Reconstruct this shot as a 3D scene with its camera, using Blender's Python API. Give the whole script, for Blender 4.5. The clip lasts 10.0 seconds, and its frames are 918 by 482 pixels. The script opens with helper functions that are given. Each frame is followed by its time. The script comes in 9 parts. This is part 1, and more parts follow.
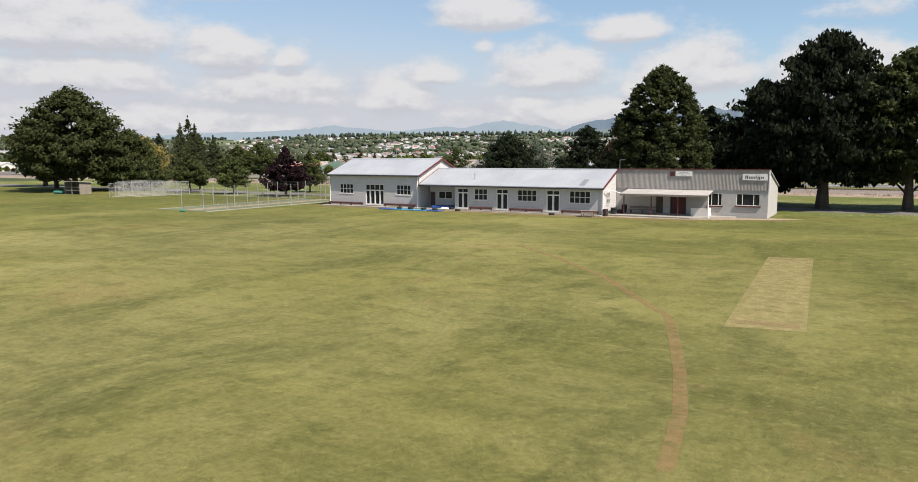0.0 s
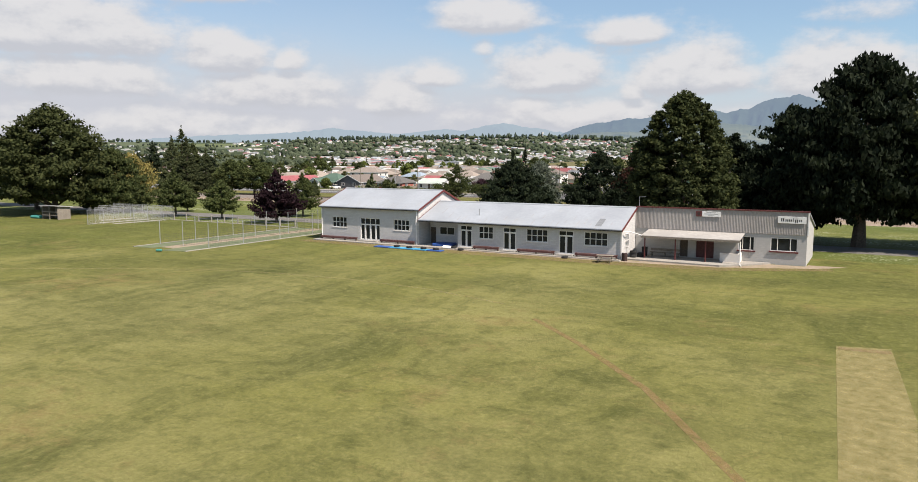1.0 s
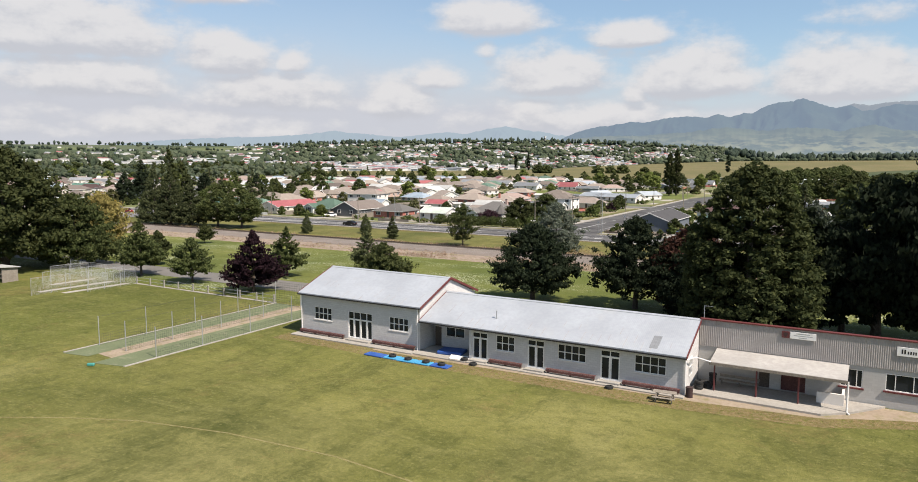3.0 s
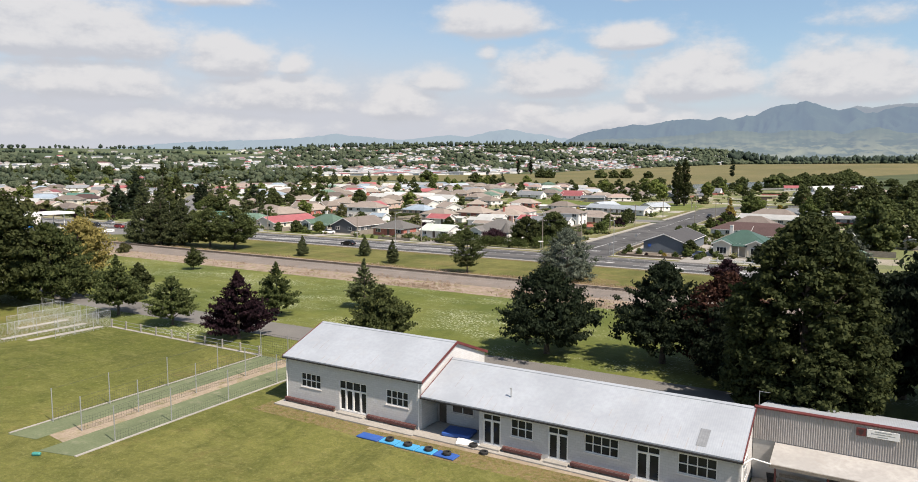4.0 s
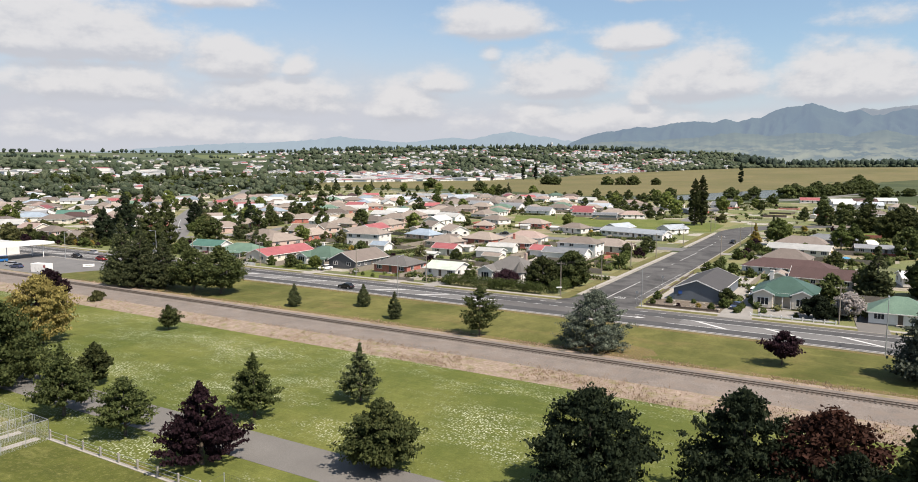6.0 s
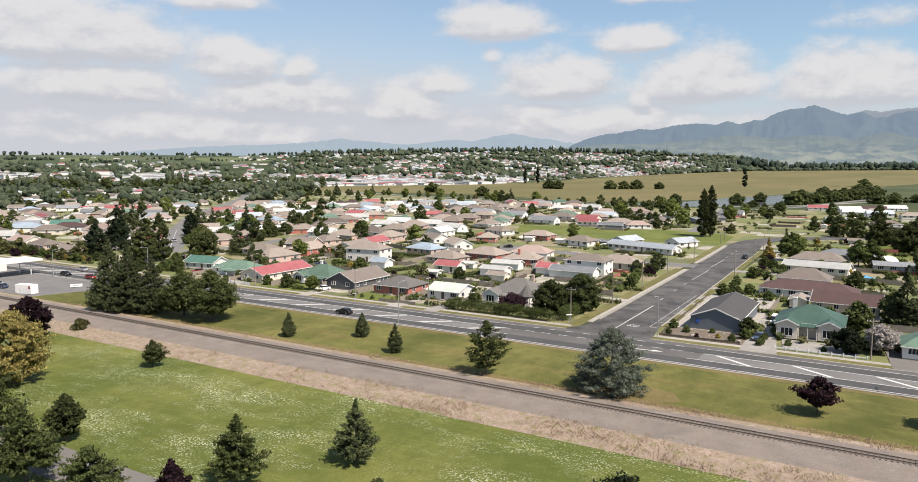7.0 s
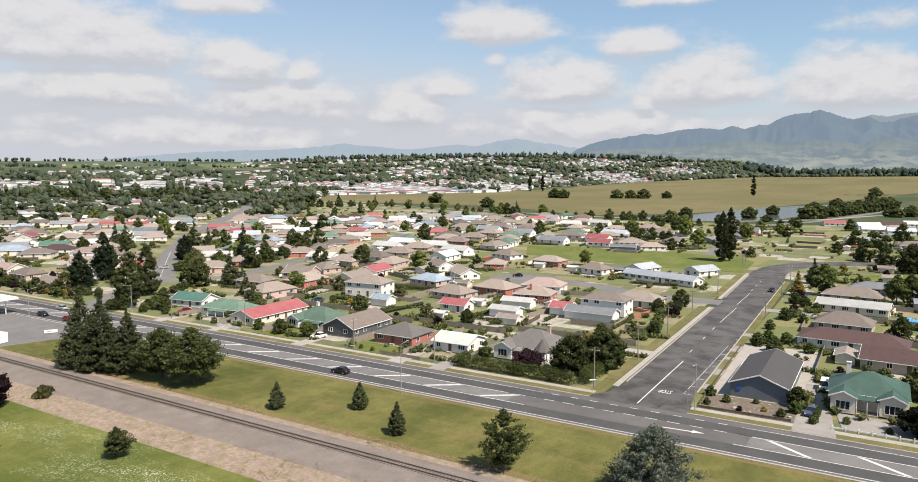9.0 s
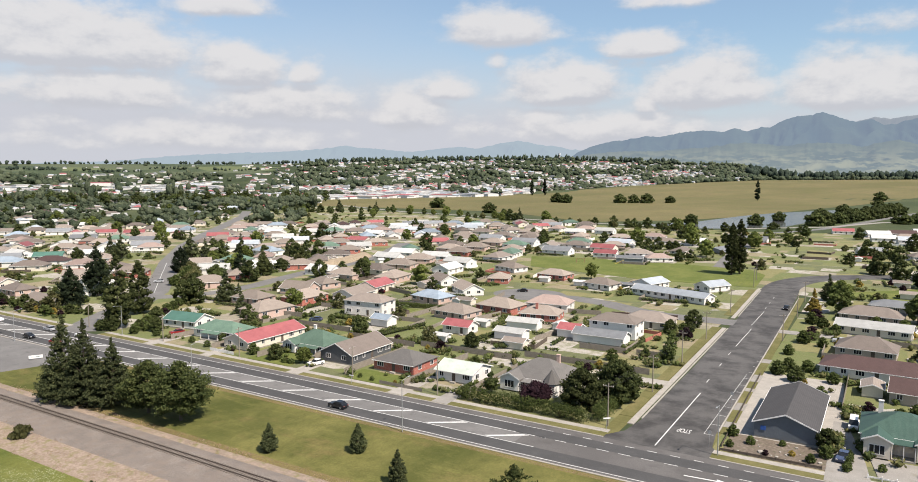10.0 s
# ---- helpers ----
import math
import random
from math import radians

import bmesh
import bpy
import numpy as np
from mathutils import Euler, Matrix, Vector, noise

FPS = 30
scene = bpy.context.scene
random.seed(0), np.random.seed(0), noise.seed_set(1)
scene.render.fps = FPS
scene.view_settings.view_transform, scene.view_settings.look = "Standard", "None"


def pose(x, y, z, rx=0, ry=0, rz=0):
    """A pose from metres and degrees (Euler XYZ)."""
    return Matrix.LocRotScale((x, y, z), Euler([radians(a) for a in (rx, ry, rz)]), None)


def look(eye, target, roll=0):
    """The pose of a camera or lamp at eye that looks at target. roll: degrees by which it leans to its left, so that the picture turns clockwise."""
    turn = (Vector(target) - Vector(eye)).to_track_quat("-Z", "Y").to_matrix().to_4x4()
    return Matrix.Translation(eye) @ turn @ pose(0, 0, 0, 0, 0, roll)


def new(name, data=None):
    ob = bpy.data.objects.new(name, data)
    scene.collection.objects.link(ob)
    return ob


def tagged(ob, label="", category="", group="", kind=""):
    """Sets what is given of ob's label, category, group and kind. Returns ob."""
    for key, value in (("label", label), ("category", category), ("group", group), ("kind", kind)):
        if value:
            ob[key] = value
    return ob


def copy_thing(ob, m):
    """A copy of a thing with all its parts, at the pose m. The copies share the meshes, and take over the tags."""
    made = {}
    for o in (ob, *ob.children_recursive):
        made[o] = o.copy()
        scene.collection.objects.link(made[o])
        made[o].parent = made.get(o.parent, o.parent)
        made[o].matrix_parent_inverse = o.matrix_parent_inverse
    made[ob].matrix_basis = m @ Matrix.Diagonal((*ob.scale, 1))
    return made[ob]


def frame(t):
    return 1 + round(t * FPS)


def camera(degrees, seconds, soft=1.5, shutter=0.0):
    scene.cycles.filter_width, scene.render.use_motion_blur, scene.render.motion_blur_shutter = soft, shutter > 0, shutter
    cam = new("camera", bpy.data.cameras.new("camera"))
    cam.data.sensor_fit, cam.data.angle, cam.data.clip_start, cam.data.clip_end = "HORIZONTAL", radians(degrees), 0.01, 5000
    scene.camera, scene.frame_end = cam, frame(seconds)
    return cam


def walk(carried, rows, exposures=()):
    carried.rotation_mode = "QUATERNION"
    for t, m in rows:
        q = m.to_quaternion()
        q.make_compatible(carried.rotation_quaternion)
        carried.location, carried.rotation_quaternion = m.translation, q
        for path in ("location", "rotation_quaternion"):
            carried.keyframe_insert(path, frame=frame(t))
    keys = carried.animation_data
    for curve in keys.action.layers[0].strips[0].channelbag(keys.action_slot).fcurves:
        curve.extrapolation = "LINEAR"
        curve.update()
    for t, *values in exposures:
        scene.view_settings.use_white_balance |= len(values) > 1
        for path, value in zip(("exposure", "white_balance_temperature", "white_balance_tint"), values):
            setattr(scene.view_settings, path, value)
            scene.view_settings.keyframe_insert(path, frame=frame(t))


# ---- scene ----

# The camera: a drone that climbs over a sports ground. x runs along the highway, y across it, z up.
cam = camera(66.0, 10.0, soft=0.9)
PATH = [
    (0, 0.000, 0.001, 6.855, 83.291, 0.114, 30.393),
    (0.5, -2.311, 3.583, 8.737, 83.380, 0.093, 30.373),
    (1, -4.664, 7.165, 10.678, 83.462, 0.061, 30.375),
    (1.5, -7.100, 10.796, 12.682, 83.517, -0.000, 30.413),
    (2, -9.632, 14.620, 14.783, 83.548, -0.060, 30.448),
    (2.5, -12.247, 18.597, 16.881, 83.557, -0.104, 30.476),
    (4, -20.567, 31.255, 23.051, 83.803, -0.051, 30.669),
    (4.5, -23.344, 35.316, 25.188, 83.823, -0.036, 30.719),
    (5, -26.115, 39.389, 27.368, 83.830, -0.026, 30.782),
    (5.5, -28.935, 43.329, 29.530, 83.863, -0.004, 30.871),
    (7, -37.370, 55.345, 35.964, 84.030, -0.015, 31.046),
    (7.5, -40.072, 59.126, 38.060, 84.101, 0.004, 31.106),
    (8, -42.767, 62.934, 40.255, 84.168, 0.018, 31.173),
    (8.5, -45.417, 66.741, 42.448, 84.236, 0.025, 31.245),
    (9, -48.083, 70.521, 44.635, 84.320, 0.021, 31.312),
    (9.5, -50.810, 74.300, 46.773, 84.386, 0.027, 31.370),
    (10, -53.531, 78.151, 48.921, 84.456, 0.015, 31.422),
]
walk(cam, [(t, pose(x, y, z, rx, ry, rz)) for t, x, y, z, rx, ry, rz in PATH])

# ---- light ----
SUN_FROM = Vector((0.972, -0.235, 0.0)).normalized()
SUN_UP = radians(54)
sun_dir = Vector((SUN_FROM.x * math.cos(SUN_UP), SUN_FROM.y * math.cos(SUN_UP), math.sin(SUN_UP)))
sun = new("sun", bpy.data.lights.new("sun", "SUN"))
sun.data.energy, sun.data.angle, sun.data.color = 5.0, radians(0.6), (1.0, 0.895, 0.79)
sun.matrix_world = look(sun_dir * 100, (0, 0, 0))
scene.view_settings.exposure = 0.76

VIEW_AZ = radians(31.4)  # the way the camera heads, turned left from +y


def build_sky():
    world = bpy.data.worlds.new("sky")
    scene.world = world
    world.use_nodes = True
    nt = world.node_tree
    nt.nodes.clear()
    N, L = nt.nodes.new, nt.links.new

    def m(op, a, b=None, c=None, clamp=False):
        n = N("ShaderNodeMath")
        n.operation, n.use_clamp = op, clamp
        for i, v in enumerate((a, b, c)):
            if v is None:
                continue
            if isinstance(v, (int, float)):
                n.inputs[i].default_value = v
            else:
                L(v, n.inputs[i])
        return n.outputs[0]

    sky = N("ShaderNodeTexSky")
    sky.sky_type, sky.sun_disc = "NISHITA", False
    sky.sun_elevation, sky.sun_rotation = SUN_UP, math.atan2(SUN_FROM.x, SUN_FROM.y)
    sky.altitude, sky.air_density, sky.dust_density, sky.ozone_density = 50, 1.0, 0.6, 1.0
    co = N("ShaderNodeTexCoord")
    turn = N("ShaderNodeVectorRotate")
    turn.rotation_type = "Z_AXIS"
    turn.inputs["Angle"].default_value = -VIEW_AZ
    L(co.outputs["Generated"], turn.inputs["Vector"])
    sep = N("ShaderNodeSeparateXYZ")
    L(turn.outputs[0], sep.inputs[0])
    az = m("ARCTAN2", sep.outputs[0], sep.outputs[1])          # radians, right positive
    el = m("ARCSINE", sep.outputs[2])
    comb = N("ShaderNodeCombineXYZ")
    L(az, comb.inputs[0])
    L(m("MULTIPLY", el, 1.75), comb.inputs[1])

    def fbm(vec, scale, detail, rough, shift):
        mp = N("ShaderNodeMapping")
        mp.inputs["Location"].default_value = shift
        L(vec, mp.inputs["Vector"])
        n = N("ShaderNodeTexNoise")
        n.inputs["Scale"].default_value, n.inputs["Detail"].default_value, n.inputs["Roughness"].default_value = scale, detail, rough
        L(mp.outputs[0], n.inputs["Vector"])
        return n.outputs["Fac"]

    # cloud banks: azimuth, elevation of the flat base, half width, height above the base (degrees), thickness
    banks = [(-28.5, 7.3, 8.6, 3.9, 1.0), (-17.0, 6.6, 4.2, 2.7, 0.92), (-12.2, 6.8, 1.8, 1.5, 0.7), (3.0, 9.9, 4.2, 2.5, 1.0), (3.1, 8.1, 1.1, 1.2, 0.45), (14.0, 8.8, 3.8, 1.8, 0.86),
             (8.3, 5.3, 5.2, 3.0, 0.98), (19.0, 4.7, 5.0, 3.8, 0.94), (29.2, 4.3, 5.6, 3.3, 1.0), (-4.0, 3.5, 3.4, 2.6, 0.95), (-1.2, 5.8, 3.0, 1.7, 0.7), (-18.2, 11.5, 4.8, 1.8, 0.72),
             (16.2, 12.2, 4.6, 1.4, 0.6), (30.5, 9.2, 4.2, 2.4, 0.42), (-27.0, 4.6, 8.0, 2.8, 0.80), (-13.5, 3.9, 7.6, 2.8, 0.74), (11.5, 2.4, 13.0, 2.6, 0.66), (-20.6, 1.6, 14.0, 2.4, 0.60), (14.6, 4.5, 1.4, 1.3, 0.7)]

    def amount_at(up):
        """How thick the banks lie at an elevation raised by up degrees."""
        total = None
        for a, e, w, h, k in banks:
            da = m("MULTIPLY", m("SUBTRACT", az, radians(a)), 1 / radians(w))
            de = m("MULTIPLY", m("SUBTRACT", el, radians(e + 0.3 * h - up)), 1 / radians(h))
            below = m("MULTIPLY", m("MINIMUM", de, 0.0), 2.6)
            de = m("ADD", m("MAXIMUM", de, 0.0), below)
            g = m("MULTIPLY", m("EXPONENT", m("MULTIPLY", m("ADD", m("MULTIPLY", da, da), m("MULTIPLY", de, de)), -1.1)), k)
            total = g if total is None else m("MAXIMUM", total, g)
        return total

    puff = fbm(comb.outputs[0], 15.0, 10, 0.60, (3.1, 1.7, 0.4))
    puff_up = fbm(comb.outputs[0], 15.0, 10, 0.60, (3.1 - 0.006, 1.7 + 0.022, 0.4))
    wide = fbm(comb.outputs[0], 2.6, 5, 0.5, (7.1, 2.2, 0.9))
    scattered = m("MULTIPLY", m("MULTIPLY", m("SUBTRACT", wide, 0.53, clamp=True), 2.0), m("GREATER_THAN", el, radians(16)))
    here = m("ADD", amount_at(0.0), scattered)
    dens = m("ADD", here, m("MULTIPLY", m("SUBTRACT", puff, 0.5), 1.05))
    dens_up = m("ADD", m("ADD", amount_at(0.7), scattered), m("MULTIPLY", m("SUBTRACT", puff_up, 0.5), 1.05))
    edge = N("ShaderNodeMapRange")
    edge.interpolation_type = "SMOOTHSTEP"
    edge.inputs["From Min"].default_value, edge.inputs["From Max"].default_value = 0.16, 0.60
    L(dens, edge.inputs["Value"])
    shade = N("ShaderNodeMapRange")
    shade.interpolation_type = "SMOOTHSTEP"
    shade.inputs["From Min"].default_value, shade.inputs["From Max"].default_value = -0.22, 0.20
    L(m("SUBTRACT", dens, dens_up), shade.inputs["Value"])
    tone = N("ShaderNodeMix")
    tone.data_type = "RGBA"
    tone.inputs["A"].default_value, tone.inputs["B"].default_value = (0.340, 0.346, 0.374, 1), (0.452, 0.444, 0.448, 1)
    L(shade.outputs[0], tone.inputs["Factor"])
    dim = N("ShaderNodeMix")
    dim.data_type = "RGBA"
    dim.blend_type = "MULTIPLY"
    dim.inputs["Factor"].default_value = 1.0
    dim.inputs["B"].default_value = (0.066, 0.080, 0.085, 1)   # sky strength and white balance of the blue
    L(sky.outputs[0], dim.inputs["A"])
    # thin white cloud far off, over the horizon
    veil = N("ShaderNodeMix")
    veil.data_type = "RGBA"
    clear = m("MULTIPLY_ADD", m("ADD", az, 0.12, clamp=True), 7.0, 7.0)   # the haze lies lower to the right
    low = m("MULTIPLY", m("MAXIMUM", el, 0.0), clear)
    streaks = fbm(comb.outputs[0], 6.0, 8, 0.62, (1.3, 5.2, 0.7))
    L(m("MULTIPLY_ADD", m("EXPONENT", m("MULTIPLY", m("MULTIPLY", low, low), -1.0)), m("MULTIPLY_ADD", streaks, 0.9, 0.62), 0.22, clamp=True), veil.inputs["Factor"])
    L(dim.outputs["Result"], veil.inputs["A"])
    veil.inputs["B"].default_value = (0.358, 0.366, 0.400, 1)
    mix = N("ShaderNodeMix")
    mix.data_type = "RGBA"
    L(m("MULTIPLY", edge.outputs[0], 0.95), mix.inputs["Factor"])
    L(veil.outputs["Result"], mix.inputs["A"])
    L(tone.outputs["Result"], mix.inputs["B"])
    bg = N("ShaderNodeBackground")
    L(mix.outputs["Result"], bg.inputs["Color"])
    out = N("ShaderNodeOutputWorld")
    L(bg.outputs[0], out.inputs["Surface"])


build_sky()

# ---- materials ----
SURFACE_TONE = 0.84  # scales down every colour given to surf


def nodes_of(name):
    mt = bpy.data.materials.new(name)
    mt.use_nodes = True
    nt = mt.node_tree
    return mt, nt, nt.nodes["Principled BSDF"]


def noise_fac(nt, vec, scale, detail=4, rough=0.55, lo=0.35, hi=0.65):
    n = nt.nodes.new("ShaderNodeTexNoise")
    n.inputs["Scale"].default_value, n.inputs["Detail"].default_value, n.inputs["Roughness"].default_value = scale, detail, rough
    nt.links.new(vec, n.inputs["Vector"])
    r = nt.nodes.new("ShaderNodeMapRange")
    r.inputs["From Min"].default_value, r.inputs["From Max"].default_value = lo, hi
    nt.links.new(n.outputs["Fac"], r.inputs["Value"])
    return r.outputs[0]


def mix_col(nt, fac, a, b, mode="MIX"):
    n = nt.nodes.new("ShaderNodeMix")
    n.data_type, n.blend_type = "RGBA", mode
    for key, v in (("Factor", fac), ("A", a), ("B", b)):
        if isinstance(v, (int, float)):
            n.inputs[key].default_value = v
        elif isinstance(v, tuple):
            n.inputs[key].default_value = (*v, 1)
        else:
            nt.links.new(v, n.inputs[key])
    return n.outputs["Result"]


def coords(nt, space="Object", scale=(1, 1, 1)):
    c = nt.nodes.new("ShaderNodeTexCoord")
    mp = nt.nodes.new("ShaderNodeMapping")
    mp.inputs["Scale"].default_value = scale
    nt.links.new(c.outputs[space], mp.inputs["Vector"])
    return mp.outputs[0]


def bump_to(nt, bsdf, height, strength, distance):
    b = nt.nodes.new("ShaderNodeBump")
    b.inputs["Strength"].default_value, b.inputs["Distance"].default_value = strength, distance
    nt.links.new(height, b.inputs["Height"])
    nt.links.new(b.outputs[0], bsdf.inputs["Normal"])


def wave(nt, vec, axis, period, shape="SIN"):
    w = nt.nodes.new("ShaderNodeTexWave")
    w.bands_direction, w.wave_profile = axis, shape
    w.inputs["Scale"].default_value = 0.314159 / period
    nt.links.new(vec, w.inputs["Vector"])
    return w.outputs["Fac"]


def surf(name, c1, c2, fine=6.0, coarse=0.5, rough=0.8, bump=0.15, metal=0.0, stain=None, stain_at=(0.55, 0.75), ribs=None, boards=None, specular=0.35):
    """Two scales of variation, optional stains, ribs (axis, period) and overlapping boards (period)."""
    c1, c2, stain = (tuple(SURFACE_TONE * v for v in c) if c else None for c in (c1, c2, stain))
    mt, nt, bsdf = nodes_of(name)
    vec = coords(nt)
    f = noise_fac(nt, vec, fine)
    g = noise_fac(nt, vec, coarse, 5)
    col = mix_col(nt, f, c1, c2)
    col = mix_col(nt, g, col, mix_col(nt, 0.5, col, tuple(0.75 * v for v in c1)))
    if stain:
        col = mix_col(nt, noise_fac(nt, vec, coarse * 1.7 + 0.1, 6, 0.65, *stain_at), col, stain)
    height = f
    if ribs:
        height = wave(nt, vec, *ribs)
    if boards:
        height = wave(nt, vec, "Z", boards, "SAW")
        col = mix_col(nt, height, tuple(0.8 * v for v in c1), col)
    if name.startswith(("tile_roof", "iron_roof", "weatherboard")):  # no two houses are weathered alike
        hsv, r = nt.nodes.new("ShaderNodeHueSaturation"), nt.nodes.new("ShaderNodeMapRange")
        info = nt.nodes.new("ShaderNodeObjectInfo")
        r.inputs["To Min"].default_value, r.inputs["To Max"].default_value = (0.70, 1.18) if "roof" in name else (0.88, 1.0)
        nt.links.new(info.outputs["Random"], r.inputs["Value"])
        nt.links.new(r.outputs[0], hsv.inputs["Value"])
        nt.links.new(col, hsv.inputs["Color"])
        hsv.inputs["Saturation"].default_value = 0.92
        col = hsv.outputs[0]
    nt.links.new(col, bsdf.inputs["Base Color"])
    bsdf.inputs["Roughness"].default_value, bsdf.inputs["Metallic"].default_value = rough, metal
    bsdf.inputs["Specular IOR Level"].default_value = specular
    bump_to(nt, bsdf, height, bump, 0.02)
    return mt


def leaf_mat(name, c1, c2, thin=0.32):
    mt, nt, bsdf = nodes_of(name)
    geo = nt.nodes.new("ShaderNodeNewGeometry")
    info = nt.nodes.new("ShaderNodeObjectInfo")
    col = mix_col(nt, geo.outputs["Random Per Island"], c1, c2)
    vec = coords(nt)
    col = mix_col(nt, noise_fac(nt, vec, 0.7), col, mix_col(nt, 0.5, col, c1))
    hsv = nt.nodes.new("ShaderNodeHueSaturation")
    r = nt.nodes.new("ShaderNodeMapRange")
    r.inputs["To Min"].default_value, r.inputs["To Max"].default_value = 0.75, 1.25
    nt.links.new(info.outputs["Random"], r.inputs["Value"])
    nt.links.new(r.outputs[0], hsv.inputs["Value"])
    nt.links.new(col, hsv.inputs["Color"])
    nt.links.new(hsv.outputs[0], bsdf.inputs["Base Color"])
    bsdf.inputs["Roughness"].default_value, bsdf.inputs["Specular IOR Level"].default_value = 0.8, 0.12
    tr = nt.nodes.new("ShaderNodeBsdfTranslucent")
    nt.links.new(hsv.outputs[0], tr.inputs["Color"])
    mx = nt.nodes.new("ShaderNodeMixShader")
    mx.inputs[0].default_value = thin
    nt.links.new(bsdf.outputs[0], mx.inputs[1])
    nt.links.new(tr.outputs[0], mx.inputs[2])
    nt.links.new(mx.outputs[0], nt.nodes["Material Output"].inputs["Surface"])
    return mt


def plots_mat(name):
    """A patchwork of garden plots: lawn, rough grass, soil, gravel."""
    mt, nt, bsdf = nodes_of(name)
    vec = coords(nt)
    v = nt.nodes.new("ShaderNodeTexVoronoi")
    v.distance, v.inputs["Scale"].default_value, v.inputs["Randomness"].default_value = "CHEBYCHEV", 0.085, 0.62
    nt.links.new(vec, v.inputs["Vector"])
    sep = nt.nodes.new("ShaderNodeSeparateColor")
    nt.links.new(v.outputs["Color"], sep.inputs[0])
    ramp = nt.nodes.new("ShaderNodeValToRGB")
    ramp.color_ramp.interpolation = "CONSTANT"
    stops = [(0.0, (0.120, 0.140, 0.040)), (0.20, (0.20, 0.180, 0.072)), (0.36, (0.30, 0.260, 0.21)), (0.44, (0.145, 0.155, 0.050)), (0.64, (0.26, 0.210, 0.135)), (0.76, (0.40, 0.365, 0.325)), (0.86, (0.10, 0.110, 0.045))]
    while len(ramp.color_ramp.elements) < len(stops):
        ramp.color_ramp.elements.new(0.5)
    for e, (p, c) in zip(ramp.color_ramp.elements, stops):
        e.position, e.color = p, (*c, 1)
    nt.links.new(sep.outputs[0], ramp.inputs[0])
    col = mix_col(nt, noise_fac(nt, vec, 0.35, 8, 0.7, 0.45, 0.7), ramp.outputs[0], (0.15, 0.15, 0.06))
    col = mix_col(nt, noise_fac(nt, vec, 2.0, 6, 0.7), mix_col(nt, 0.35, col, (0.06, 0.07, 0.03)), col)
    nt.links.new(col, bsdf.inputs["Base Color"])
    bsdf.inputs["Roughness"].default_value = 0.95
    bump_to(nt, bsdf, noise_fac(nt, vec, 3, 6, 0.7), 0.5, 0.15)
    return mt


def grass_mat(name, green, dry, brown, patch=0.06, dry_at=(0.42, 0.62), brown_at=(0.62, 0.78), flowers=None, mown=None):
    mt, nt, bsdf = nodes_of(name)
    vec = coords(nt)
    wide = coords(nt, scale=(1.0, 0.62, 1.0))
    col = mix_col(nt, noise_fac(nt, wide, patch, 6, 0.6, *dry_at), green, dry)
    col = mix_col(nt, noise_fac(nt, wide, patch * 5, 6, 0.65, 0.45, 0.75), col, mix_col(nt, 0.6, col, green))
    dark = tuple(0.62 * v for v in green)
    col = mix_col(nt, noise_fac(nt, wide, patch * 2.3 + 0.03, 8, 0.7, 0.56, 0.78), col, mix_col(nt, 0.75, col, dark))
    col = mix_col(nt, noise_fac(nt, coords(nt, scale=(0.8, 1.3, 1)), patch * 1.3 + 0.02, 8, 0.72, *brown_at), col, mix_col(nt, 0.7, col, brown))
    col = mix_col(nt, noise_fac(nt, wide, 0.42, 9, 0.78, 0.46, 0.68), col, mix_col(nt, 0.55, col, dark))
    col = mix_col(nt, noise_fac(nt, coords(nt, scale=(0.5, 1.4, 1)), 0.22, 9, 0.78, 0.52, 0.72), col, mix_col(nt, 0.55, col, tuple(1.35 * v for v in dry)))
    tuft = noise_fac(nt, vec, 2.6, 6, 0.75, 0.25, 0.75)
    col = mix_col(nt, tuft, mix_col(nt, 0.65, col, dark), col)
    if mown:
        stripe = wave(nt, coords(nt), *mown)
        col = mix_col(nt, stripe, mix_col(nt, 0.16, col, dark), col)
    if flowers:
        spots = nt.nodes.new("ShaderNodeTexVoronoi")
        spots.inputs["Scale"].default_value = 3.2
        nt.links.new(vec, spots.inputs["Vector"])
        near = nt.nodes.new("ShaderNodeMapRange")
        near.inputs["From Min"].default_value, near.inputs["From Max"].default_value = 0.46, 0.20
        nt.links.new(spots.outputs["Distance"], near.inputs["Value"])
        beds = noise_fac(nt, coords(nt, scale=(0.6, 1.3, 1)), 0.085, 9, 0.76, 0.475, 0.68)
        both = nt.nodes.new("ShaderNodeMath")
        both.operation = "MULTIPLY"
        nt.links.new(near.outputs[0], both.inputs[0])
        nt.links.new(beds, both.inputs[1])
        col = mix_col(nt, both.outputs[0], col, flowers)
    nt.links.new(col, bsdf.inputs["Base Color"])
    bsdf.inputs["Roughness"].default_value, bsdf.inputs["Specular IOR Level"].default_value = 0.95, 0.15
    bump_to(nt, bsdf, noise_fac(nt, vec, 5, 6, 0.7, 0.2, 0.8), 0.5, 0.12)
    return mt


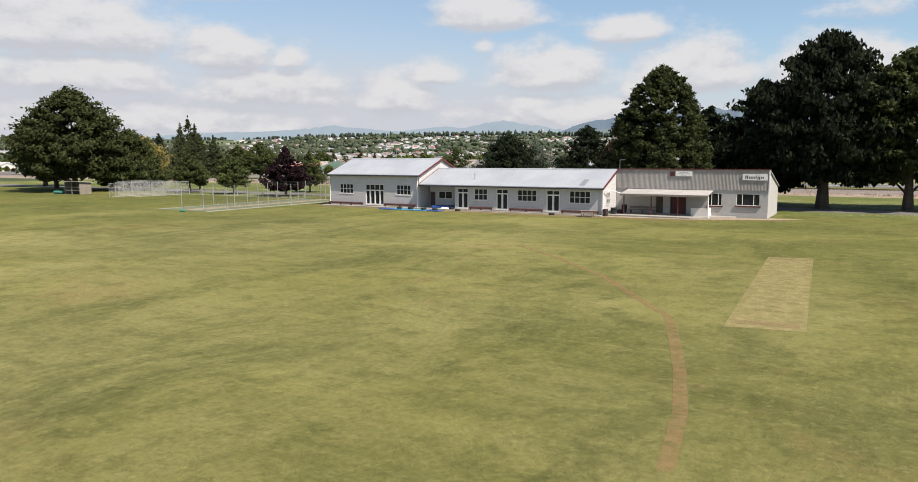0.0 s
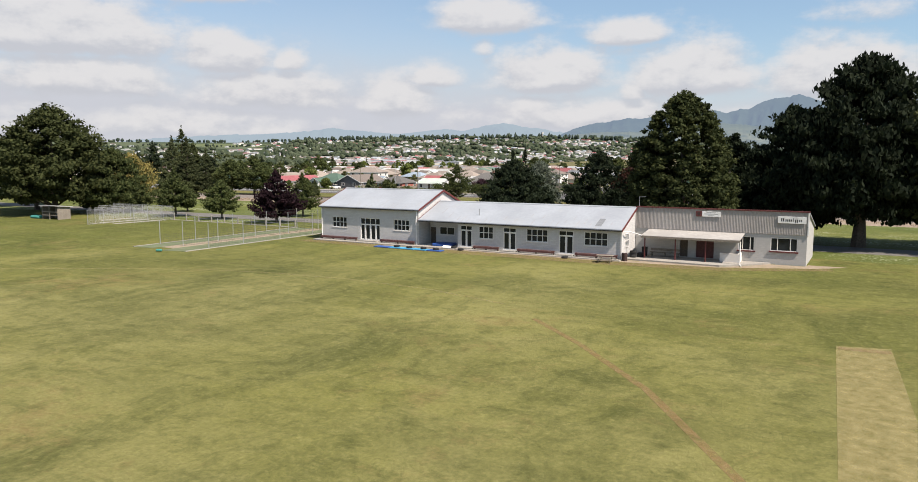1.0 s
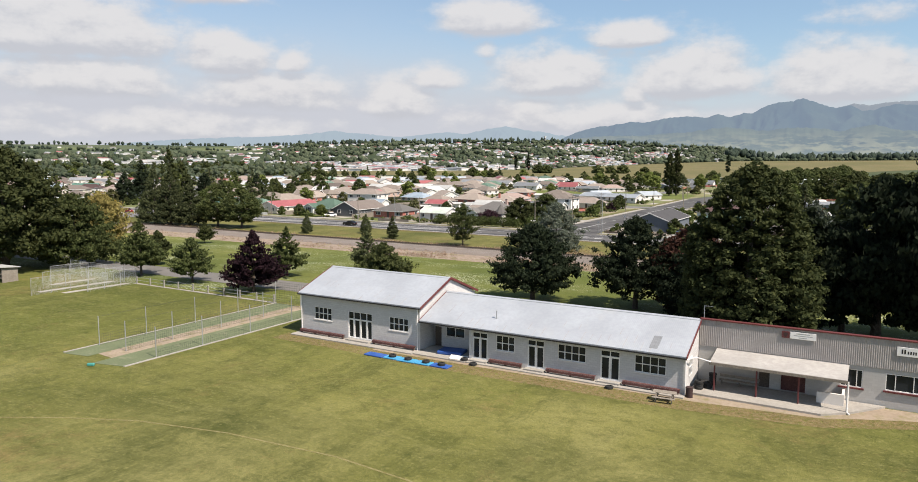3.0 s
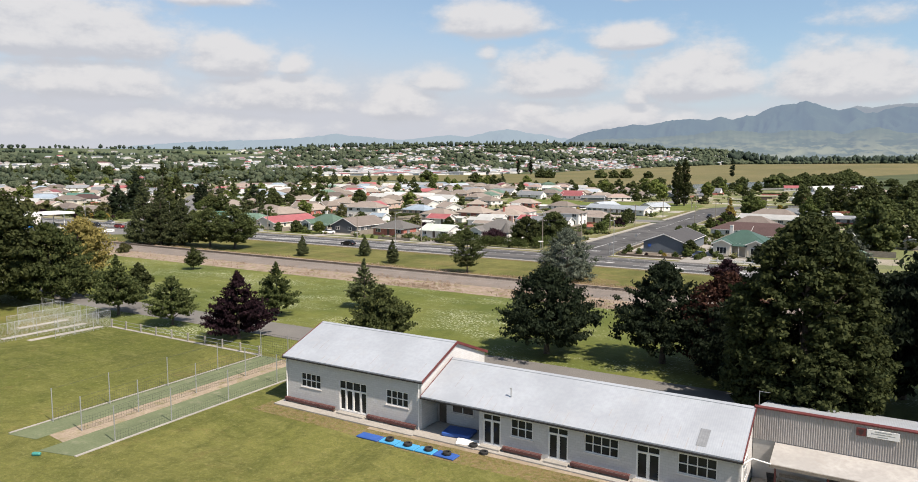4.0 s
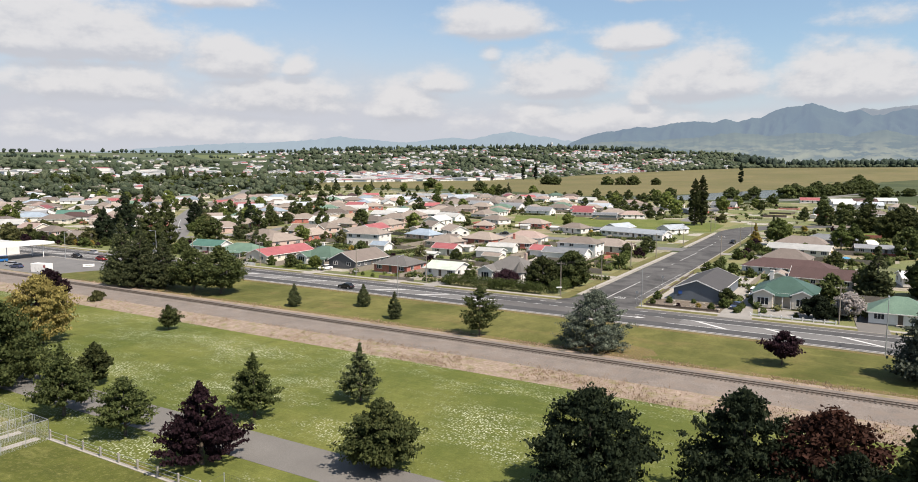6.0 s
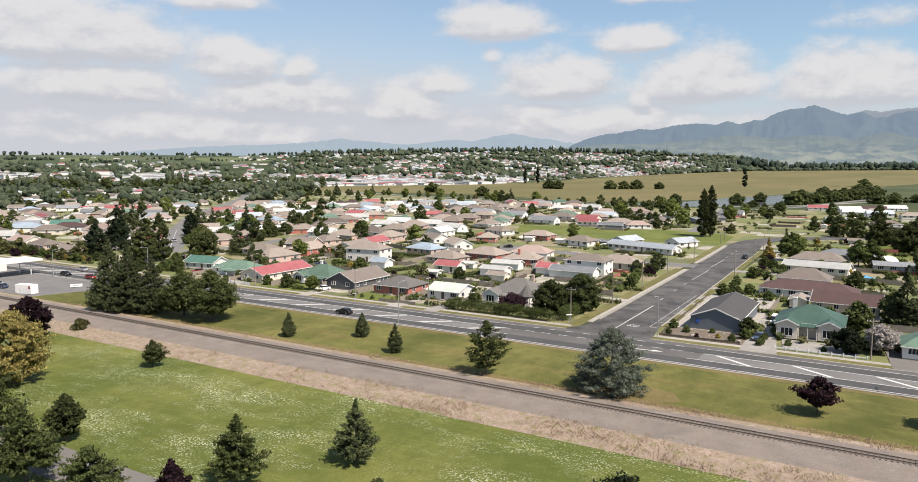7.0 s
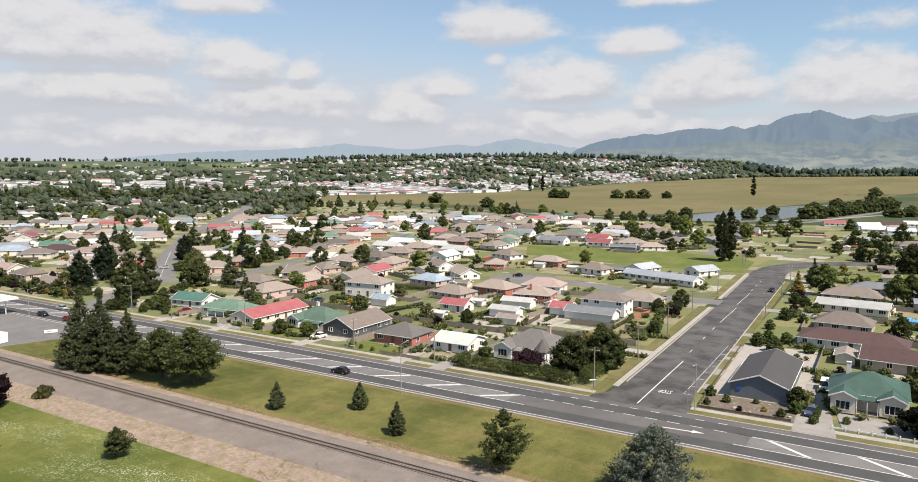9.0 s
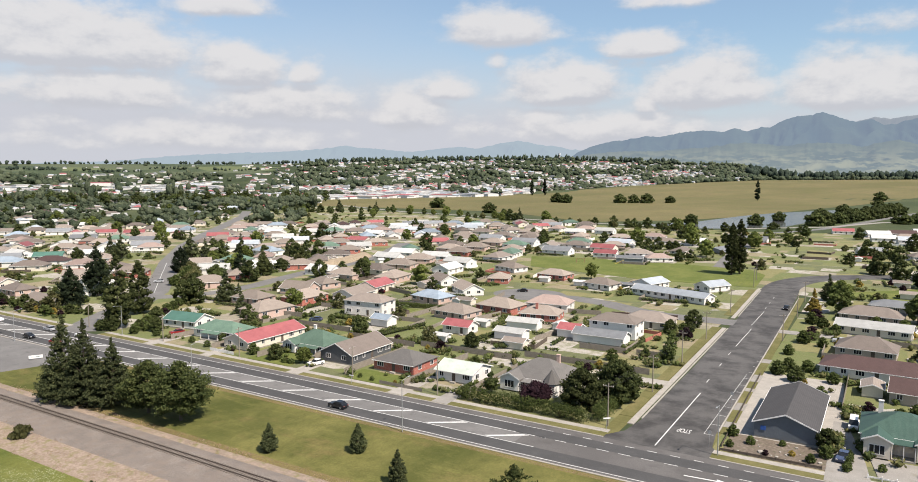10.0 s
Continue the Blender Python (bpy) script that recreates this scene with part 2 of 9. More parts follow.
def paddock_mat():
    """Far farmland: paddocks in different greens, with rough grass between."""
    mt, nt, bsdf = nodes_of("far_paddocks")
    vec = coords(nt)
    cells = nt.nodes.new("ShaderNodeTexVoronoi")
    cells.inputs["Scale"].default_value = 0.0052
    nt.links.new(vec, cells.inputs["Vector"])
    sep = nt.nodes.new("ShaderNodeSeparateColor")
    nt.links.new(cells.outputs["Color"], sep.inputs[0])
    ramp = nt.nodes.new("ShaderNodeValToRGB")
    ramp.color_ramp.interpolation = "CONSTANT"
    for e, pos, c in zip([ramp.color_ramp.elements[0], ramp.color_ramp.elements[1], ramp.color_ramp.elements.new(0.3), ramp.color_ramp.elements.new(0.55)], (0.0, 0.8, 0.3, 0.55),
                         ((0.045, 0.060, 0.034), (0.165, 0.155, 0.098), (0.105, 0.122, 0.058), (0.075, 0.088, 0.052))):
        e.position, e.color = pos, (*c, 1)
    nt.links.new(sep.outputs[0], ramp.inputs[0])
    col = mix_col(nt, noise_fac(nt, vec, 0.02, 8, 0.7, 0.40, 0.66), ramp.outputs[0], mix_col(nt, 0.5, ramp.outputs[0], (0.09, 0.11, 0.06)))
    nt.links.new(col, bsdf.inputs["Base Color"])
    bsdf.inputs["Roughness"].default_value, bsdf.inputs["Specular IOR Level"].default_value = 1.0, 0.1
    return mt


def field_mat():
    """Mown sports turf: dry and yellow towards the middle of the ground, greener by the pavilion, with worn streaks."""
    mt, nt, bsdf = nodes_of("field_grass")
    vec = coords(nt)

    def warped(scale, by):
        n = nt.nodes.new("ShaderNodeTexNoise")
        n.inputs["Scale"].default_value, n.inputs["Detail"].default_value = 0.06, 5
        nt.links.new(vec, n.inputs["Vector"])
        v = nt.nodes.new("ShaderNodeVectorMath")
        v.operation = "MULTIPLY_ADD"
        nt.links.new(n.outputs["Color"], v.inputs[0])
        v.inputs[1].default_value = (by, by, 0)
        nt.links.new(coords(nt, scale=scale), v.inputs[2])
        return v.outputs[0]

    green, dark, dry, straw, soil = (0.106, 0.116, 0.026), (0.046, 0.055, 0.013), (0.190, 0.181, 0.053), (0.268, 0.246, 0.094), (0.225, 0.152, 0.066)
    dist = nt.nodes.new("ShaderNodeVectorMath")
    dist.operation = "DISTANCE"
    nt.links.new(vec, dist.inputs[0])
    dist.inputs[1].default_value = (-38, 22, 0)
    far = nt.nodes.new("ShaderNodeMapRange")
    far.inputs["From Min"].default_value, far.inputs["From Max"].default_value, far.inputs["To Min"].default_value, far.inputs["To Max"].default_value = 25, 75, 0.16, -0.10
    nt.links.new(dist.outputs["Value"], far.inputs["Value"])
    big = nt.nodes.new("ShaderNodeTexNoise")
    big.inputs["Scale"].default_value, big.inputs["Detail"].default_value, big.inputs["Roughness"].default_value = 0.055, 9, 0.62
    nt.links.new(warped((1, 0.6, 1), 12), big.inputs["Vector"])
    add = nt.nodes.new("ShaderNodeMath")
    nt.links.new(big.outputs["Fac"], add.inputs[0])
    nt.links.new(far.outputs[0], add.inputs[1])
    ramp = nt.nodes.new("ShaderNodeValToRGB")
    ramp.color_ramp.elements.new(0.5)
    for e, pz, c in zip(ramp.color_ramp.elements, (0.34, 0.54, 0.76), (green, dry, straw)):
        e.position, e.color = pz, (*c, 1)
    nt.links.new(add.outputs[0], ramp.inputs[0])
    col = ramp.outputs[0]
    col = mix_col(nt, noise_fac(nt, warped((0.6, 1.2, 1), 9), 0.050, 10, 0.66, 0.42, 0.62), col, mix_col(nt, 0.58, col, dark))
    col = mix_col(nt, noise_fac(nt, warped((1.3, 0.5, 1), 14), 0.13, 10, 0.78, 0.49, 0.66), col, mix_col(nt, 0.76, col, dark))
    col = mix_col(nt, noise_fac(nt, warped((0.8, 1.1, 1), 3), 0.55, 9, 0.80, 0.52, 0.68), col, mix_col(nt, 0.58, col, dark))
    col = mix_col(nt, noise_fac(nt, warped((1, 1, 1), 2), 1.1, 8, 0.80, 0.52, 0.70), col, mix_col(nt, 0.45, col, straw))
    col = mix_col(nt, noise_fac(nt, warped((1, 1, 1), 6), 0.07, 12, 0.82, 0.54, 0.66), col, mix_col(nt, 0.65, col, soil))
    col = mix_col(nt, noise_fac(nt, warped((0.5, 1.5, 1), 9), 0.30, 8, 0.80, 0.52, 0.70), col, mix_col(nt, 0.5, col, straw))
    col = mix_col(nt, noise_fac(nt, warped((1, 1, 1), 2), 0.85, 5, 0.62, 0.50, 0.66), col, mix_col(nt, 0.34, col, dark))
    col = mix_col(nt, noise_fac(nt, warped((1, 1, 1), 1), 2.6, 5, 0.60, 0.55, 0.68), col, mix_col(nt, 0.40, col, straw))
    tuft = noise_fac(nt, vec, 4.5, 6, 0.7, 0.30, 0.66)
    col = mix_col(nt, tuft, mix_col(nt, 0.42, col, dark), col)
    nt.links.new(col, bsdf.inputs["Base Color"])
    bsdf.inputs["Roughness"].default_value, bsdf.inputs["Specular IOR Level"].default_value = 0.95, 0.12
    bump_to(nt, bsdf, noise_fac(nt, vec, 3.5, 8, 0.75, 0.2, 0.8), 0.7, 0.15)
    return mt


def glass_mat(name, tint=(0.012, 0.014, 0.017)):
    mt, nt, bsdf = nodes_of(name)
    nt.links.new(mix_col(nt, noise_fac(nt, coords(nt), 0.9), tint, tuple(2.2 * v for v in tint)), bsdf.inputs["Base Color"])
    bsdf.inputs["Roughness"].default_value, bsdf.inputs["Specular IOR Level"].default_value = 0.08, 0.28
    return mt


def block_mat(name, c1, c2, mortar, w=0.4, h=0.2, bump=0.4):
    mt, nt, bsdf = nodes_of(name)
    vec = coords(nt)
    sep = nt.nodes.new("ShaderNodeSeparateXYZ")
    nt.links.new(vec, sep.inputs[0])
    add = nt.nodes.new("ShaderNodeMath")
    nt.links.new(sep.outputs[0], add.inputs[0])
    nt.links.new(sep.outputs[1], add.inputs[1])
    cmb = nt.nodes.new("ShaderNodeCombineXYZ")
    nt.links.new(add.outputs[0], cmb.inputs[0])
    nt.links.new(sep.outputs[2], cmb.inputs[1])
    b = nt.nodes.new("ShaderNodeTexBrick")
    b.inputs["Scale"].default_value = 1.0
    b.inputs["Brick Width"].default_value, b.inputs["Row Height"].default_value = w, h
    b.inputs["Mortar Size"].default_value = 0.008 if w > 0.3 else 0.006
    for key, v in (("Color1", c1), ("Color2", c2), ("Mortar", mortar)):
        b.inputs[key].default_value = (*v, 1)
    nt.links.new(cmb.outputs[0], b.inputs["Vector"])
    col = mix_col(nt, noise_fac(nt, vec, 0.6, 6), b.outputs["Color"], mix_col(nt, 0.5, b.outputs["Color"], c1))
    nt.links.new(mix_col(nt, noise_fac(nt, vec, 9, 4), col, mix_col(nt, 0.25, col, c2)), bsdf.inputs["Base Color"])
    bsdf.inputs["Roughness"].default_value = 0.88
    bump_to(nt, bsdf, b.outputs["Fac"], -bump, 0.01)
    return mt


def worn_mat(name, c1, c2, scale, cover):
    """Thin wear through which the turf below shows."""
    mt, nt, bsdf = nodes_of(name)
    vec = coords(nt)
    nt.links.new(mix_col(nt, noise_fac(nt, vec, 2.5, 6), c1, c2), bsdf.inputs["Base Color"])
    bsdf.inputs["Roughness"].default_value, bsdf.inputs["Specular IOR Level"].default_value = 0.95, 0.1
    nt.links.new(noise_fac(nt, vec, scale, 8, 0.75, *cover), bsdf.inputs["Alpha"])
    return mt


M = {}
M["worn"] = worn_mat("trodden_soil", (0.25, 0.18, 0.09), (0.30, 0.22, 0.12), 2.2, (0.40, 0.86))
M["track"] = worn_mat("thin_trodden_turf", (0.23, 0.155, 0.068), (0.28, 0.20, 0.095), 1.7, (0.34, 0.90))
M["pitch"] = worn_mat("worn_pitch", (0.25, 0.212, 0.090), (0.31, 0.265, 0.125), 1.4, (0.28, 0.80))
M["field"] = field_mat()
M["plots"] = plots_mat("garden_plots")
M["daisy"] = grass_mat("daisy_lawn", (0.086, 0.106, 0.023), (0.165, 0.168, 0.046), (0.17, 0.145, 0.06), 0.05, flowers=(0.56, 0.58, 0.44))
M["verge"] = grass_mat("verge_grass", (0.072, 0.080, 0.020), (0.185, 0.170, 0.056), (0.22, 0.155, 0.07), 0.045, (0.38, 0.58), (0.54, 0.70))
M["suburb"] = grass_mat("suburb_grass", (0.050, 0.066, 0.030), (0.098, 0.108, 0.050), (0.15, 0.135, 0.08), 0.010)
M["hillside"] = grass_mat("wooded_hillside", (0.036, 0.050, 0.022), (0.085, 0.096, 0.042), (0.15, 0.145, 0.10), 0.018, (0.5, 0.7), (0.62, 0.76))
M["lawn"] = grass_mat("garden_lawn", (0.105, 0.13, 0.032), (0.165, 0.175, 0.052), (0.22, 0.18, 0.085), 0.09)
M["meadow"] = grass_mat("river_meadow", (0.118, 0.114, 0.046), (0.190, 0.160, 0.076), (0.150, 0.112, 0.066), 0.006, (0.40, 0.60), (0.46, 0.66))
M["farm"] = paddock_mat()
M["drygrass"] = surf("dry_grass", (0.245, 0.185, 0.138), (0.36, 0.285, 0.225), 2.2, 0.3, 0.95, 0.8, stain=(0.19, 0.17, 0.075), stain_at=(0.5, 0.66))
M["strip"] = grass_mat("dry_street_grass", (0.125, 0.12, 0.045), (0.20, 0.175, 0.08), (0.26, 0.20, 0.12), 0.12)
M["dirt"] = surf("bare_soil", (0.29, 0.225, 0.16), (0.37, 0.30, 0.22), 4.0, 0.4, 0.95, 0.4, stain=(0.19, 0.17, 0.07), stain_at=(0.5, 0.7))
M["ballast"] = surf("railway_ballast", (0.147, 0.127, 0.111), (0.283, 0.242, 0.210), 7.0, 0.25, 0.95, 0.8, stain=(0.205, 0.165, 0.135), stain_at=(0.46, 0.72))
M["asphalt"] = surf("asphalt", (0.102, 0.096, 0.093), (0.153, 0.145, 0.138), 12.0, 0.09, 0.9, 0.2, stain=(0.085, 0.080, 0.076), stain_at=(0.5, 0.7))
M["street"] = surf("street_asphalt", (0.086, 0.083, 0.080), (0.136, 0.130, 0.124), 12.0, 0.035, 0.9, 0.2, stain=(0.044, 0.042, 0.041), stain_at=(0.43, 0.62))
M["lane"] = surf("worn_lane_asphalt", (0.058, 0.057, 0.057), (0.086, 0.085, 0.084), 12.0, 0.2, 0.88, 0.2, stain=(0.085, 0.083, 0.081))
M["chip"] = surf("chip_seal_asphalt", (0.149, 0.144, 0.140), (0.204, 0.198, 0.189), 10.0, 0.15, 0.92, 0.25, stain=(0.10, 0.097, 0.094))
M["drive"] = surf("old_driveway_seal", (0.145, 0.135, 0.123), (0.195, 0.185, 0.168), 8.0, 0.15, 0.92, 0.25, stain=(0.15, 0.14, 0.125))
M["concrete"] = surf("concrete", (0.33, 0.305, 0.27), (0.42, 0.39, 0.345), 5.0, 0.4, 0.9, 0.2, stain=(0.28, 0.26, 0.22))
M["marking"] = surf("road_paint", (0.62, 0.62, 0.60), (0.74, 0.74, 0.72), 14.0, 0.6, 0.7, 0.1, stain=(0.4, 0.39, 0.37))
M["steel"] = surf("rail_steel", (0.10, 0.075, 0.06), (0.17, 0.13, 0.11), 10.0, 1.0, 0.5, 0.1, metal=0.4)
M["sleeper"] = surf("old_sleeper", (0.10, 0.085, 0.07), (0.17, 0.15, 0.13), 6.0, 1.0, 0.9, 0.3)
M["block"] = block_mat("painted_block", (0.455, 0.445, 0.437), (0.53, 0.52, 0.51), (0.33, 0.322, 0.318))
M["plaster"] = surf("pale_plaster", (0.78, 0.74, 0.69), (0.85, 0.81, 0.76), 4.0, 0.5, 0.85, 0.1, stain=(0.5, 0.47, 0.44))
M["zinc"] = surf("galvanised_roof", (0.395, 0.420, 0.452), (0.440, 0.465, 0.496), 3.0, 0.25, 0.55, 0.25, metal=0.15, ribs=("X", 0.16), stain=(0.41, 0.42, 0.43))
M["cladding"] = surf("ribbed_cladding", (0.37, 0.34, 0.32), (0.43, 0.40, 0.375), 5.0, 0.4, 0.7, 0.1)
M["porch"] = surf("weathered_porch_sheet", (0.38, 0.36, 0.335), (0.46, 0.44, 0.41), 3.0, 0.5, 0.8, 0.2, stain=(0.34, 0.31, 0.28))
M["white"] = surf("white_paint", (0.88, 0.86, 0.83), (0.94, 0.92, 0.89), 5.0, 0.7, 0.5, 0.05, stain=(0.53, 0.51, 0.48))
M["maroon"] = surf("maroon_paint", (0.12, 0.030, 0.030), (0.17, 0.045, 0.042), 6.0, 0.8, 0.6, 0.1, stain=(0.13, 0.05, 0.045))
M["benchwood"] = surf("maroon_stained_wood", (0.10, 0.04, 0.038), (0.15, 0.07, 0.06), 9.0, 1.2, 0.8, 0.3)
M["wood"] = surf("weathered_wood", (0.22, 0.19, 0.155), (0.33, 0.29, 0.24), 7.0, 0.9, 0.9, 0.3)
M["darkwood"] = surf("dark_wood", (0.09, 0.07, 0.055), (0.15, 0.12, 0.095), 8.0, 1.0, 0.85, 0.3)
M["galv"] = surf("galvanised_steel", (0.42, 0.43, 0.44), (0.52, 0.53, 0.54), 9.0, 1.0, 0.45, 0.05, metal=0.5)
M["wire"] = surf("chain_wire", (0.55, 0.56, 0.57), (0.66, 0.67, 0.68), 9.0, 1.0, 0.6, 0.0, metal=0.2)
M["net"] = surf("dark_netting", (0.05, 0.06, 0.05), (0.09, 0.10, 0.08), 9.0, 1.0, 0.9, 0.0)
M["turf"] = surf("artificial_turf", (0.125, 0.150, 0.075), (0.165, 0.185, 0.10), 5.0, 0.35, 0.95, 0.3, stain=(0.22, 0.22, 0.14))
M["rubber"] = surf("black_rubber", (0.018, 0.018, 0.018), (0.035, 0.034, 0.033), 9.0, 2.0, 0.8, 0.2)
M["glass"] = glass_mat("window_glass")
M["blue"] = surf("blue_vinyl", (0.03, 0.09, 0.33), (0.05, 0.13, 0.42), 3.0, 0.8, 0.5, 0.1)
M["cyan"] = surf("light_blue_vinyl", (0.06, 0.30, 0.55), (0.09, 0.38, 0.62), 3.0, 0.8, 0.5, 0.1)
M["yellow"] = surf("yellow_plastic", (0.55, 0.38, 0.04), (0.65, 0.46, 0.06), 3.0, 0.8, 0.5, 0.1)
M["teal"] = surf("teal_plastic", (0.05, 0.24, 0.21), (0.08, 0.32, 0.27), 3.0, 0.8, 0.5, 0.1)
M["straw"] = leaf_mat("dry_tufts", (0.27, 0.185, 0.125), (0.44, 0.345, 0.250), 0.3)
M["bark"] = surf("bark", (0.085, 0.065, 0.05), (0.16, 0.13, 0.10), 5.0, 0.8, 0.95, 0.8)
M["water"] = surf("river_water", (0.10, 0.11, 0.11), (0.15, 0.155, 0.15), 0.3, 0.02, 0.12, 0.15, specular=0.6)
M["clay"] = surf("garden_soil", (0.12, 0.095, 0.07), (0.22, 0.18, 0.145), 2.0, 0.4, 0.95, 0.6, stain=(0.09, 0.10, 0.045))
M["gravel"] = surf("gravel", (0.25, 0.235, 0.215), (0.35, 0.33, 0.30), 9.0, 0.3, 0.95, 0.5, stain=(0.24, 0.22, 0.18))
# charcoal, the hall's roof, is darkened to include the cloud shade on it
for key, a, b in (("tan", (0.30, 0.245, 0.20), (0.375, 0.315, 0.265)), ("rose", (0.36, 0.265, 0.225), (0.43, 0.325, 0.28)), ("charcoal", (0.070, 0.067, 0.068), (0.10, 0.096, 0.097)),
                  ("brown", (0.165, 0.135, 0.115), (0.215, 0.175, 0.15)), ("slate", (0.165, 0.155, 0.145), (0.22, 0.205, 0.19)), ("claret", (0.085, 0.048, 0.044), (0.12, 0.068, 0.062)), ("mushroom", (0.26, 0.215, 0.18), (0.33, 0.275, 0.235))):
    M["tile_" + key] = surf("tile_roof_" + key, a, b, 5.0, 0.4, 0.85, 0.5, boards=0.12, stain=tuple(0.72 * v for v in a))
for key, a, b in (("red", (0.30, 0.072, 0.075), (0.36, 0.10, 0.10)), ("green", (0.095, 0.165, 0.115), (0.135, 0.21, 0.15)), ("teal", (0.065, 0.165, 0.125), (0.09, 0.20, 0.155)),
                  ("dkgreen", (0.040, 0.088, 0.066), (0.058, 0.115, 0.088)), ("grey", (0.20, 0.21, 0.22), (0.26, 0.27, 0.28)), ("blue", (0.24, 0.30, 0.36), (0.31, 0.37, 0.43)),
                  ("white", (0.52, 0.52, 0.49), (0.62, 0.615, 0.585)), ("mint", (0.46, 0.52, 0.44), (0.55, 0.60, 0.52)), ("steelblue", (0.36, 0.40, 0.44), (0.45, 0.49, 0.53))):
    M["iron_" + key] = surf("iron_roof_" + key, a, b, 4.0, 0.3, 0.55, 0.35, ribs=("X", 0.17), stain=tuple(0.8 * v for v in a))
# bluegrey, for the hall's walls, has the same cloud shade in its colour
for key, a, b in (("white", (0.93, 0.895, 0.845), (0.98, 0.945, 0.90)), ("cream", (0.86, 0.77, 0.64), (0.92, 0.83, 0.70)), ("grey", (0.27, 0.285, 0.30), (0.34, 0.355, 0.37)),
                  ("darkgrey", (0.115, 0.12, 0.13), (0.16, 0.165, 0.175)), ("bluegrey", (0.15, 0.175, 0.205), (0.19, 0.215, 0.245)), ("beige", (0.50, 0.42, 0.35), (0.60, 0.51, 0.43))):
    M["board_" + key] = surf("weatherboard_" + key, a, b, 4.0, 0.5, 0.7, 0.4, boards=0.17, stain=tuple(0.85 * v for v in a))
M["brick_red"] = block_mat("red_brick", (0.30, 0.075, 0.055), (0.38, 0.12, 0.085), (0.40, 0.34, 0.29), 0.23, 0.086)
M["brick_pink"] = block_mat("pink_brick", (0.40, 0.275, 0.23), (0.48, 0.345, 0.29), (0.5, 0.45, 0.40), 0.23, 0.086)
M["brick_grey"] = block_mat("grey_block", (0.37, 0.36, 0.345), (0.43, 0.42, 0.40), (0.33, 0.32, 0.31), 0.4, 0.2)
# dark, rust and chestnut hold cloud shade in their colour besides dark foliage
for key, a, b in (("oak", (0.030, 0.042, 0.013), (0.074, 0.088, 0.027)), ("dark", (0.011, 0.019, 0.009), (0.028, 0.040, 0.016)), ("lime", (0.085, 0.12, 0.025), (0.15, 0.18, 0.045)),
                  ("mid", (0.038, 0.052, 0.015), (0.104, 0.118, 0.036)), ("conifer", (0.040, 0.051, 0.020), (0.108, 0.120, 0.046)), ("copper", (0.014, 0.008, 0.010), (0.034, 0.017, 0.019)),
                  ("rust", (0.034, 0.017, 0.011), (0.070, 0.034, 0.019)), ("chestnut", (0.021, 0.031, 0.010), (0.056, 0.068, 0.020)), ("cedar", (0.050, 0.064, 0.041), (0.175, 0.195, 0.128)), ("willow", (0.20, 0.185, 0.050), (0.38, 0.335, 0.105)),
                  ("hedge", (0.048, 0.073, 0.018), (0.102, 0.130, 0.036)), ("bush", (0.062, 0.074, 0.025), (0.140, 0.142, 0.052)), ("gold", (0.18, 0.15, 0.03), (0.30, 0.24, 0.05)), ("flower", (0.30, 0.30, 0.24), (0.5, 0.48, 0.4))):
    warm = 1.0 if key in ("conifer", "cedar", "mid") else 1.08
    a, b = (warm * a[0], a[1], 1.15 * a[2]), (warm * b[0], b[1], 1.15 * b[2])
    M["leaf_" + key] = leaf_mat("leaves_" + key, a, b)

# ---- mesh helpers ----


def link_mesh(name, bm, material, parent=None, label="", smooth=False):
    me = bpy.data.meshes.new(name)
    bmesh.ops.recalc_face_normals(bm, faces=bm.faces)
    bm.to_mesh(me)
    bm.free()
    me.materials.append(material)
    if smooth:
        for p in me.polygons:
            p.use_smooth = True
    ob = new(name, me)
    ob.parent = parent
    if label:
        ob["label"] = label
    return ob


def part(name, bm, material, parent, label="", smooth=False):
    return link_mesh(name, bm, material, parent, label, smooth)


def share(name, me, parent, m=None):
    ob = new(name, me)
    ob.parent = parent
    if m is not None:
        ob.matrix_basis = m
    return ob


def root(name, m, label, category, group="", kind=""):
    ob = new(name)
    ob.matrix_basis = m
    return tagged(ob, label, category, group, kind)


def box(bm, x0, x1, y0, y1, z0, z1):
    vs = [bm.verts.new((x, y, z)) for x in (x0, x1) for y in (y0, y1) for z in (z0, z1)]
    for f in ((0, 1, 3, 2), (4, 6, 7, 5), (0, 4, 5, 1), (2, 3, 7, 6), (0, 2, 6, 4), (1, 5, 7, 3)):
        bm.faces.new([vs[i] for i in f])
    return vs


def boxes(*rows):
    bm = bmesh.new()
    for r in rows:
        box(bm, *r)
    return bm


def soft(bm, w=0.02):
    bmesh.ops.bevel(bm, geom=list(bm.edges), offset=w, segments=1, affect="EDGES", clamp_overlap=True)
    return bm


def tube(bm, a, b, r0, r1=None, n=8):
    a, b = Vector(a), Vector(b)
    r1 = r0 if r1 is None else r1
    d = (b - a).normalized()
    s = d.orthogonal().normalized()
    t = d.cross(s)
    rings = []
    for c, r in ((a, r0), (b, r1)):
        rings.append([bm.verts.new(c + (s * math.cos(q) + t * math.sin(q)) * r) for q in (2 * math.pi * i / n for i in range(n))])
    for i in range(n):
        bm.faces.new((rings[0][i], rings[0][(i + 1) % n], rings[1][(i + 1) % n], rings[1][i]))
    bm.faces.new(rings[0][::-1])
    bm.faces.new(rings[1])


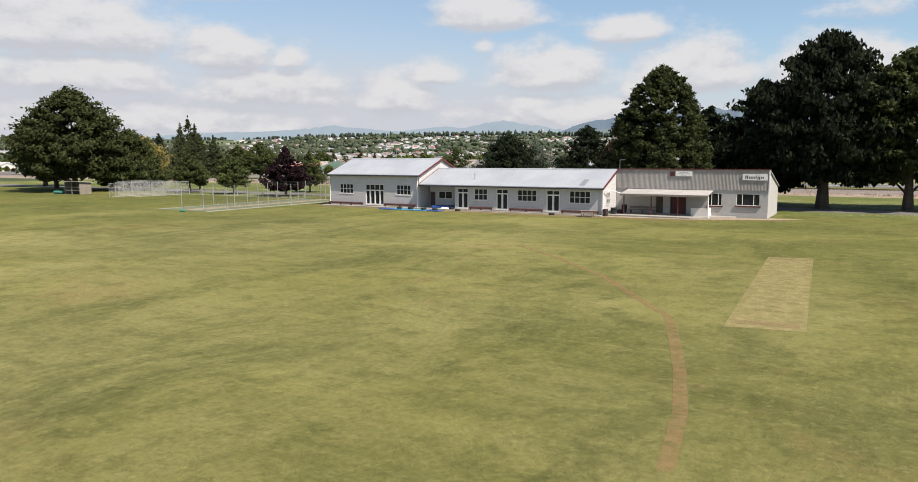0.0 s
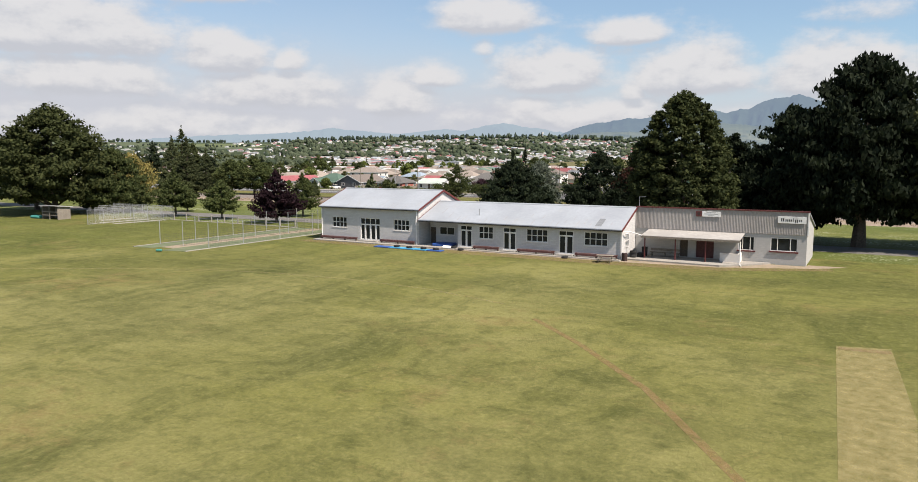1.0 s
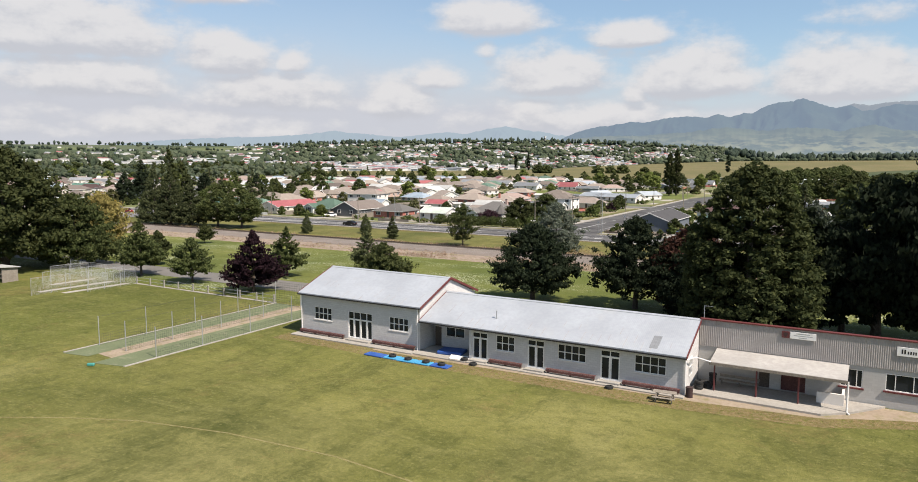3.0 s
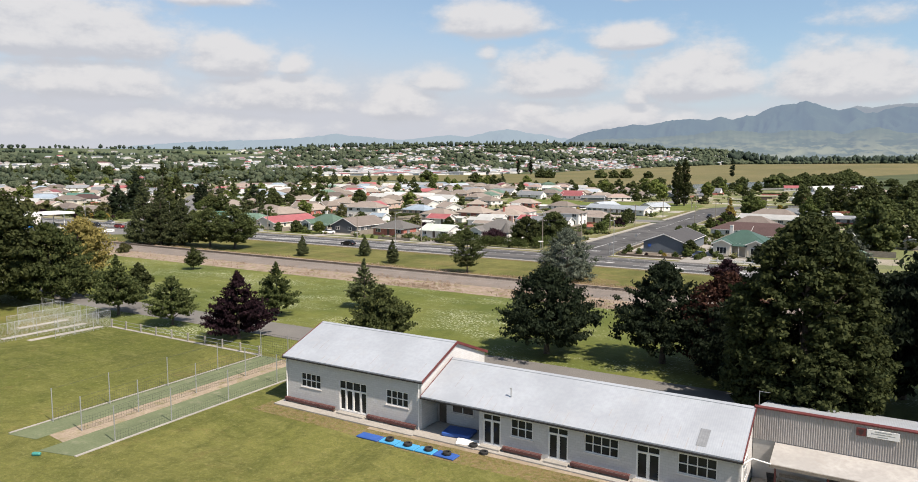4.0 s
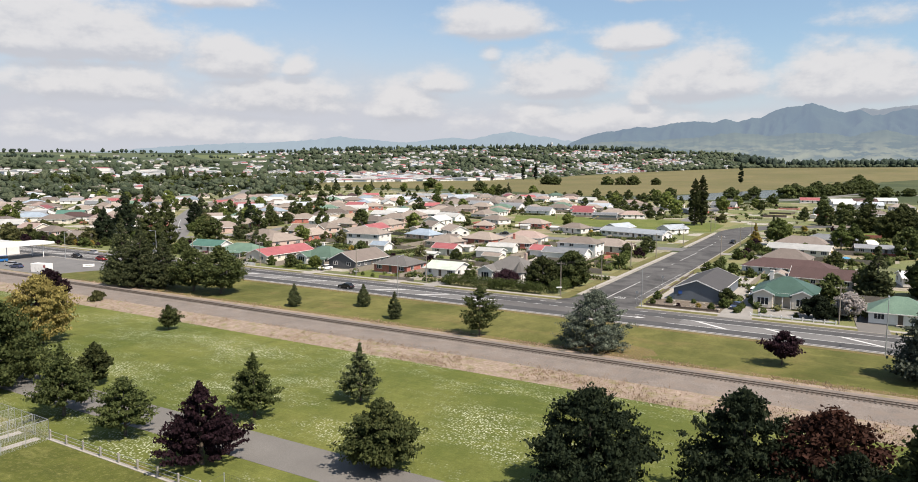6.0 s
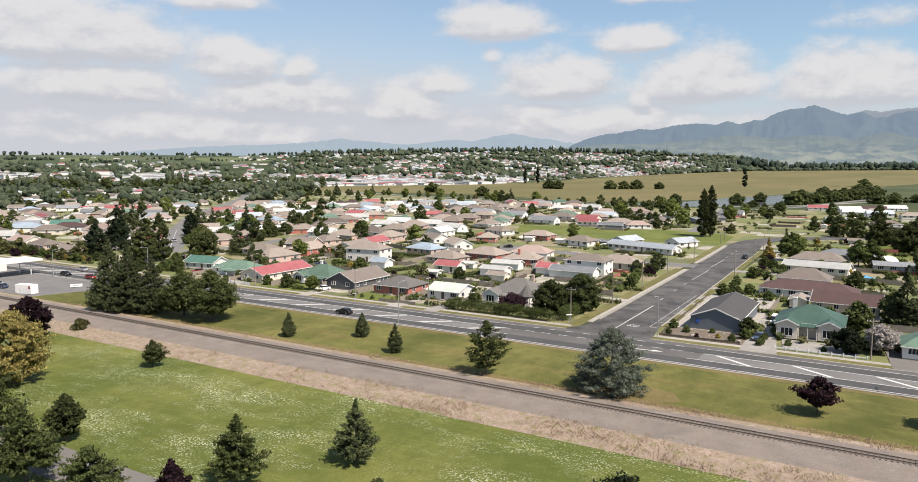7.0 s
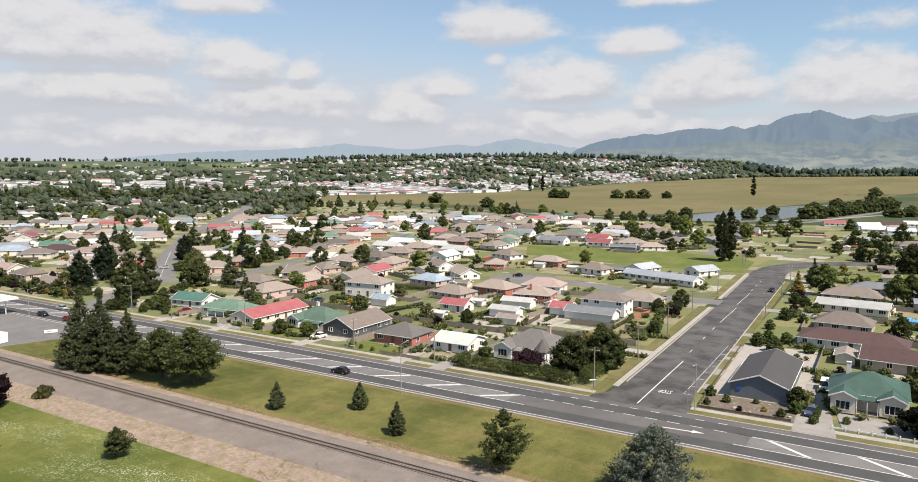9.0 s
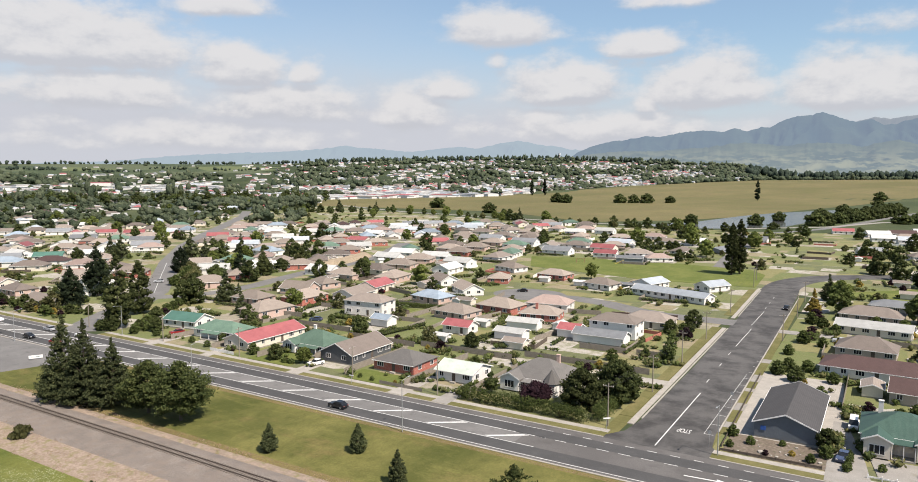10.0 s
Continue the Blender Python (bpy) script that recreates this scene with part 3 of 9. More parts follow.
def prism(bm, outline, axis, c0, c1):
    """A solid whose section is the outline; axis: x (outline in y, z), y (in x, z) or z (in x, y)."""
    put = {"x": lambda c, p: (c, p[0], p[1]), "y": lambda c, p: (p[0], c, p[1]), "z": lambda c, p: (p[0], p[1], c)}[axis]
    a = [bm.verts.new(put(c0, p)) for p in outline]
    b = [bm.verts.new(put(c1, p)) for p in outline]
    n = len(a)
    for i in range(n):
        bm.faces.new((a[i], a[(i + 1) % n], b[(i + 1) % n], b[i]))
    bm.faces.new(a[::-1])
    bm.faces.new(b)


def wall_x(bm, x0, x1, y0, y1, z0, z1, holes=()):
    """A wall along x, with openings (x0, x1, z0, z1) right through it."""
    xs = sorted({x0, x1, *(v for h in holes for v in h[:2])})
    for a, b in zip(xs, xs[1:]):
        cut = sorted((h[2], h[3]) for h in holes if h[0] < (a + b) / 2 < h[1])
        z = z0
        for lo, hi in cut:
            if lo > z:
                box(bm, a, b, y0, y1, z, lo)
            z = hi
        if z < z1:
            box(bm, a, b, y0, y1, z, z1)


def lattice_plate(bm, xs, zs, bar, y0, y1, glass_y=None):
    """One connected frame of bars round the lines xs and zs; with glass_y the openings are closed by panes set back to it. Returns the panes' faces."""
    def cuts(vs):
        out = []
        for i, v in enumerate(vs):
            out += [v, v + bar] if i == 0 else [v - bar, v] if i == len(vs) - 1 else [v - bar / 2, v + bar / 2]
        return out
    cx, cz = cuts(xs), cuts(zs)
    nx, nz = len(cx), len(cz)
    made = {}

    def vert(i, j, y):
        if (i, j, y) not in made:
            made[i, j, y] = bm.verts.new((cx[i], y, cz[j]))
        return made[i, j, y]

    def solid(i, j):
        return 0 <= i < nx - 1 and 0 <= j < nz - 1 and (i % 2 == 0 or j % 2 == 0)

    panes = []
    for i in range(nx - 1):
        for j in range(nz - 1):
            q = ((i, j), (i + 1, j), (i + 1, j + 1), (i, j + 1))
            if solid(i, j):
                bm.faces.new([vert(*c, y0) for c in q])
                if glass_y is None:
                    bm.faces.new([vert(*c, y1) for c in q[::-1]])
                for k, (di, dj) in enumerate(((0, -1), (1, 0), (0, 1), (-1, 0))):
                    if not solid(i + di, j + dj):
                        a, b = q[k], q[(k + 1) % 4]
                        inner = 0 <= i + di < nx - 1 and 0 <= j + dj < nz - 1
                        if inner and glass_y is not None:
                            bm.faces.new((vert(*a, y0), vert(*b, y0), vert(*b, glass_y), vert(*a, glass_y)))
                        else:
                            bm.faces.new((vert(*a, y0), vert(*b, y0), vert(*b, y1), vert(*a, y1)))
            elif glass_y is not None:
                panes.append(bm.faces.new([vert(*c, glass_y) for c in q]))
    return panes


def ribbon(name, pts, width, z, material, thick=0.05):
    """A flat strip along a line of (x, y)."""
    bm = bmesh.new()
    rows = []
    for i, p in enumerate(pts):
        a, b = Vector(pts[max(i - 1, 0)]), Vector(pts[min(i + 1, len(pts) - 1)])
        s = (b - a).normalized().orthogonal() * width / 2
        rows.append([bm.verts.new((p[0] + k * s.x, p[1] + k * s.y, q)) for k, q in ((1, z), (-1, z), (-1, z - thick), (1, z - thick))])
    for a, b in zip(rows, rows[1:]):
        for i in range(4):
            bm.faces.new((a[i], a[(i + 1) % 4], b[(i + 1) % 4], b[i]))
    bm.faces.new(rows[0])
    bm.faces.new(rows[-1][::-1])
    return link_mesh(name, bm, material)


def slab(name, outline, z, material, thick=0.05):
    bm = bmesh.new()
    prism(bm, outline, "z", z - thick, z)
    return link_mesh(name, bm, material)


def curve_pts(p0, p1, p2, n=14):
    a, b, c = Vector(p0), Vector(p1), Vector(p2)
    return [tuple((1 - t) ** 2 * a + 2 * t * (1 - t) * b + t * t * c) for t in (i / n for i in range(n + 1))]


# ---- the lie of the land ----
END = Vector((-53.5, 78.1))
FWD, SIDE = Vector((-math.sin(VIEW_AZ), math.cos(VIEW_AZ))), Vector((math.cos(VIEW_AZ), math.sin(VIEW_AZ)))


def at_bearing(deg, r):
    a = radians(deg)
    p = END + (FWD * math.cos(a) + SIDE * math.sin(a)) * r
    return p.x, p.y


def bearing(x, y):
    v = Vector((x, y)) - END
    return math.degrees(math.atan2(v.dot(SIDE), v.dot(FWD))), v.length


FAR_AZ = [-60, -11.4, -6.4, -1.6, 3.1, 8.3, 14.6, 18.9, 23, 33, 60]
FAR_R = [1250, 1259, 1295, 1346, 1410, 1800, 2150, 2300, 2450, 2600, 2600]   # far edge of the river flats
FLAT_UP = [0, 0, 0, 0, 0, 0, 9, 16, 22, 25, 25]                              # height of that edge
NEAR_AZ = [-11.4, -4, 3.1, 10.1, 17.3, 21.1, 24.3, 27, 29.2, 33, 40]
NEAR_R = [1060, 957, 884, 706, 754, 822, 939, 1068, 1186, 1560, 1900]        # near edge of the pasture
CREST_AZ = [-60, -33, -21.7, -17.6, -10.9, -4, 3.1, 7.8, 12.3, 16.7, 21, 23.8, 25.4, 33, 60]
CREST_UP = [77, 79, 81, 80, 88, 96, 100, 100, 94, 82, 74, 47, 27, 26, 26]
CREST_R = 2900


def land(x, y):
    """Height of the ground: flat by the camera, gently rising pasture by the river, a ridge of houses behind it."""
    a, r = bearing(x, y)
    edge = float(np.interp(a, FAR_AZ, FAR_R))
    flat = float(np.interp(a, FAR_AZ, FLAT_UP)) * min(max((r - 1450) / (edge - 1450), 0), 1) if edge > 1500 else 0.0
    t = min(max((r - edge - 40) / (CREST_R - edge - 40), 0), 1)
    up = float(np.interp(a, CREST_AZ, CREST_UP)) - flat
    h = flat + up * t ** 1.15 * (1 + 0.16 * (1 - t) * noise.noise((x * 0.0022, y * 0.0022, 0.3)))
    return h + 14 * t * (1 - t) * noise.noise((x * 0.005, y * 0.005, 1.3))


def build_ground():
    bm = bmesh.new()
    xs = sorted({*range(-4600, 3001, 100), *range(-560, 121, 40)})
    ys = sorted({*range(-700, 4901, 100), *range(-60, 621, 40)})
    grid = [[bm.verts.new((x, y, land(x, y) - 0.06)) for y in ys] for x in xs]
    for i in range(len(xs) - 1):
        for j in range(len(ys) - 1):
            bm.faces.new((grid[i][j], grid[i + 1][j], grid[i + 1][j + 1], grid[i][j + 1]))
    for f in bm.faces:
        c = f.calc_center_median()
        a, r = bearing(c.x, c.y)
        if r > float(np.interp(a, FAR_AZ, FAR_R)):
            f.material_index = 2 if (a < -15 and r > 2250) or (a > 24 and r > 2700) else 1
    ob = link_mesh("ground", bm, M["suburb"], smooth=True)
    ob.data.materials.append(M["hillside"])
    ob.data.materials.append(M["farm"])
    tagged(ob, "grassy ground of a country town reaching to the hills", "ground", kind="structure")


def build_meadow():
    bm = bmesh.new()
    rows = []
    for a in np.linspace(-11.4, 40, 66):
        r0, r1 = float(np.interp(a, NEAR_AZ, NEAR_R)), float(np.interp(a, FAR_AZ, FAR_R))
        row = []
        for k in np.linspace(0, 1, 20):
            x, y = at_bearing(a, r0 + (r1 - r0) * k)
            row.append(bm.verts.new((x, y, land(x, y) + 0.06 + 1.6 * k * k)))
        rows.append(row)
    for p, q in zip(rows, rows[1:]):
        for i in range(19):
            bm.faces.new((p[i], q[i], q[i + 1], p[i + 1]))
    setting(link_mesh("meadow", bm, M["meadow"], smooth=True), "wide flat pasture beside the river, yellow-green", "meadow")


def setting(ob, label, category):
    return tagged(ob, label, category, kind="structure")


build_ground()
setting(slab("playing_field", [(-220, -60), (70, -60), (70, 92), (-220, 92)], 0.0, M["field"]), "mown patchy yellow-green grass of a sports field", "grass")
setting(slab("back_lawn", [(-230, 92), (70, 92), (70, 139.5), (-230, 139.5)], 0.004, M["daisy"]), "green lawn flecked with white daisies behind the pavilion", "grass")
setting(slab("road_verge", [(-330, 157), (70, 158), (70, 184.4), (-330, 184.4)], 0.01, M["verge"]), "mown grass verge between railway and highway", "grass")
setting(slab("garden_ground", [(-600, 204.6), (-98.5, 204.6), (-98.5, 400), (-150, 700), (-330, 706), (-566, 780), (-760, 860)], 0.02, M["plots"]), "gardens, lawns and yards of the suburb", "gardens")
setting(slab("garden_ground_east", [(-78.5, 204.6), (70, 204.6), (70, 385), (-78.5, 385)], 0.02, M["plots"]), "gardens, lawns and yards of the suburb", "gardens")
setting(slab("garden_ground_river", [(-98.5, 400), (-78.5, 385), (70, 385), (70, 740), (-100, 716), (-150, 700)], 0.016, M["plots"]), "yards, rough grass and gardens beyond the street bend", "gardens")
build_meadow()
setting(slab("bare_patch", [(-73, 159.8), (-66.5, 160.5), (-62.5, 163.6), (-64.5, 167.0), (-70, 168.8), (-77, 167.5), (-79.5, 163.5)], 0.016, M["worn"], 0.003), "bare brown soil under the cedar", "soil")
for y0, y1 in ((158.2, 161.4), (182.6, 184.0)):
    setting(slab("verge_edge", [(-230, y0), (70, y0), (70, y1), (-214, y1)], 0.017, M["worn"], 0.003), "dry worn edge of the mown verge", "grass")
RIVER = [(-246, 738), (-215, 813), (-195, 926), (-169, 1010), (-81, 1176), (-73, 1098), (-122, 971), (-120, 851), (-134, 772), (-175, 724), (-227, 700)]
setting(slab("river", RIVER, 0.10, M["water"]), "grey river bending past the pasture", "river")


def hill_range(name, crest, r0, r1, r2, material, label, seed, rough=1.0):
    """A range of hills, from its foot at r0 over the crest at r1 to r2; crest: bearing and height in degrees above eye level."""
    azs = np.linspace(crest[0][0], crest[-1][0], 460)
    rs = list(np.linspace(r0, r1, 46)) + [r1 + 0.4 * (r2 - r1), r2]
    bm = bmesh.new()
    rows = []
    for a in azs:
        top = math.tan(radians(float(np.interp(a, [c[0] for c in crest], [c[1] for c in crest])))) * math.cos(radians(a)) * r1 + 38
        top += 5 * noise.noise((a * 1.9, seed, 0)) + 3 * noise.noise((a * 4.7, seed, 3)) + 2 * noise.noise((a * 9.0, seed, 5))
        row = []
        for i, r in enumerate(rs):
            k = min((r - r0) / (r1 - r0), 1)
            x, y = at_bearing(a, r)
            spur = noise.ridged_multi_fractal((a * 0.40 + seed + 1.3 * noise.noise((a * 0.3, k * 2.2, seed)), k * 2.1 + 0.5 * noise.noise((a * 0.8, k, seed)), 0.3), 0.85, 2.1, 5, 1.0, 2.0) - 1.1
            z = 26 + (top - 26) * (k ** 1.3) + rough * spur * top * 0.27 * k * (1.06 - k * k)
            if r > r1:
                z = top * (0.85 if r < r2 else 0.2)
            row.append(bm.verts.new((x, y, z)))
        rows.append(row)
    for p, q in zip(rows, rows[1:]):
        for i in range(len(rs) - 1):
            bm.faces.new((p[i], q[i], q[i + 1], p[i + 1]))
    setting(link_mesh(name, bm, material, smooth=True), label, "hills")


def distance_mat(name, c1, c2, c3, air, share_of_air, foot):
    """Land so far off that air lies between: forest above, pasture below the height foot, and haze painted in as blue
    emission.
    """
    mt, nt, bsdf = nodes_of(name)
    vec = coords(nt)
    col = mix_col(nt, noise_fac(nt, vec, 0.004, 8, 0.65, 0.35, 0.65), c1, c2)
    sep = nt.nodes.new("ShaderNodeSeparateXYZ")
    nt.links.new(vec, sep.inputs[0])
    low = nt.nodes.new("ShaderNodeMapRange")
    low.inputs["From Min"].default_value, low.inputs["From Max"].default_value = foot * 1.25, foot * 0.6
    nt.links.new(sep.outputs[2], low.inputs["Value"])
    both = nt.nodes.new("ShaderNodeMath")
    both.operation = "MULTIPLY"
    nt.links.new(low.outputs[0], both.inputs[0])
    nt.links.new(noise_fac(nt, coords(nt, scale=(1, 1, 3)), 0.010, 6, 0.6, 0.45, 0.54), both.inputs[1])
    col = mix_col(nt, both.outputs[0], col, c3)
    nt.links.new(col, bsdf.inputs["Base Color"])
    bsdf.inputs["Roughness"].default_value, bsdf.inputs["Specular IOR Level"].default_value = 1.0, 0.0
    # the slopes glow in the air colour, which stands in for haze
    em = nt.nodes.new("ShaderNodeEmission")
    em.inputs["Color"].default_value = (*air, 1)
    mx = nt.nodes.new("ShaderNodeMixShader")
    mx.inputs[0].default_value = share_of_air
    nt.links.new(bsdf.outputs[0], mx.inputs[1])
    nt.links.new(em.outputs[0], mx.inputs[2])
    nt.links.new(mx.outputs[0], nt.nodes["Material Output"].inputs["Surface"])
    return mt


# farther ranges get a larger share of the haze emission
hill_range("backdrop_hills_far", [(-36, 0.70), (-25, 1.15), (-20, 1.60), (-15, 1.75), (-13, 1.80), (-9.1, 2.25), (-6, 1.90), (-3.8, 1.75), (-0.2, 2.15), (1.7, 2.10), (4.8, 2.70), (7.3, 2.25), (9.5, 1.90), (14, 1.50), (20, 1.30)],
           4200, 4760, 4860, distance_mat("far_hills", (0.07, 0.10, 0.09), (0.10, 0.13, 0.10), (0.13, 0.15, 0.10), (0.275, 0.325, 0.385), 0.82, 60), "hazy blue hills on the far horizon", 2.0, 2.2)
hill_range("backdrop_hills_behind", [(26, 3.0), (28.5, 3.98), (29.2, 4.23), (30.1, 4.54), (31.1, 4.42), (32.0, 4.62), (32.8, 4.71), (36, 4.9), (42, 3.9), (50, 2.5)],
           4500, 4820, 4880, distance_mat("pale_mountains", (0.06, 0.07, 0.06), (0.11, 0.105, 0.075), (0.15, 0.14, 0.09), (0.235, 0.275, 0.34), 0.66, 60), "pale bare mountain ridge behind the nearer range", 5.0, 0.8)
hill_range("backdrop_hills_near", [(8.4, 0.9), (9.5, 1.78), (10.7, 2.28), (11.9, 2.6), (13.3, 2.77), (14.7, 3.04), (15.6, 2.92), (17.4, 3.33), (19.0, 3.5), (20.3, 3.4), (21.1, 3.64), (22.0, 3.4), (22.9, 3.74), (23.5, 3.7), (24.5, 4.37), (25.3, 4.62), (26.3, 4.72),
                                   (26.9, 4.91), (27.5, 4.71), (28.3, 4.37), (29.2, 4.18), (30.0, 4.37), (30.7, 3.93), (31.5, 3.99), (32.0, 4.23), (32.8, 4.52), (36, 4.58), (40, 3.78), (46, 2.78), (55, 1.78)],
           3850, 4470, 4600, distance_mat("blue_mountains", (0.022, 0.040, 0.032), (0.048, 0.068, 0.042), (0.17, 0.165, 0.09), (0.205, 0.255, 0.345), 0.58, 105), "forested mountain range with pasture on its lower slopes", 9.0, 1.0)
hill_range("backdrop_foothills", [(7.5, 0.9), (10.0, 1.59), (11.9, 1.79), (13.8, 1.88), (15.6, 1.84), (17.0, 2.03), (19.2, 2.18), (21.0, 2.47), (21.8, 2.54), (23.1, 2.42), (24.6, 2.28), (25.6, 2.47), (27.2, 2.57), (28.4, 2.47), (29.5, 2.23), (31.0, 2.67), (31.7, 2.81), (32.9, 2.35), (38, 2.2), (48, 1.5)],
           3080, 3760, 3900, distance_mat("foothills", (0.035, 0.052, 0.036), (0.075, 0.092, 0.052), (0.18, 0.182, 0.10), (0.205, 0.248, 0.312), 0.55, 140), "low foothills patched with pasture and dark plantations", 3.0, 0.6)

# highway, with its lanes, median and kerbs
HW = (-420, 70)
setting(link_mesh("highway", boxes((HW[0], HW[1], 184.4, 200.5, -0.06, 0.02)), M["asphalt"]), "two-lane asphalt highway with a painted median", "road")
setting(link_mesh("highway_lane_near", boxes((HW[0], HW[1], 185.9, 189.4, 0.0, 0.028)), M["lane"]), "dark worn traffic lane of the highway", "road")
setting(link_mesh("highway_lane_far", boxes((HW[0], HW[1], 194.6, 198.1, 0.0, 0.028)), M["lane"]), "dark worn traffic lane of the highway", "road")
setting(link_mesh("highway_median", boxes((HW[0], -110, 189.7, 194.3, 0.0, 0.030)), M["chip"]), "pale painted median of the highway", "road")
setting(link_mesh("highway_median_east", boxes((-66, HW[1], 189.7, 194.3, 0.0, 0.030)), M["chip"]), "pale painted median of the highway", "road")
setting(link_mesh("kerb_near", soft(boxes((HW[0], HW[1], 184.1, 184.55, -0.1, 0.10)))  , M["concrete"]), "pale concrete kerb along the verge", "kerb")
for a, b in ((-257, -97), (-78, HW[1]), (HW[0], -276)):
    setting(link_mesh("kerb_far", soft(boxes((a, b, 200.5, 200.8, -0.1, 0.13))), M["concrete"]), "concrete kerb of the highway", "kerb")
    setting(link_mesh("grass_strip", boxes((a, b, 200.8, 203.0, -0.1, 0.11)), M["strip"]), "mown grass strip beside the footpath", "grass")
    setting(link_mesh("footpath", boxes((a, b, 203.0, 204.6, -0.1, 0.125)), M["concrete"]), "concrete footpath beside the highway", "footpath")


def paint(name, bm):
    return setting(link_mesh(name, bm, M["marking"]), "white painted road marking", "road marking")


for y0, y1 in ((185.45, 185.6), (189.45, 189.62), (194.38, 194.55), (198.3, 198.42)):
    for a, b in ((HW[0], -106), (-68, HW[1])) if y0 > 186 else ((HW[0], HW[1]),):
        paint("edge_line", boxes((a, b, y0, y1, 0.02, 0.036)))
bm = bmesh.new()
x = HW[0]
while x < HW[1]:
    if not -112 < x < -66:
        prism(bm, [(x, 189.9), (x + 1.1, 189.9), (x + 7.4, 194.1), (x + 6.3, 194.1)] if x < -90 else [(x + 6.3, 189.9), (x + 7.4, 189.9), (x + 1.1, 194.1), (x, 194.1)], "z", 0.02, 0.038)
    x += 13.2
paint("median_bars", bm)
bm = bmesh.new()
for x in range(-112, -64, 4):
    box(bm, x, x + 1.6, 198.25, 198.4, 0.02, 0.036)
    box(bm, x, x + 2.2, 194.4, 194.55, 0.02, 0.036)
paint("turning_dashes", bm)
bm = bmesh.new()
prism(bm, [(-80, 191.2), (-75, 191.6), (-75, 191.2), (-73, 191.9), (-75, 192.5), (-75, 191.95), (-80, 191.5)], "z", 0.02, 0.036)
paint("turn_arrow", bm)

# side street that leaves the highway and bends away to the right
side = [(-86.4, 200.3), (-86.9, 260), (-88.7, 330), (-90.7, 390)] + curve_pts((-91.4, 400), (-91.8, 438), (-66, 454), 12) + [(-30, 476), (60, 520)]
setting(ribbon("side_street", side, 14.3, 0.025, M["street"], 0.09), "asphalt side street with a painted centre line", "road")
bm = bmesh.new()
for s in (-1, 1):
    prism(bm, [(-86.6 + s * 7.0, 215), (-86.6 + s * 8.0, 206), (-86.6 + s * 11.5, 200.4), (-86.6, 200.4), (-86.6, 215)], "z", -0.06, 0.022)
setting(link_mesh("junction_mouth", bm, M["street"]), "asphalt corners of the street junction", "road")
bm = bmesh.new()
box(bm, -87.7, -87.5, 201.5, 237, 0.02, 0.034)
for y in (246, 262, 275, 350, 362, 374):
    box(bm, -88.35 - 0.02 * (y - 246), -88.2 - 0.02 * (y - 246), y, y + 3.0, 0.02, 0.034)
box(bm, -89.0, -88.85, 286, 312, 0.02, 0.034)
box(bm, -89.9, -89.75, 318, 344, 0.02, 0.034)
paint("centre_line", bm)
bm = bmesh.new()
for y in range(212, 282, 6):
    box(bm, -81.3, -79.7, y, y + 0.10, 0.02, 0.034)
box(bm, -81.42, -81.34, 212, 258, 0.02, 0.034)
paint("parking_marks", bm)
for x0, x1 in ((-102.5, -95.4), (-82.0, -72)):
    setting(slab("corner_grass", [(x0, 200.9), (x1, 200.9), (x1, 216), (x0, 216)], 0.015, M["strip"]), "worn grass on the street corner", "grass")
word = bpy.data.curves.new("stop_marking", "FONT")
word.body, word.size, word.extrude, word.align_x = "STOP", 1.6, 0.004, "CENTER"
word.materials.append(M["marking"])
ob = new("stop_marking", word)
ob.matrix_basis = pose(-84.9, 212.6, 0.034, 0, 0, 180) @ Matrix.Diagonal((0.66, 1.9, 1, 1))
setting(ob, "white STOP lettering painted on the asphalt", "road marking")
for sgn in (-1, 1):
    x = -86.5 + sgn * 7.3
    for y0, y1 in ((214, 309), (330, 392)) if sgn < 0 else ((214, 380),):
        lean = -1.9 if y1 > 350 and sgn < 0 else -3.2 if sgn > 0 else -1.6
        x -= 2.2 if y0 > 320 else 0.0
        setting(ribbon("street_kerb", [(x, y0), (x + lean, y1)], 0.3, 0.13, M["concrete"], 0.2), "concrete kerb of the side street", "kerb")
        walk_at, grass_at, wide = (1.05, 3.3, 2.8) if sgn < 0 else (0, 1.15, 1.9)
        if sgn < 0:
            setting(ribbon("street_footpath", [(x + sgn * walk_at, y0 - 4), (x + sgn * walk_at + lean, y1)], 1.25, 0.115, M["concrete"], 0.2), "concrete footpath of the side street", "footpath")
        setting(ribbon("street_grass", [(x + sgn * grass_at, y0), (x + sgn * grass_at + lean, y1)], wide, 0.10, M["strip"], 0.2), "grass strip of the side street", "grass")
for i, y in enumerate((217.5, 229, 243.5, 252, 271)):  # sealed crossings through the grass strip
    setting(link_mesh("crossing", boxes((-79.1 - 0.019 * (y - 219), -77.0 - 0.019 * (y - 219), y, y + (3.4, 5.2, 2.6, 6.5, 4.0)[i], -0.05, 0.112)), M["gravel"]), "pale sealed crossing between kerb and footpath", "crossing")
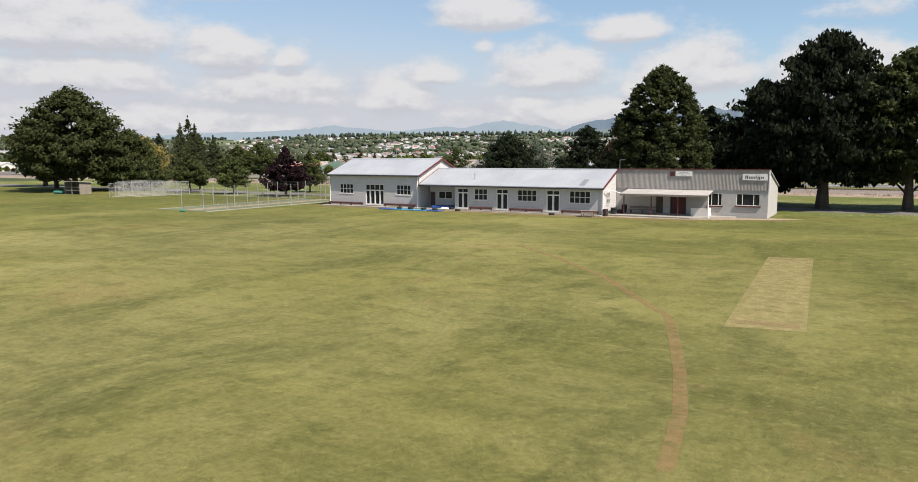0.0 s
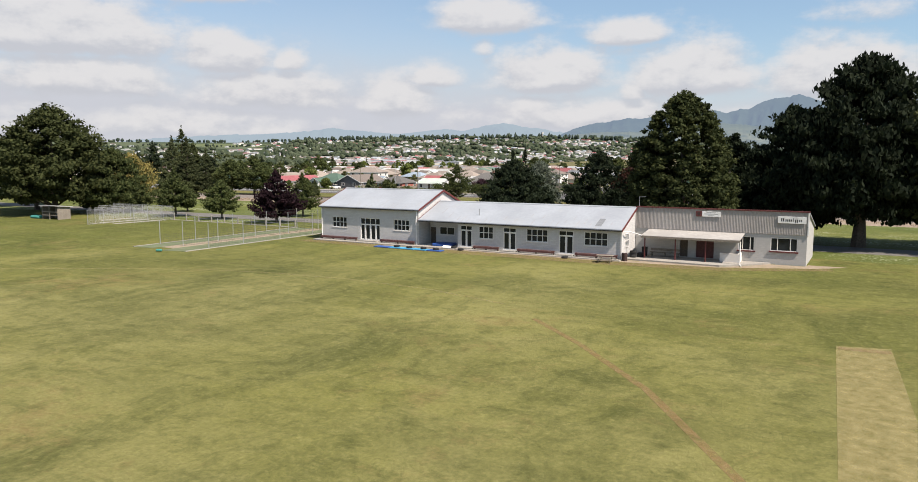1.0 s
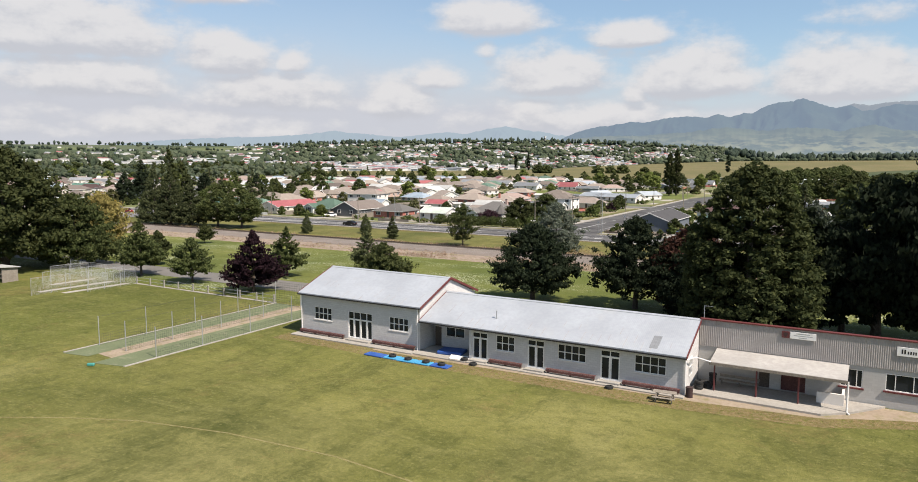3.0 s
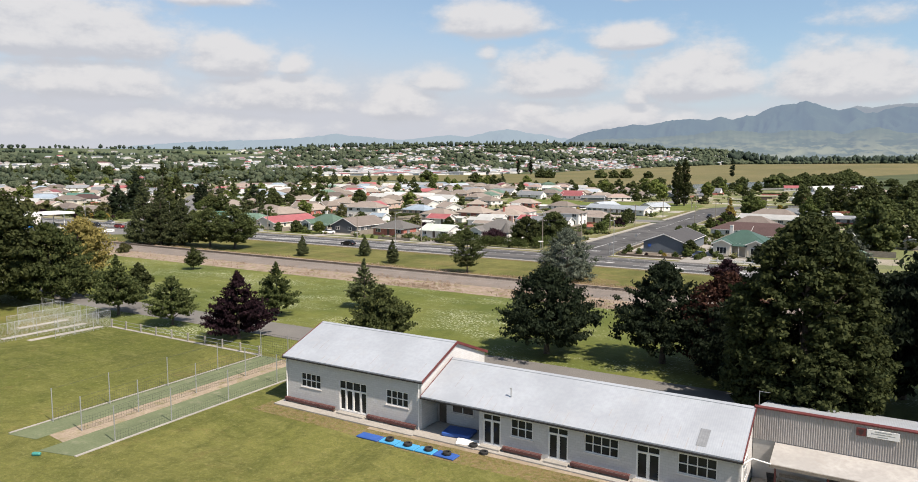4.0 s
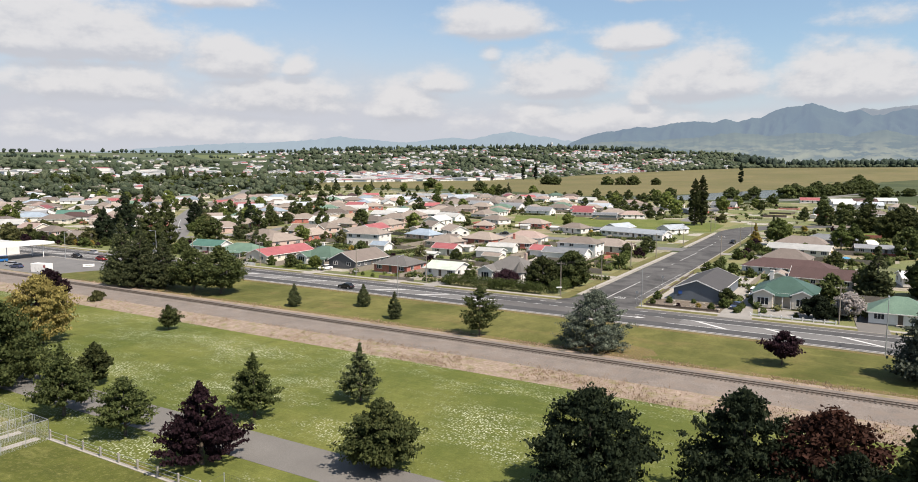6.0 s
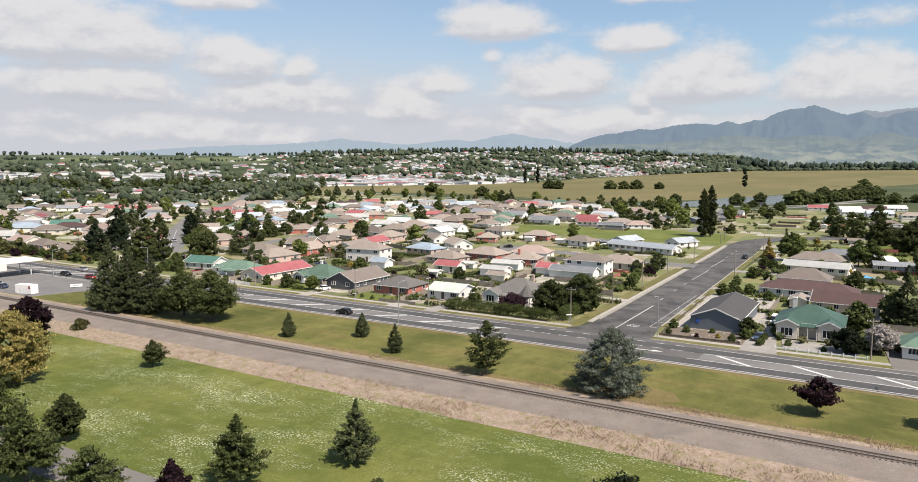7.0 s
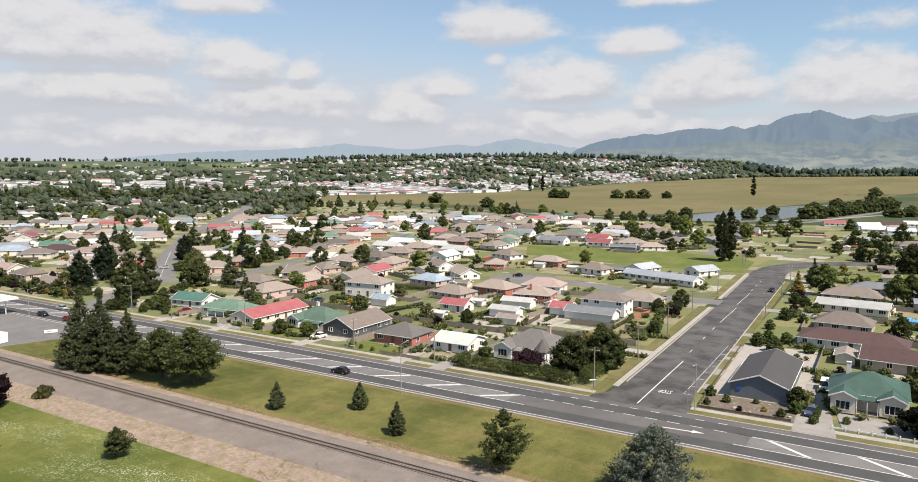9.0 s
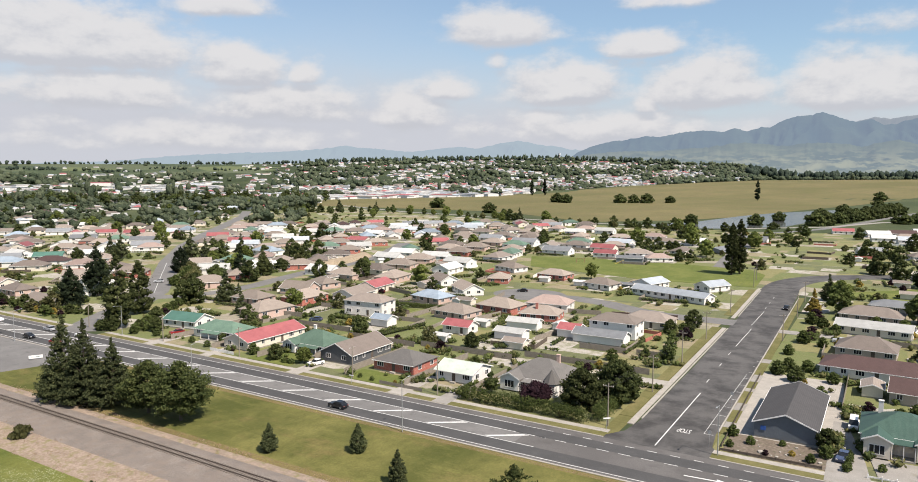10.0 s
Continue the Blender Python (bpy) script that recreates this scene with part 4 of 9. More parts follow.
# cul-de-sac and the second street
cds = [(-95, 319), (-112, 318.5)] + curve_pts((-114, 318.5), (-128, 320), (-142, 330), 8) + [(-158, 334), (-172, 333)]
setting(ribbon("cul_de_sac", cds, 9.5, 0.03, M["chip"], 0.09), "pale chip-sealed cul-de-sac", "road")
bm = bmesh.new()
prism(bm, [(-176 + 15 * math.cos(a), 333 + 13 * math.sin(a)) for a in np.linspace(0, 2 * math.pi, 28)[:-1]], "z", -0.06, 0.034)
setting(link_mesh("turning_circle", bm, M["chip"]), "pale turning circle at the end of the street", "road")
second = [(-266, 199.6), (-275, 210), (-285, 224), (-296, 241.5), (-309, 257), (-345, 287.5), (-391, 325), (-456, 385), (-519, 453), (-582, 525), (-671, 626), (-751, 703)]
setting(ribbon("second_street", second, 11, 0.024, M["chip"], 0.09), "pale street running up through the suburb", "road")
branch = [(-300, 249), (-291, 259), (-286.6, 273), (-287.7, 289.5), (-293, 312), (-298, 336), (-298, 357), (-307, 399), (-321, 434), (-342, 477)]
setting(ribbon("second_street_branch", branch, 8.5, 0.028, M["chip"], 0.09), "pale branch street between hedges", "road")
setting(ribbon("street_centre_line", [(-309, 257), (-350, 290), (-387, 320)], 0.18, 0.030, M["marking"], 0.004), "white centre line of the branch junction", "road marking")
bm = bmesh.new()
prism(bm, [(-312, 346), (-305, 352), (-301, 366), (-309, 400), (-314, 404), (-318, 372)], "z", -0.1, 0.05)
setting(link_mesh("bank_foot", bm, M["dirt"]), "bare soil at the foot of a cut bank", "soil")
bm = bmesh.new()
foot = [(-309, 342), (-304.5, 352), (-303.5, 372), (-311.5, 402)]
rows = [[bm.verts.new((x - d, y + 0.15 * d, h)) for d, h in ((0, 0.0), (2.2, 1.6 + 0.4 * math.sin(i * 2.0)), (6, 2.4), (13, 0.0))] for i, (x, y) in enumerate(foot)]
for p, q in zip(rows, rows[1:]):
    for i in range(3):
        bm.faces.new((p[i], p[i + 1], q[i + 1], q[i]))
setting(link_mesh("cut_bank", bm, M["dirt"]), "bare brown cut bank below the houses", "bank")
setting(ribbon("far_road", [(-1000, 1010), (-566, 792), (-309, 730), (-240, 722), (-160, 734), (-100, 790), (-60, 880), (60, 1000)], 7, 0.09, M["gravel"], 0.1), "pale gravel road along the river flats", "road")
setting(ribbon("bridge_road", [(-124, 425), (-131, 500), (-136, 600), (-160, 652), (-158, 676), (-128, 705), (-104, 760), (-86, 826), (-26, 1082)], 8, 0.05, M["chip"], 0.1), "pale road curving beyond the houses", "road")
setting(slab("forecourt", [(-420, 160), (-240, 160), (-236, 172), (-226, 184.4), (-420, 184.4)], 0.014, M["chip"]), "pale sealed forecourt beside the highway", "forecourt")

# railway: shoulder of dry grass, ballast, sleepers and rails
bm = bmesh.new()
prism(bm, [(139.0, -0.05), (141.5, 0.12), (148.6, 0.28), (149.6, 0.38), (158.5, 0.22), (160.0, -0.05)], "x", -330, 70)
setting(link_mesh("railway_bank", bm, M["drygrass"]), "low railway bank with dry brown grass", "bank")
bm = bmesh.new()
prism(bm, [(145.4, 0.15), (147.4, 0.33), (150.6, 0.52), (151.4, 0.66), (155.4, 0.66), (156.6, 0.42), (157.6, 0.2)], "x", -330, 70)
setting(link_mesh("ballast", bm, M["ballast"]), "grey stone ballast of the railway", "ballast")
for y in (152.9, 153.97):
    bm = bmesh.new()
    prism(bm, [(y - 0.07, 0.74), (y - 0.02, 0.77), (y - 0.035, 0.86), (y + 0.035, 0.86), (y + 0.02, 0.77), (y + 0.07, 0.74)], "x", -330, 70)
    setting(link_mesh("rail", bm, M["steel"]), "rusty steel rail on wooden sleepers", "rail")
bm = bmesh.new()
for i in range(640):
    x = -330 + i * 0.625
    box(bm, x, x + 0.22, 152.4, 154.5, 0.6, 0.742)
tagged(link_mesh("sleepers", bm, M["sleeper"]), "weathered grey railway sleepers in ballast", "sleepers", kind="stuff")

# drive behind the pavilion
setting(ribbon("drive", [(-230, 100.5), (-150, 101), (-118, 101.4), (-88, 101.8), (-60, 102.0), (20, 102.5), (70, 103)], 6.4, 0.02, M["drive"]), "worn grey sealed drive behind the pavilion", "drive")

# ---- the pavilion: three joined wings of painted block ----


def glazed(parent, name, x0, x1, y, z0, z1, cols, rows, bar=0.06, door=False, mullions=None, sill=True):
    """A white frame with panes in an opening that faces -y."""
    xs = mullions or [x0 + (x1 - x0) * i / cols for i in range(cols + 1)]
    xs = [x0, *xs[1:-1], x1]
    zs = [z0, z0 + 2.05, z1] if door else [z0 + (z1 - z0) * i / rows for i in range(rows + 1)]
    bm = bmesh.new()
    lattice_plate(bm, xs, zs, bar, y - 0.03, y + 0.10)
    w = part(name, bm, M["white"], parent, "white painted frame")
    for a, b in zip(xs, xs[1:]):
        for c, e in zip(zs, zs[1:]):
            if door and e < z1 - 0.01:
                bm = bmesh.new()
                lattice_plate(bm, [a + 0.02, b - 0.02], [c + 0.02, e - 0.02], 0.10, y - 0.01, y + 0.08)
                part("door_leaf", bm, M["white"], w)
            part("pane", boxes((a + 0.02, b - 0.02, y + 0.05, y + 0.058, c + 0.02, e - 0.02)), M["glass"], w)
    if sill:
        part("sill", boxes((x0 - 0.08, x1 + 0.08, y - 0.10, y - 0.032, z0 - 0.10, z0 - 0.02)), M["plaster"], w)
    return w


def gable_roof(parent, x0, x1, ye, yr, yb, ze, zr, material, trim, thick=0.10):
    bm = bmesh.new()
    prism(bm, [(ye, ze), (yr, zr), (yb, ze), (yb, ze - thick), (yr, zr - thick), (ye, ze - thick)], "x", x0, x1)
    roof = part("roof", bm, material, parent, "pale galvanised iron sheets")
    bm = bmesh.new()
    for s in (-1, 1):
        prism(bm, [(yr, zr + 0.05), (yr + s * 0.25, zr + 0.05 - 0.1), (yr + s * 0.25, zr - 0.13), (yr, zr - 0.02)], "x", x0 - 0.02, x1 + 0.02)
    part("ridge_cap", bm, M["zinc"], roof)
    for x in (x0 - 0.06, x1 + 0.005):
        bm = bmesh.new()
        prism(bm, [(ye - 0.02, ze + 0.02), (yr, zr + 0.06), (yb + 0.02, ze + 0.02), (yb + 0.02, ze - 0.24), (yr, zr - 0.20), (ye - 0.02, ze - 0.24)], "x", x, x + 0.055)
        part("barge_board", bm, trim, roof, "maroon painted barge board")
    rg = random.Random(int(x0))
    k = (zr - ze) / (yr - ye)
    x = x0 + 0.8
    while x < x1 - 0.5:
        y0 = ye + rg.choice((0.05, 0.05, 0.9, 1.8))
        y1 = y0 + rg.uniform(0.5, 1.6)
        bm = bmesh.new()
        prism(bm, [(y0, ze + k * (y0 - ye) - 0.01), (y1, ze + k * (y1 - ye) - 0.01), (y1, ze + k * (y1 - ye) + 0.012), (y0, ze + k * (y0 - ye) + 0.012)], "x", x, x + 0.03)
        part("sheet_lap", bm, M["cladding"], roof, "lifted dusty edge of a roof sheet")
        x += rg.choice((0.76, 0.76, 1.52))
    part("gutter", boxes((x0, x1, ye - 0.14, ye + 0.03, ze - 0.21, ze - 0.104)), M["rubber"], roof, "dark gutter")
    return roof


def build_pavilion():
    p = root("pavilion", pose(0, 0, 0), "long grey block sports pavilion with galvanised roofs on the field's edge", "building")
    # gabled hall
    front, back = 80.55, 91.9
    win = [(-67.45, -65.0, 1.78, 3.15), (-57.35, -54.95, 1.78, 3.15)]
    door = (-62.72, -59.53, 0.30, 3.15)
    bm = bmesh.new()
    wall_x(bm, -69.35, -53.55, front, front + 0.22, 0, 4.42, [*win, door])
    wall_x(bm, -69.35, -53.55, back - 0.22, back, 0, 4.42)
    for x in (-69.35, -53.77):
        prism(bm, [(front + 0.22, 0), (front + 0.22, 4.42), (86.22, 6.58), (back - 0.22, 4.42), (back - 0.22, 0)], "x", x, x + 0.22)
    part("wall", bm, M["block"], p, "grey painted concrete block")
    for w in win:
        glazed(p, "window", w[0], w[1], front + 0.06, w[2], w[3], 4, 2)
    x0, x1 = door[:2]
    glazed(p, "door", x0, x1, front + 0.06, door[2], door[3], 4, 1, door=True, mullions=[x0 + 0.03, x0 + 0.75, x0 + 1.6, x0 + 2.45, x1 - 0.03], sill=False)
    part("floor", boxes((-69.1, -53.8, front + 0.22, back - 0.25, 0.1, 0.28)), M["concrete"], p)
    gable_roof(p, -69.6, -53.35, 80.3, 86.22, 92.1, 4.55, 6.76, M["zinc"], M["maroon"])
    for x in (-53.75, -69.2):
        bm = bmesh.new()
        tube(bm, (x, 80.42, 4.3), (x, 80.42, 0.1), 0.055)
        part("downpipe", bm, M["white"], p, "white downpipe")
    # long wing with an open recess at its hall end
    f2, b2 = 80.35, 90.6
    doors = [(-47.37, -45.75, 0.30, 2.87), (-41.6, -39.95, 0.30, 2.87), (-34.68, -32.95, 0.30, 2.87)]
    wins = [(-44.85, -42.92, 1.42, 2.87, 3), (-38.64, -36.0, 1.45, 2.87, 4), (-31.7, -29.05, 1.40, 2.87, 4)]
    bm = bmesh.new()
    wall_x(bm, -47.75, -27.55, f2, f2 + 0.2, 0, 3.2, [*doors, *[w[:4] for w in wins]])
    wall_x(bm, -53.3, -27.55, b2 - 0.2, b2, 0, 3.2)
    rec = (-51.9, -49.7, 1.3, 2.3)
    rdoor = (-53.25, -52.45, 0.2, 2.2)
    wall_x(bm, -53.3, -47.75, 82.9, 83.1, 0, 3.9, [rec, rdoor])
    box(bm, -47.75, -47.55, f2 + 0.2, 82.9, 0, 3.3)
    endwin = (81.6, 82.9, 1.25, 2.75)
    wall_y = [(f2 + 0.2, endwin[0], 0, 3.2), (endwin[1], b2 - 0.2, 0, 3.2), (endwin[0], endwin[1], 0, endwin[2]), (endwin[0], endwin[1], endwin[3], 3.2)]
    for y0, y1, z0, z1 in wall_y:
        box(bm, -27.75, -27.55, y0, y1, z0, z1)
    prism(bm, [(f2 + 0.2, 3.2), (85.4, 5.22), (b2 - 0.2, 3.2)], "x", -27.75, -27.55)
    part("wall", bm, M["block"], p, "grey painted concrete block")
    for d in doors:
        glazed(p, "door", d[0], d[1], f2 + 0.05, d[2], d[3], 2, 1, door=True, sill=False)
    for w in wins:
        glazed(p, "window", w[0], w[1], f2 + 0.05, w[2], w[3], w[4], 2)
    glazed(p, "window", rec[0], rec[1], 82.92, rec[2], rec[3], 2, 1)
    part("door", soft(boxes((rdoor[0] + 0.02, rdoor[1] - 0.02, 82.95, 83.0, rdoor[2], rdoor[3] - 0.02)), 0.01), M["darkwood"], p, "dark painted plank door")
    bm = bmesh.new()
    lattice_plate(bm, [81.6, 82.02, 82.45, 82.9], [1.25, 2.0, 2.75], 0.06, 0.0, 0.08)
    for v in bm.verts:
        v.co = Vector((-27.48 - v.co.y, v.co.x, v.co.z))
    g = part("window", bm, M["white"], p, "white painted frame")
    part("pane", boxes((-27.58, -27.562, 81.62, 82.88, 1.27, 2.73)), M["glass"], g)
    part("floor", boxes((-53.3, -27.8, f2 + 0.2, b2 - 0.25, 0.05, 0.2)), M["concrete"], p)
    roof = gable_roof(p, -53.3, -27.4, 80.05, 85.4, 90.8, 3.32, 5.42, M["zinc"], M["maroon"])
    slope = (5.42 - 3.32) / (85.4 - 80.05)
    bm = bmesh.new()
    prism(bm, [(80.6, 3.32 + 0.55 * slope + 0.012), (82.3, 3.32 + 2.25 * slope + 0.012), (82.3, 3.32 + 2.25 * slope + 0.02), (80.6, 3.32 + 0.55 * slope + 0.02)], "x", -30.6, -29.9)
    part("skylight", bm, M["iron_grey"], roof, "grey translucent roof sheet")
    bm = bmesh.new()
    tube(bm, (-45.6, 81.9, 3.9), (-45.6, 81.9, 4.75), 0.05)
    tube(bm, (-45.6, 81.9, 4.75), (-45.6, 81.9, 4.82), 0.09)
    part("vent_pipe", bm, M["galv"], roof)
    bm = bmesh.new()
    tube(bm, (-27.47, 80.25, 3.2), (-27.47, 80.25, 0.1), 0.055)
    part("downpipe", bm, M["white"], p)
    # flat-fronted club rooms with ribbed cladding above block
    f3 = 85.4
    hs = [(-22.6, -21.75, 0.2, 2.2), (-20.9, -19.05, 0.2, 2.2), (-16.6, -15.05, 1.31, 2.75), (-13.5, -11.0, 1.40, 2.75)]
    bm = bmesh.new()
    wall_x(bm, -27.5, -10.15, f3, f3 + 0.22, 0, 3.12, hs)
    wall_x(bm, -27.5, -10.15, 94.0, 94.2, 0, 3.3)
    prism(bm, [(f3 + 0.22, 0), (f3 + 0.22, 5.3), (94.0, 3.3), (94.0, 0)], "x", -10.37, -10.15)
    part("wall", bm, M["brick_grey"], p, "bare grey concrete block")
    bm = bmesh.new()
    sec = []
    x = -27.5
    while x < -10.2:
        sec += [(x, f3 - 0.06), (x + 0.03, f3 - 0.078), (x + 0.075, f3 - 0.078), (x + 0.105, f3 - 0.06)]
        x += 0.15
    sec += [(-10.1, f3 - 0.06), (-10.1, f3 + 0.0), (-27.5, f3 + 0.0)]
    prism(bm, sec, "z", 3.12, 5.42)
    part("cladding", bm, M["cladding"], p, "brownish grey ribbed steel cladding")
    part("backing", boxes((-27.5, -10.15, f3 + 0.002, f3 + 0.20, 3.125, 5.38)), M["wood"], p)
    bm = bmesh.new()
    prism(bm, [(f3 + 0.21, 5.40), (94.4, 3.40), (94.4, 3.30), (f3 + 0.21, 5.28)], "x", -27.4, -10.0)
    part("roof", bm, M["zinc"], p)
    part("parapet_trim", boxes((-27.5, -10.0, f3 - 0.16, f3 + 0.30, 5.42, 5.52)), M["maroon"], p, "maroon painted trim")
    part("corner_trim", boxes((-10.145, -10.02, f3 - 0.12, f3 + 0.1, 3.1, 5.42)), M["white"], p)
    for h in hs[:2]:
        part("door", soft(boxes((h[0] + 0.02, h[1] - 0.02, f3 + 0.12, f3 + 0.17, h[2], h[3] - 0.02)), 0.01), M["benchwood"] if h is hs[1] else M["darkwood"], p, "dark painted door")
    for h in hs[2:]:
        w = glazed(p, "window", h[0], h[1], f3 + 0.05, h[2], h[3], 3, 1, mullions=[h[0] + 0.03, h[0] + 0.26 * (h[1] - h[0]), h[0] + 0.74 * (h[1] - h[0]), h[1] - 0.03], sill=False)
        part("sill", boxes((h[0] - 0.12, h[1] + 0.12, f3 - 0.12, f3 + 0.02, h[2] - 0.14, h[2] - 0.005)), M["maroon"], w, "maroon window sill")
    part("floor", boxes((-27.4, -10.4, f3 + 0.22, 93.9, 0.02, 0.18)), M["concrete"], p)
    # porch
    bm = bmesh.new()
    prism(bm, [(82.25, 2.62), (85.38, 3.06), (85.38, 2.98), (82.25, 2.54)], "x", -26.0, -16.0)
    pr = part("porch_roof", bm, M["porch"], p, "weathered grey sheet porch roof")
    part("fascia", boxes((-26.02, -15.98, 82.18, 82.24, 2.38, 2.60)), M["wood"], pr)
    for x in (-25.63, -22.39, -19.32):
        part("porch_post", soft(boxes((x - 0.06, x + 0.06, 82.4, 82.52, 0.18, 2.54))), M["maroon"], p, "maroon painted post")
    bm = bmesh.new()
    tube(bm, (-15.95, 82.3, 2.5), (-15.95, 82.3, 0.12), 0.07)
    tube(bm, (-15.95, 82.3, 0.14), (-15.75, 82.1, 0.05), 0.07)
    part("downpipe", bm, M["white"], p, "white plastic downpipe")
    bm = bmesh.new()
    tube(bm, (-27.45, 80.1, 3.05), (-27.0, 81.6, 3.0), 0.05)
    tube(bm, (-27.0, 81.6, 3.0), (-25.9, 82.2, 2.62), 0.05)
    part("downpipe", bm, M["white"], p, "white plastic downpipe")
    part("low_wall", boxes((-18.1, -16.2, 83.6, 83.78, 0.1, 1.05), (-16.38, -16.2, 83.78, 85.38, 0.1, 1.05)), M["plaster"], p, "pale low block wall at the porch end")
    bm = bmesh.new()
    tube(bm, (-27.25, 85.7, 4.8), (-27.25, 85.7, 6.6), 0.03, n=6)
    tube(bm, (-27.25, 85.7, 6.55), (-26.5, 85.55, 6.6), 0.02, n=6)
    part("aerial", bm, M["galv"], p)
    return p


pavilion = build_pavilion()
setting(link_mesh("pavilion_path", soft(boxes((-69.7, -53.6, 79.1, 80.5, -0.05, 0.13), (-53.6, -47.7, 79.3, 82.9, -0.05, 0.14), (-47.7, -27.4, 79.4, 80.33, -0.05, 0.13))), M["concrete"]), "worn concrete path along the pavilion", "path")
setting(slab("porch_slab", [(-27.4, 81.0), (-17.6, 80.8), (-15.7, 82.4), (-13.4, 85.3), (-27.4, 85.3)], 0.17, M["concrete"], 0.22), "concrete porch slab", "slab")
setting(slab("worn_ground", [(-58, 78.6), (-27, 79.2), (-17.5, 80.3), (-15, 81.6), (-9, 84.2), (-6.5, 86.5), (-10, 86.4), (-10.2, 85.3), (-14, 85.2), (-27, 82), (-58, 80)], 0.012, M["dirt"], 0.04), "bare trodden soil by the pavilion", "soil")
for x0, x1, y in ((-62.65, -59.6, 79.9), (-47.5, -45.6, 79.75), (-41.75, -39.8, 79.75), (-34.85, -32.8, 79.75)):
    tagged(link_mesh("doorstep", soft(boxes((x0, x1, y, y + 0.6, 0.12, 0.28))), M["concrete"]), "worn concrete doorstep at a pavilion door", "step", "pavilion doorsteps")


def bench(x0, x1, y):
    b = root("bench", pose((x0 + x1) / 2, y, 0.13), "long maroon plank bench against the pavilion wall", "bench", "pavilion benches")
    h = (x1 - x0) / 2
    part("seat", soft(boxes((-h, h, -0.16, 0.16, 0.38, 0.44))), M["benchwood"], b)
    part("front_board", soft(boxes((-h, h, -0.18, -0.145, 0.16, 0.375)), 0.01), M["benchwood"], b)
    n = max(2, int(2 * h / 2))
    for i in range(n + 1):
        x = -h + 0.15 + (2 * h - 0.3) * i / n
        part("leg", boxes((x - 0.05, x + 0.05, -0.13, 0.14, 0, 0.375)), M["darkwood"], b)


for x0, x1, y in ((-69.2, -63.0, 80.2), (-59.2, -53.9, 80.2), (-45.4, -42.0, 80.05), (-39.6, -35.0, 80.05), (-32.6, -27.8, 80.05)):
    bench(x0, x1, y)
b = root("porch_bench", pose(-24.0, 84.6, 0.17), "weathered wooden bench under the porch roof", "bench")
part("seat", soft(boxes((-1.6, 1.6, -0.2, 0.2, 0.40, 0.46))), M["wood"], b)
part("backrest", soft(boxes((-1.6, 1.6, 0.22, 0.26, 0.6, 0.85))), M["wood"], b)
for x in (-1.4, 0, 1.4):
    part("leg", boxes((x - 0.04, x + 0.04, -0.16, 0.26, 0, 0.4)), M["wood"], b)


def sign(name, x0, x1, z0, z1, label, logo=None):
    s = root(name, pose(0, 85.27, 0), label, "sign")
    part("board", soft(boxes((x0, x1, -0.03, 0.02, z0, z1)), 0.01), M["white"], s)
    return s


s = sign("club_sign", -20.35, -18.45, 4.66, 5.22, "white sign with small illegible lettering on ribbed cladding")
bm = bmesh.new()
for i, (a, b) in enumerate(((-19.9, -18.9), (-20.1, -18.7), (-19.7, -19.1))):
    box(bm, a, b, -0.036, -0.03, 5.08 - 0.16 * i, 5.13 - 0.16 * i)
part("lettering_bar", bm, M["galv"], s)
s = root("crest_sign", pose(0, 85.27, 0), "small dark red square crest sign", "sign")
part("board", soft(boxes((-20.98, -20.4, -0.03, 0.02, 4.66, 5.22)), 0.01), M["maroon"], s)
bm = bmesh.new()
prism(bm, [(-20.86, 5.05), (-20.69, 5.14), (-20.52, 5.05), (-20.6, 4.8), (-20.69, 4.73), (-20.78, 4.8)], "y", -0.037, -0.031)
part("crest_shape", bm, M["tile_claret"], s)
s = sign("sponsor_sign", -12.9, -10.3, 4.28, 4.98, "white sponsor sign with dark bold lettering on ribbed cladding")
bm = bmesh.new()
for i, (a, w, lo, hi) in enumerate(((-12.6, 0.28, 4.47, 4.82), (-12.2, 0.26, 4.47, 4.70), (-11.86, 0.24, 4.47, 4.70), (-11.52, 0.10, 4.47, 4.82), (-11.32, 0.26, 4.38, 4.70), (-10.95, 0.26, 4.47, 4.70))):
    box(bm, a, a + w * 0.36, -0.036, -0.03, lo, hi)
    box(bm, a + w * 0.62, a + w, -0.036, -0.03, lo, hi if i == 0 else hi)
part("lettering_bar", bm, M["rubber"], s)

# loose things by the pavilion
for i, (x0, x1, key) in enumerate(((-57.6, -55.4, "blue"), (-55.3, -53.7, "cyan"), (-53.6, -51.7, "cyan"), (-51.6, -50.0, "cyan"), (-49.9, -48.0, "blue"))):
    t = root("gym_mat", pose((x0 + x1) / 2, 77.15 + 0.05 * math.sin(i * 2.1), 0.0, 0, 0, 1.5 * math.sin(i)), "blue vinyl gym mat lying on the grass" if key == "blue" else "light blue vinyl gym mat lying on the grass", "mat", "gym mats")
    part("pad", soft(boxes((-(x1 - x0) / 2, (x1 - x0) / 2, -0.55, 0.5, 0.004, 0.14)), 0.04), M[key], t)


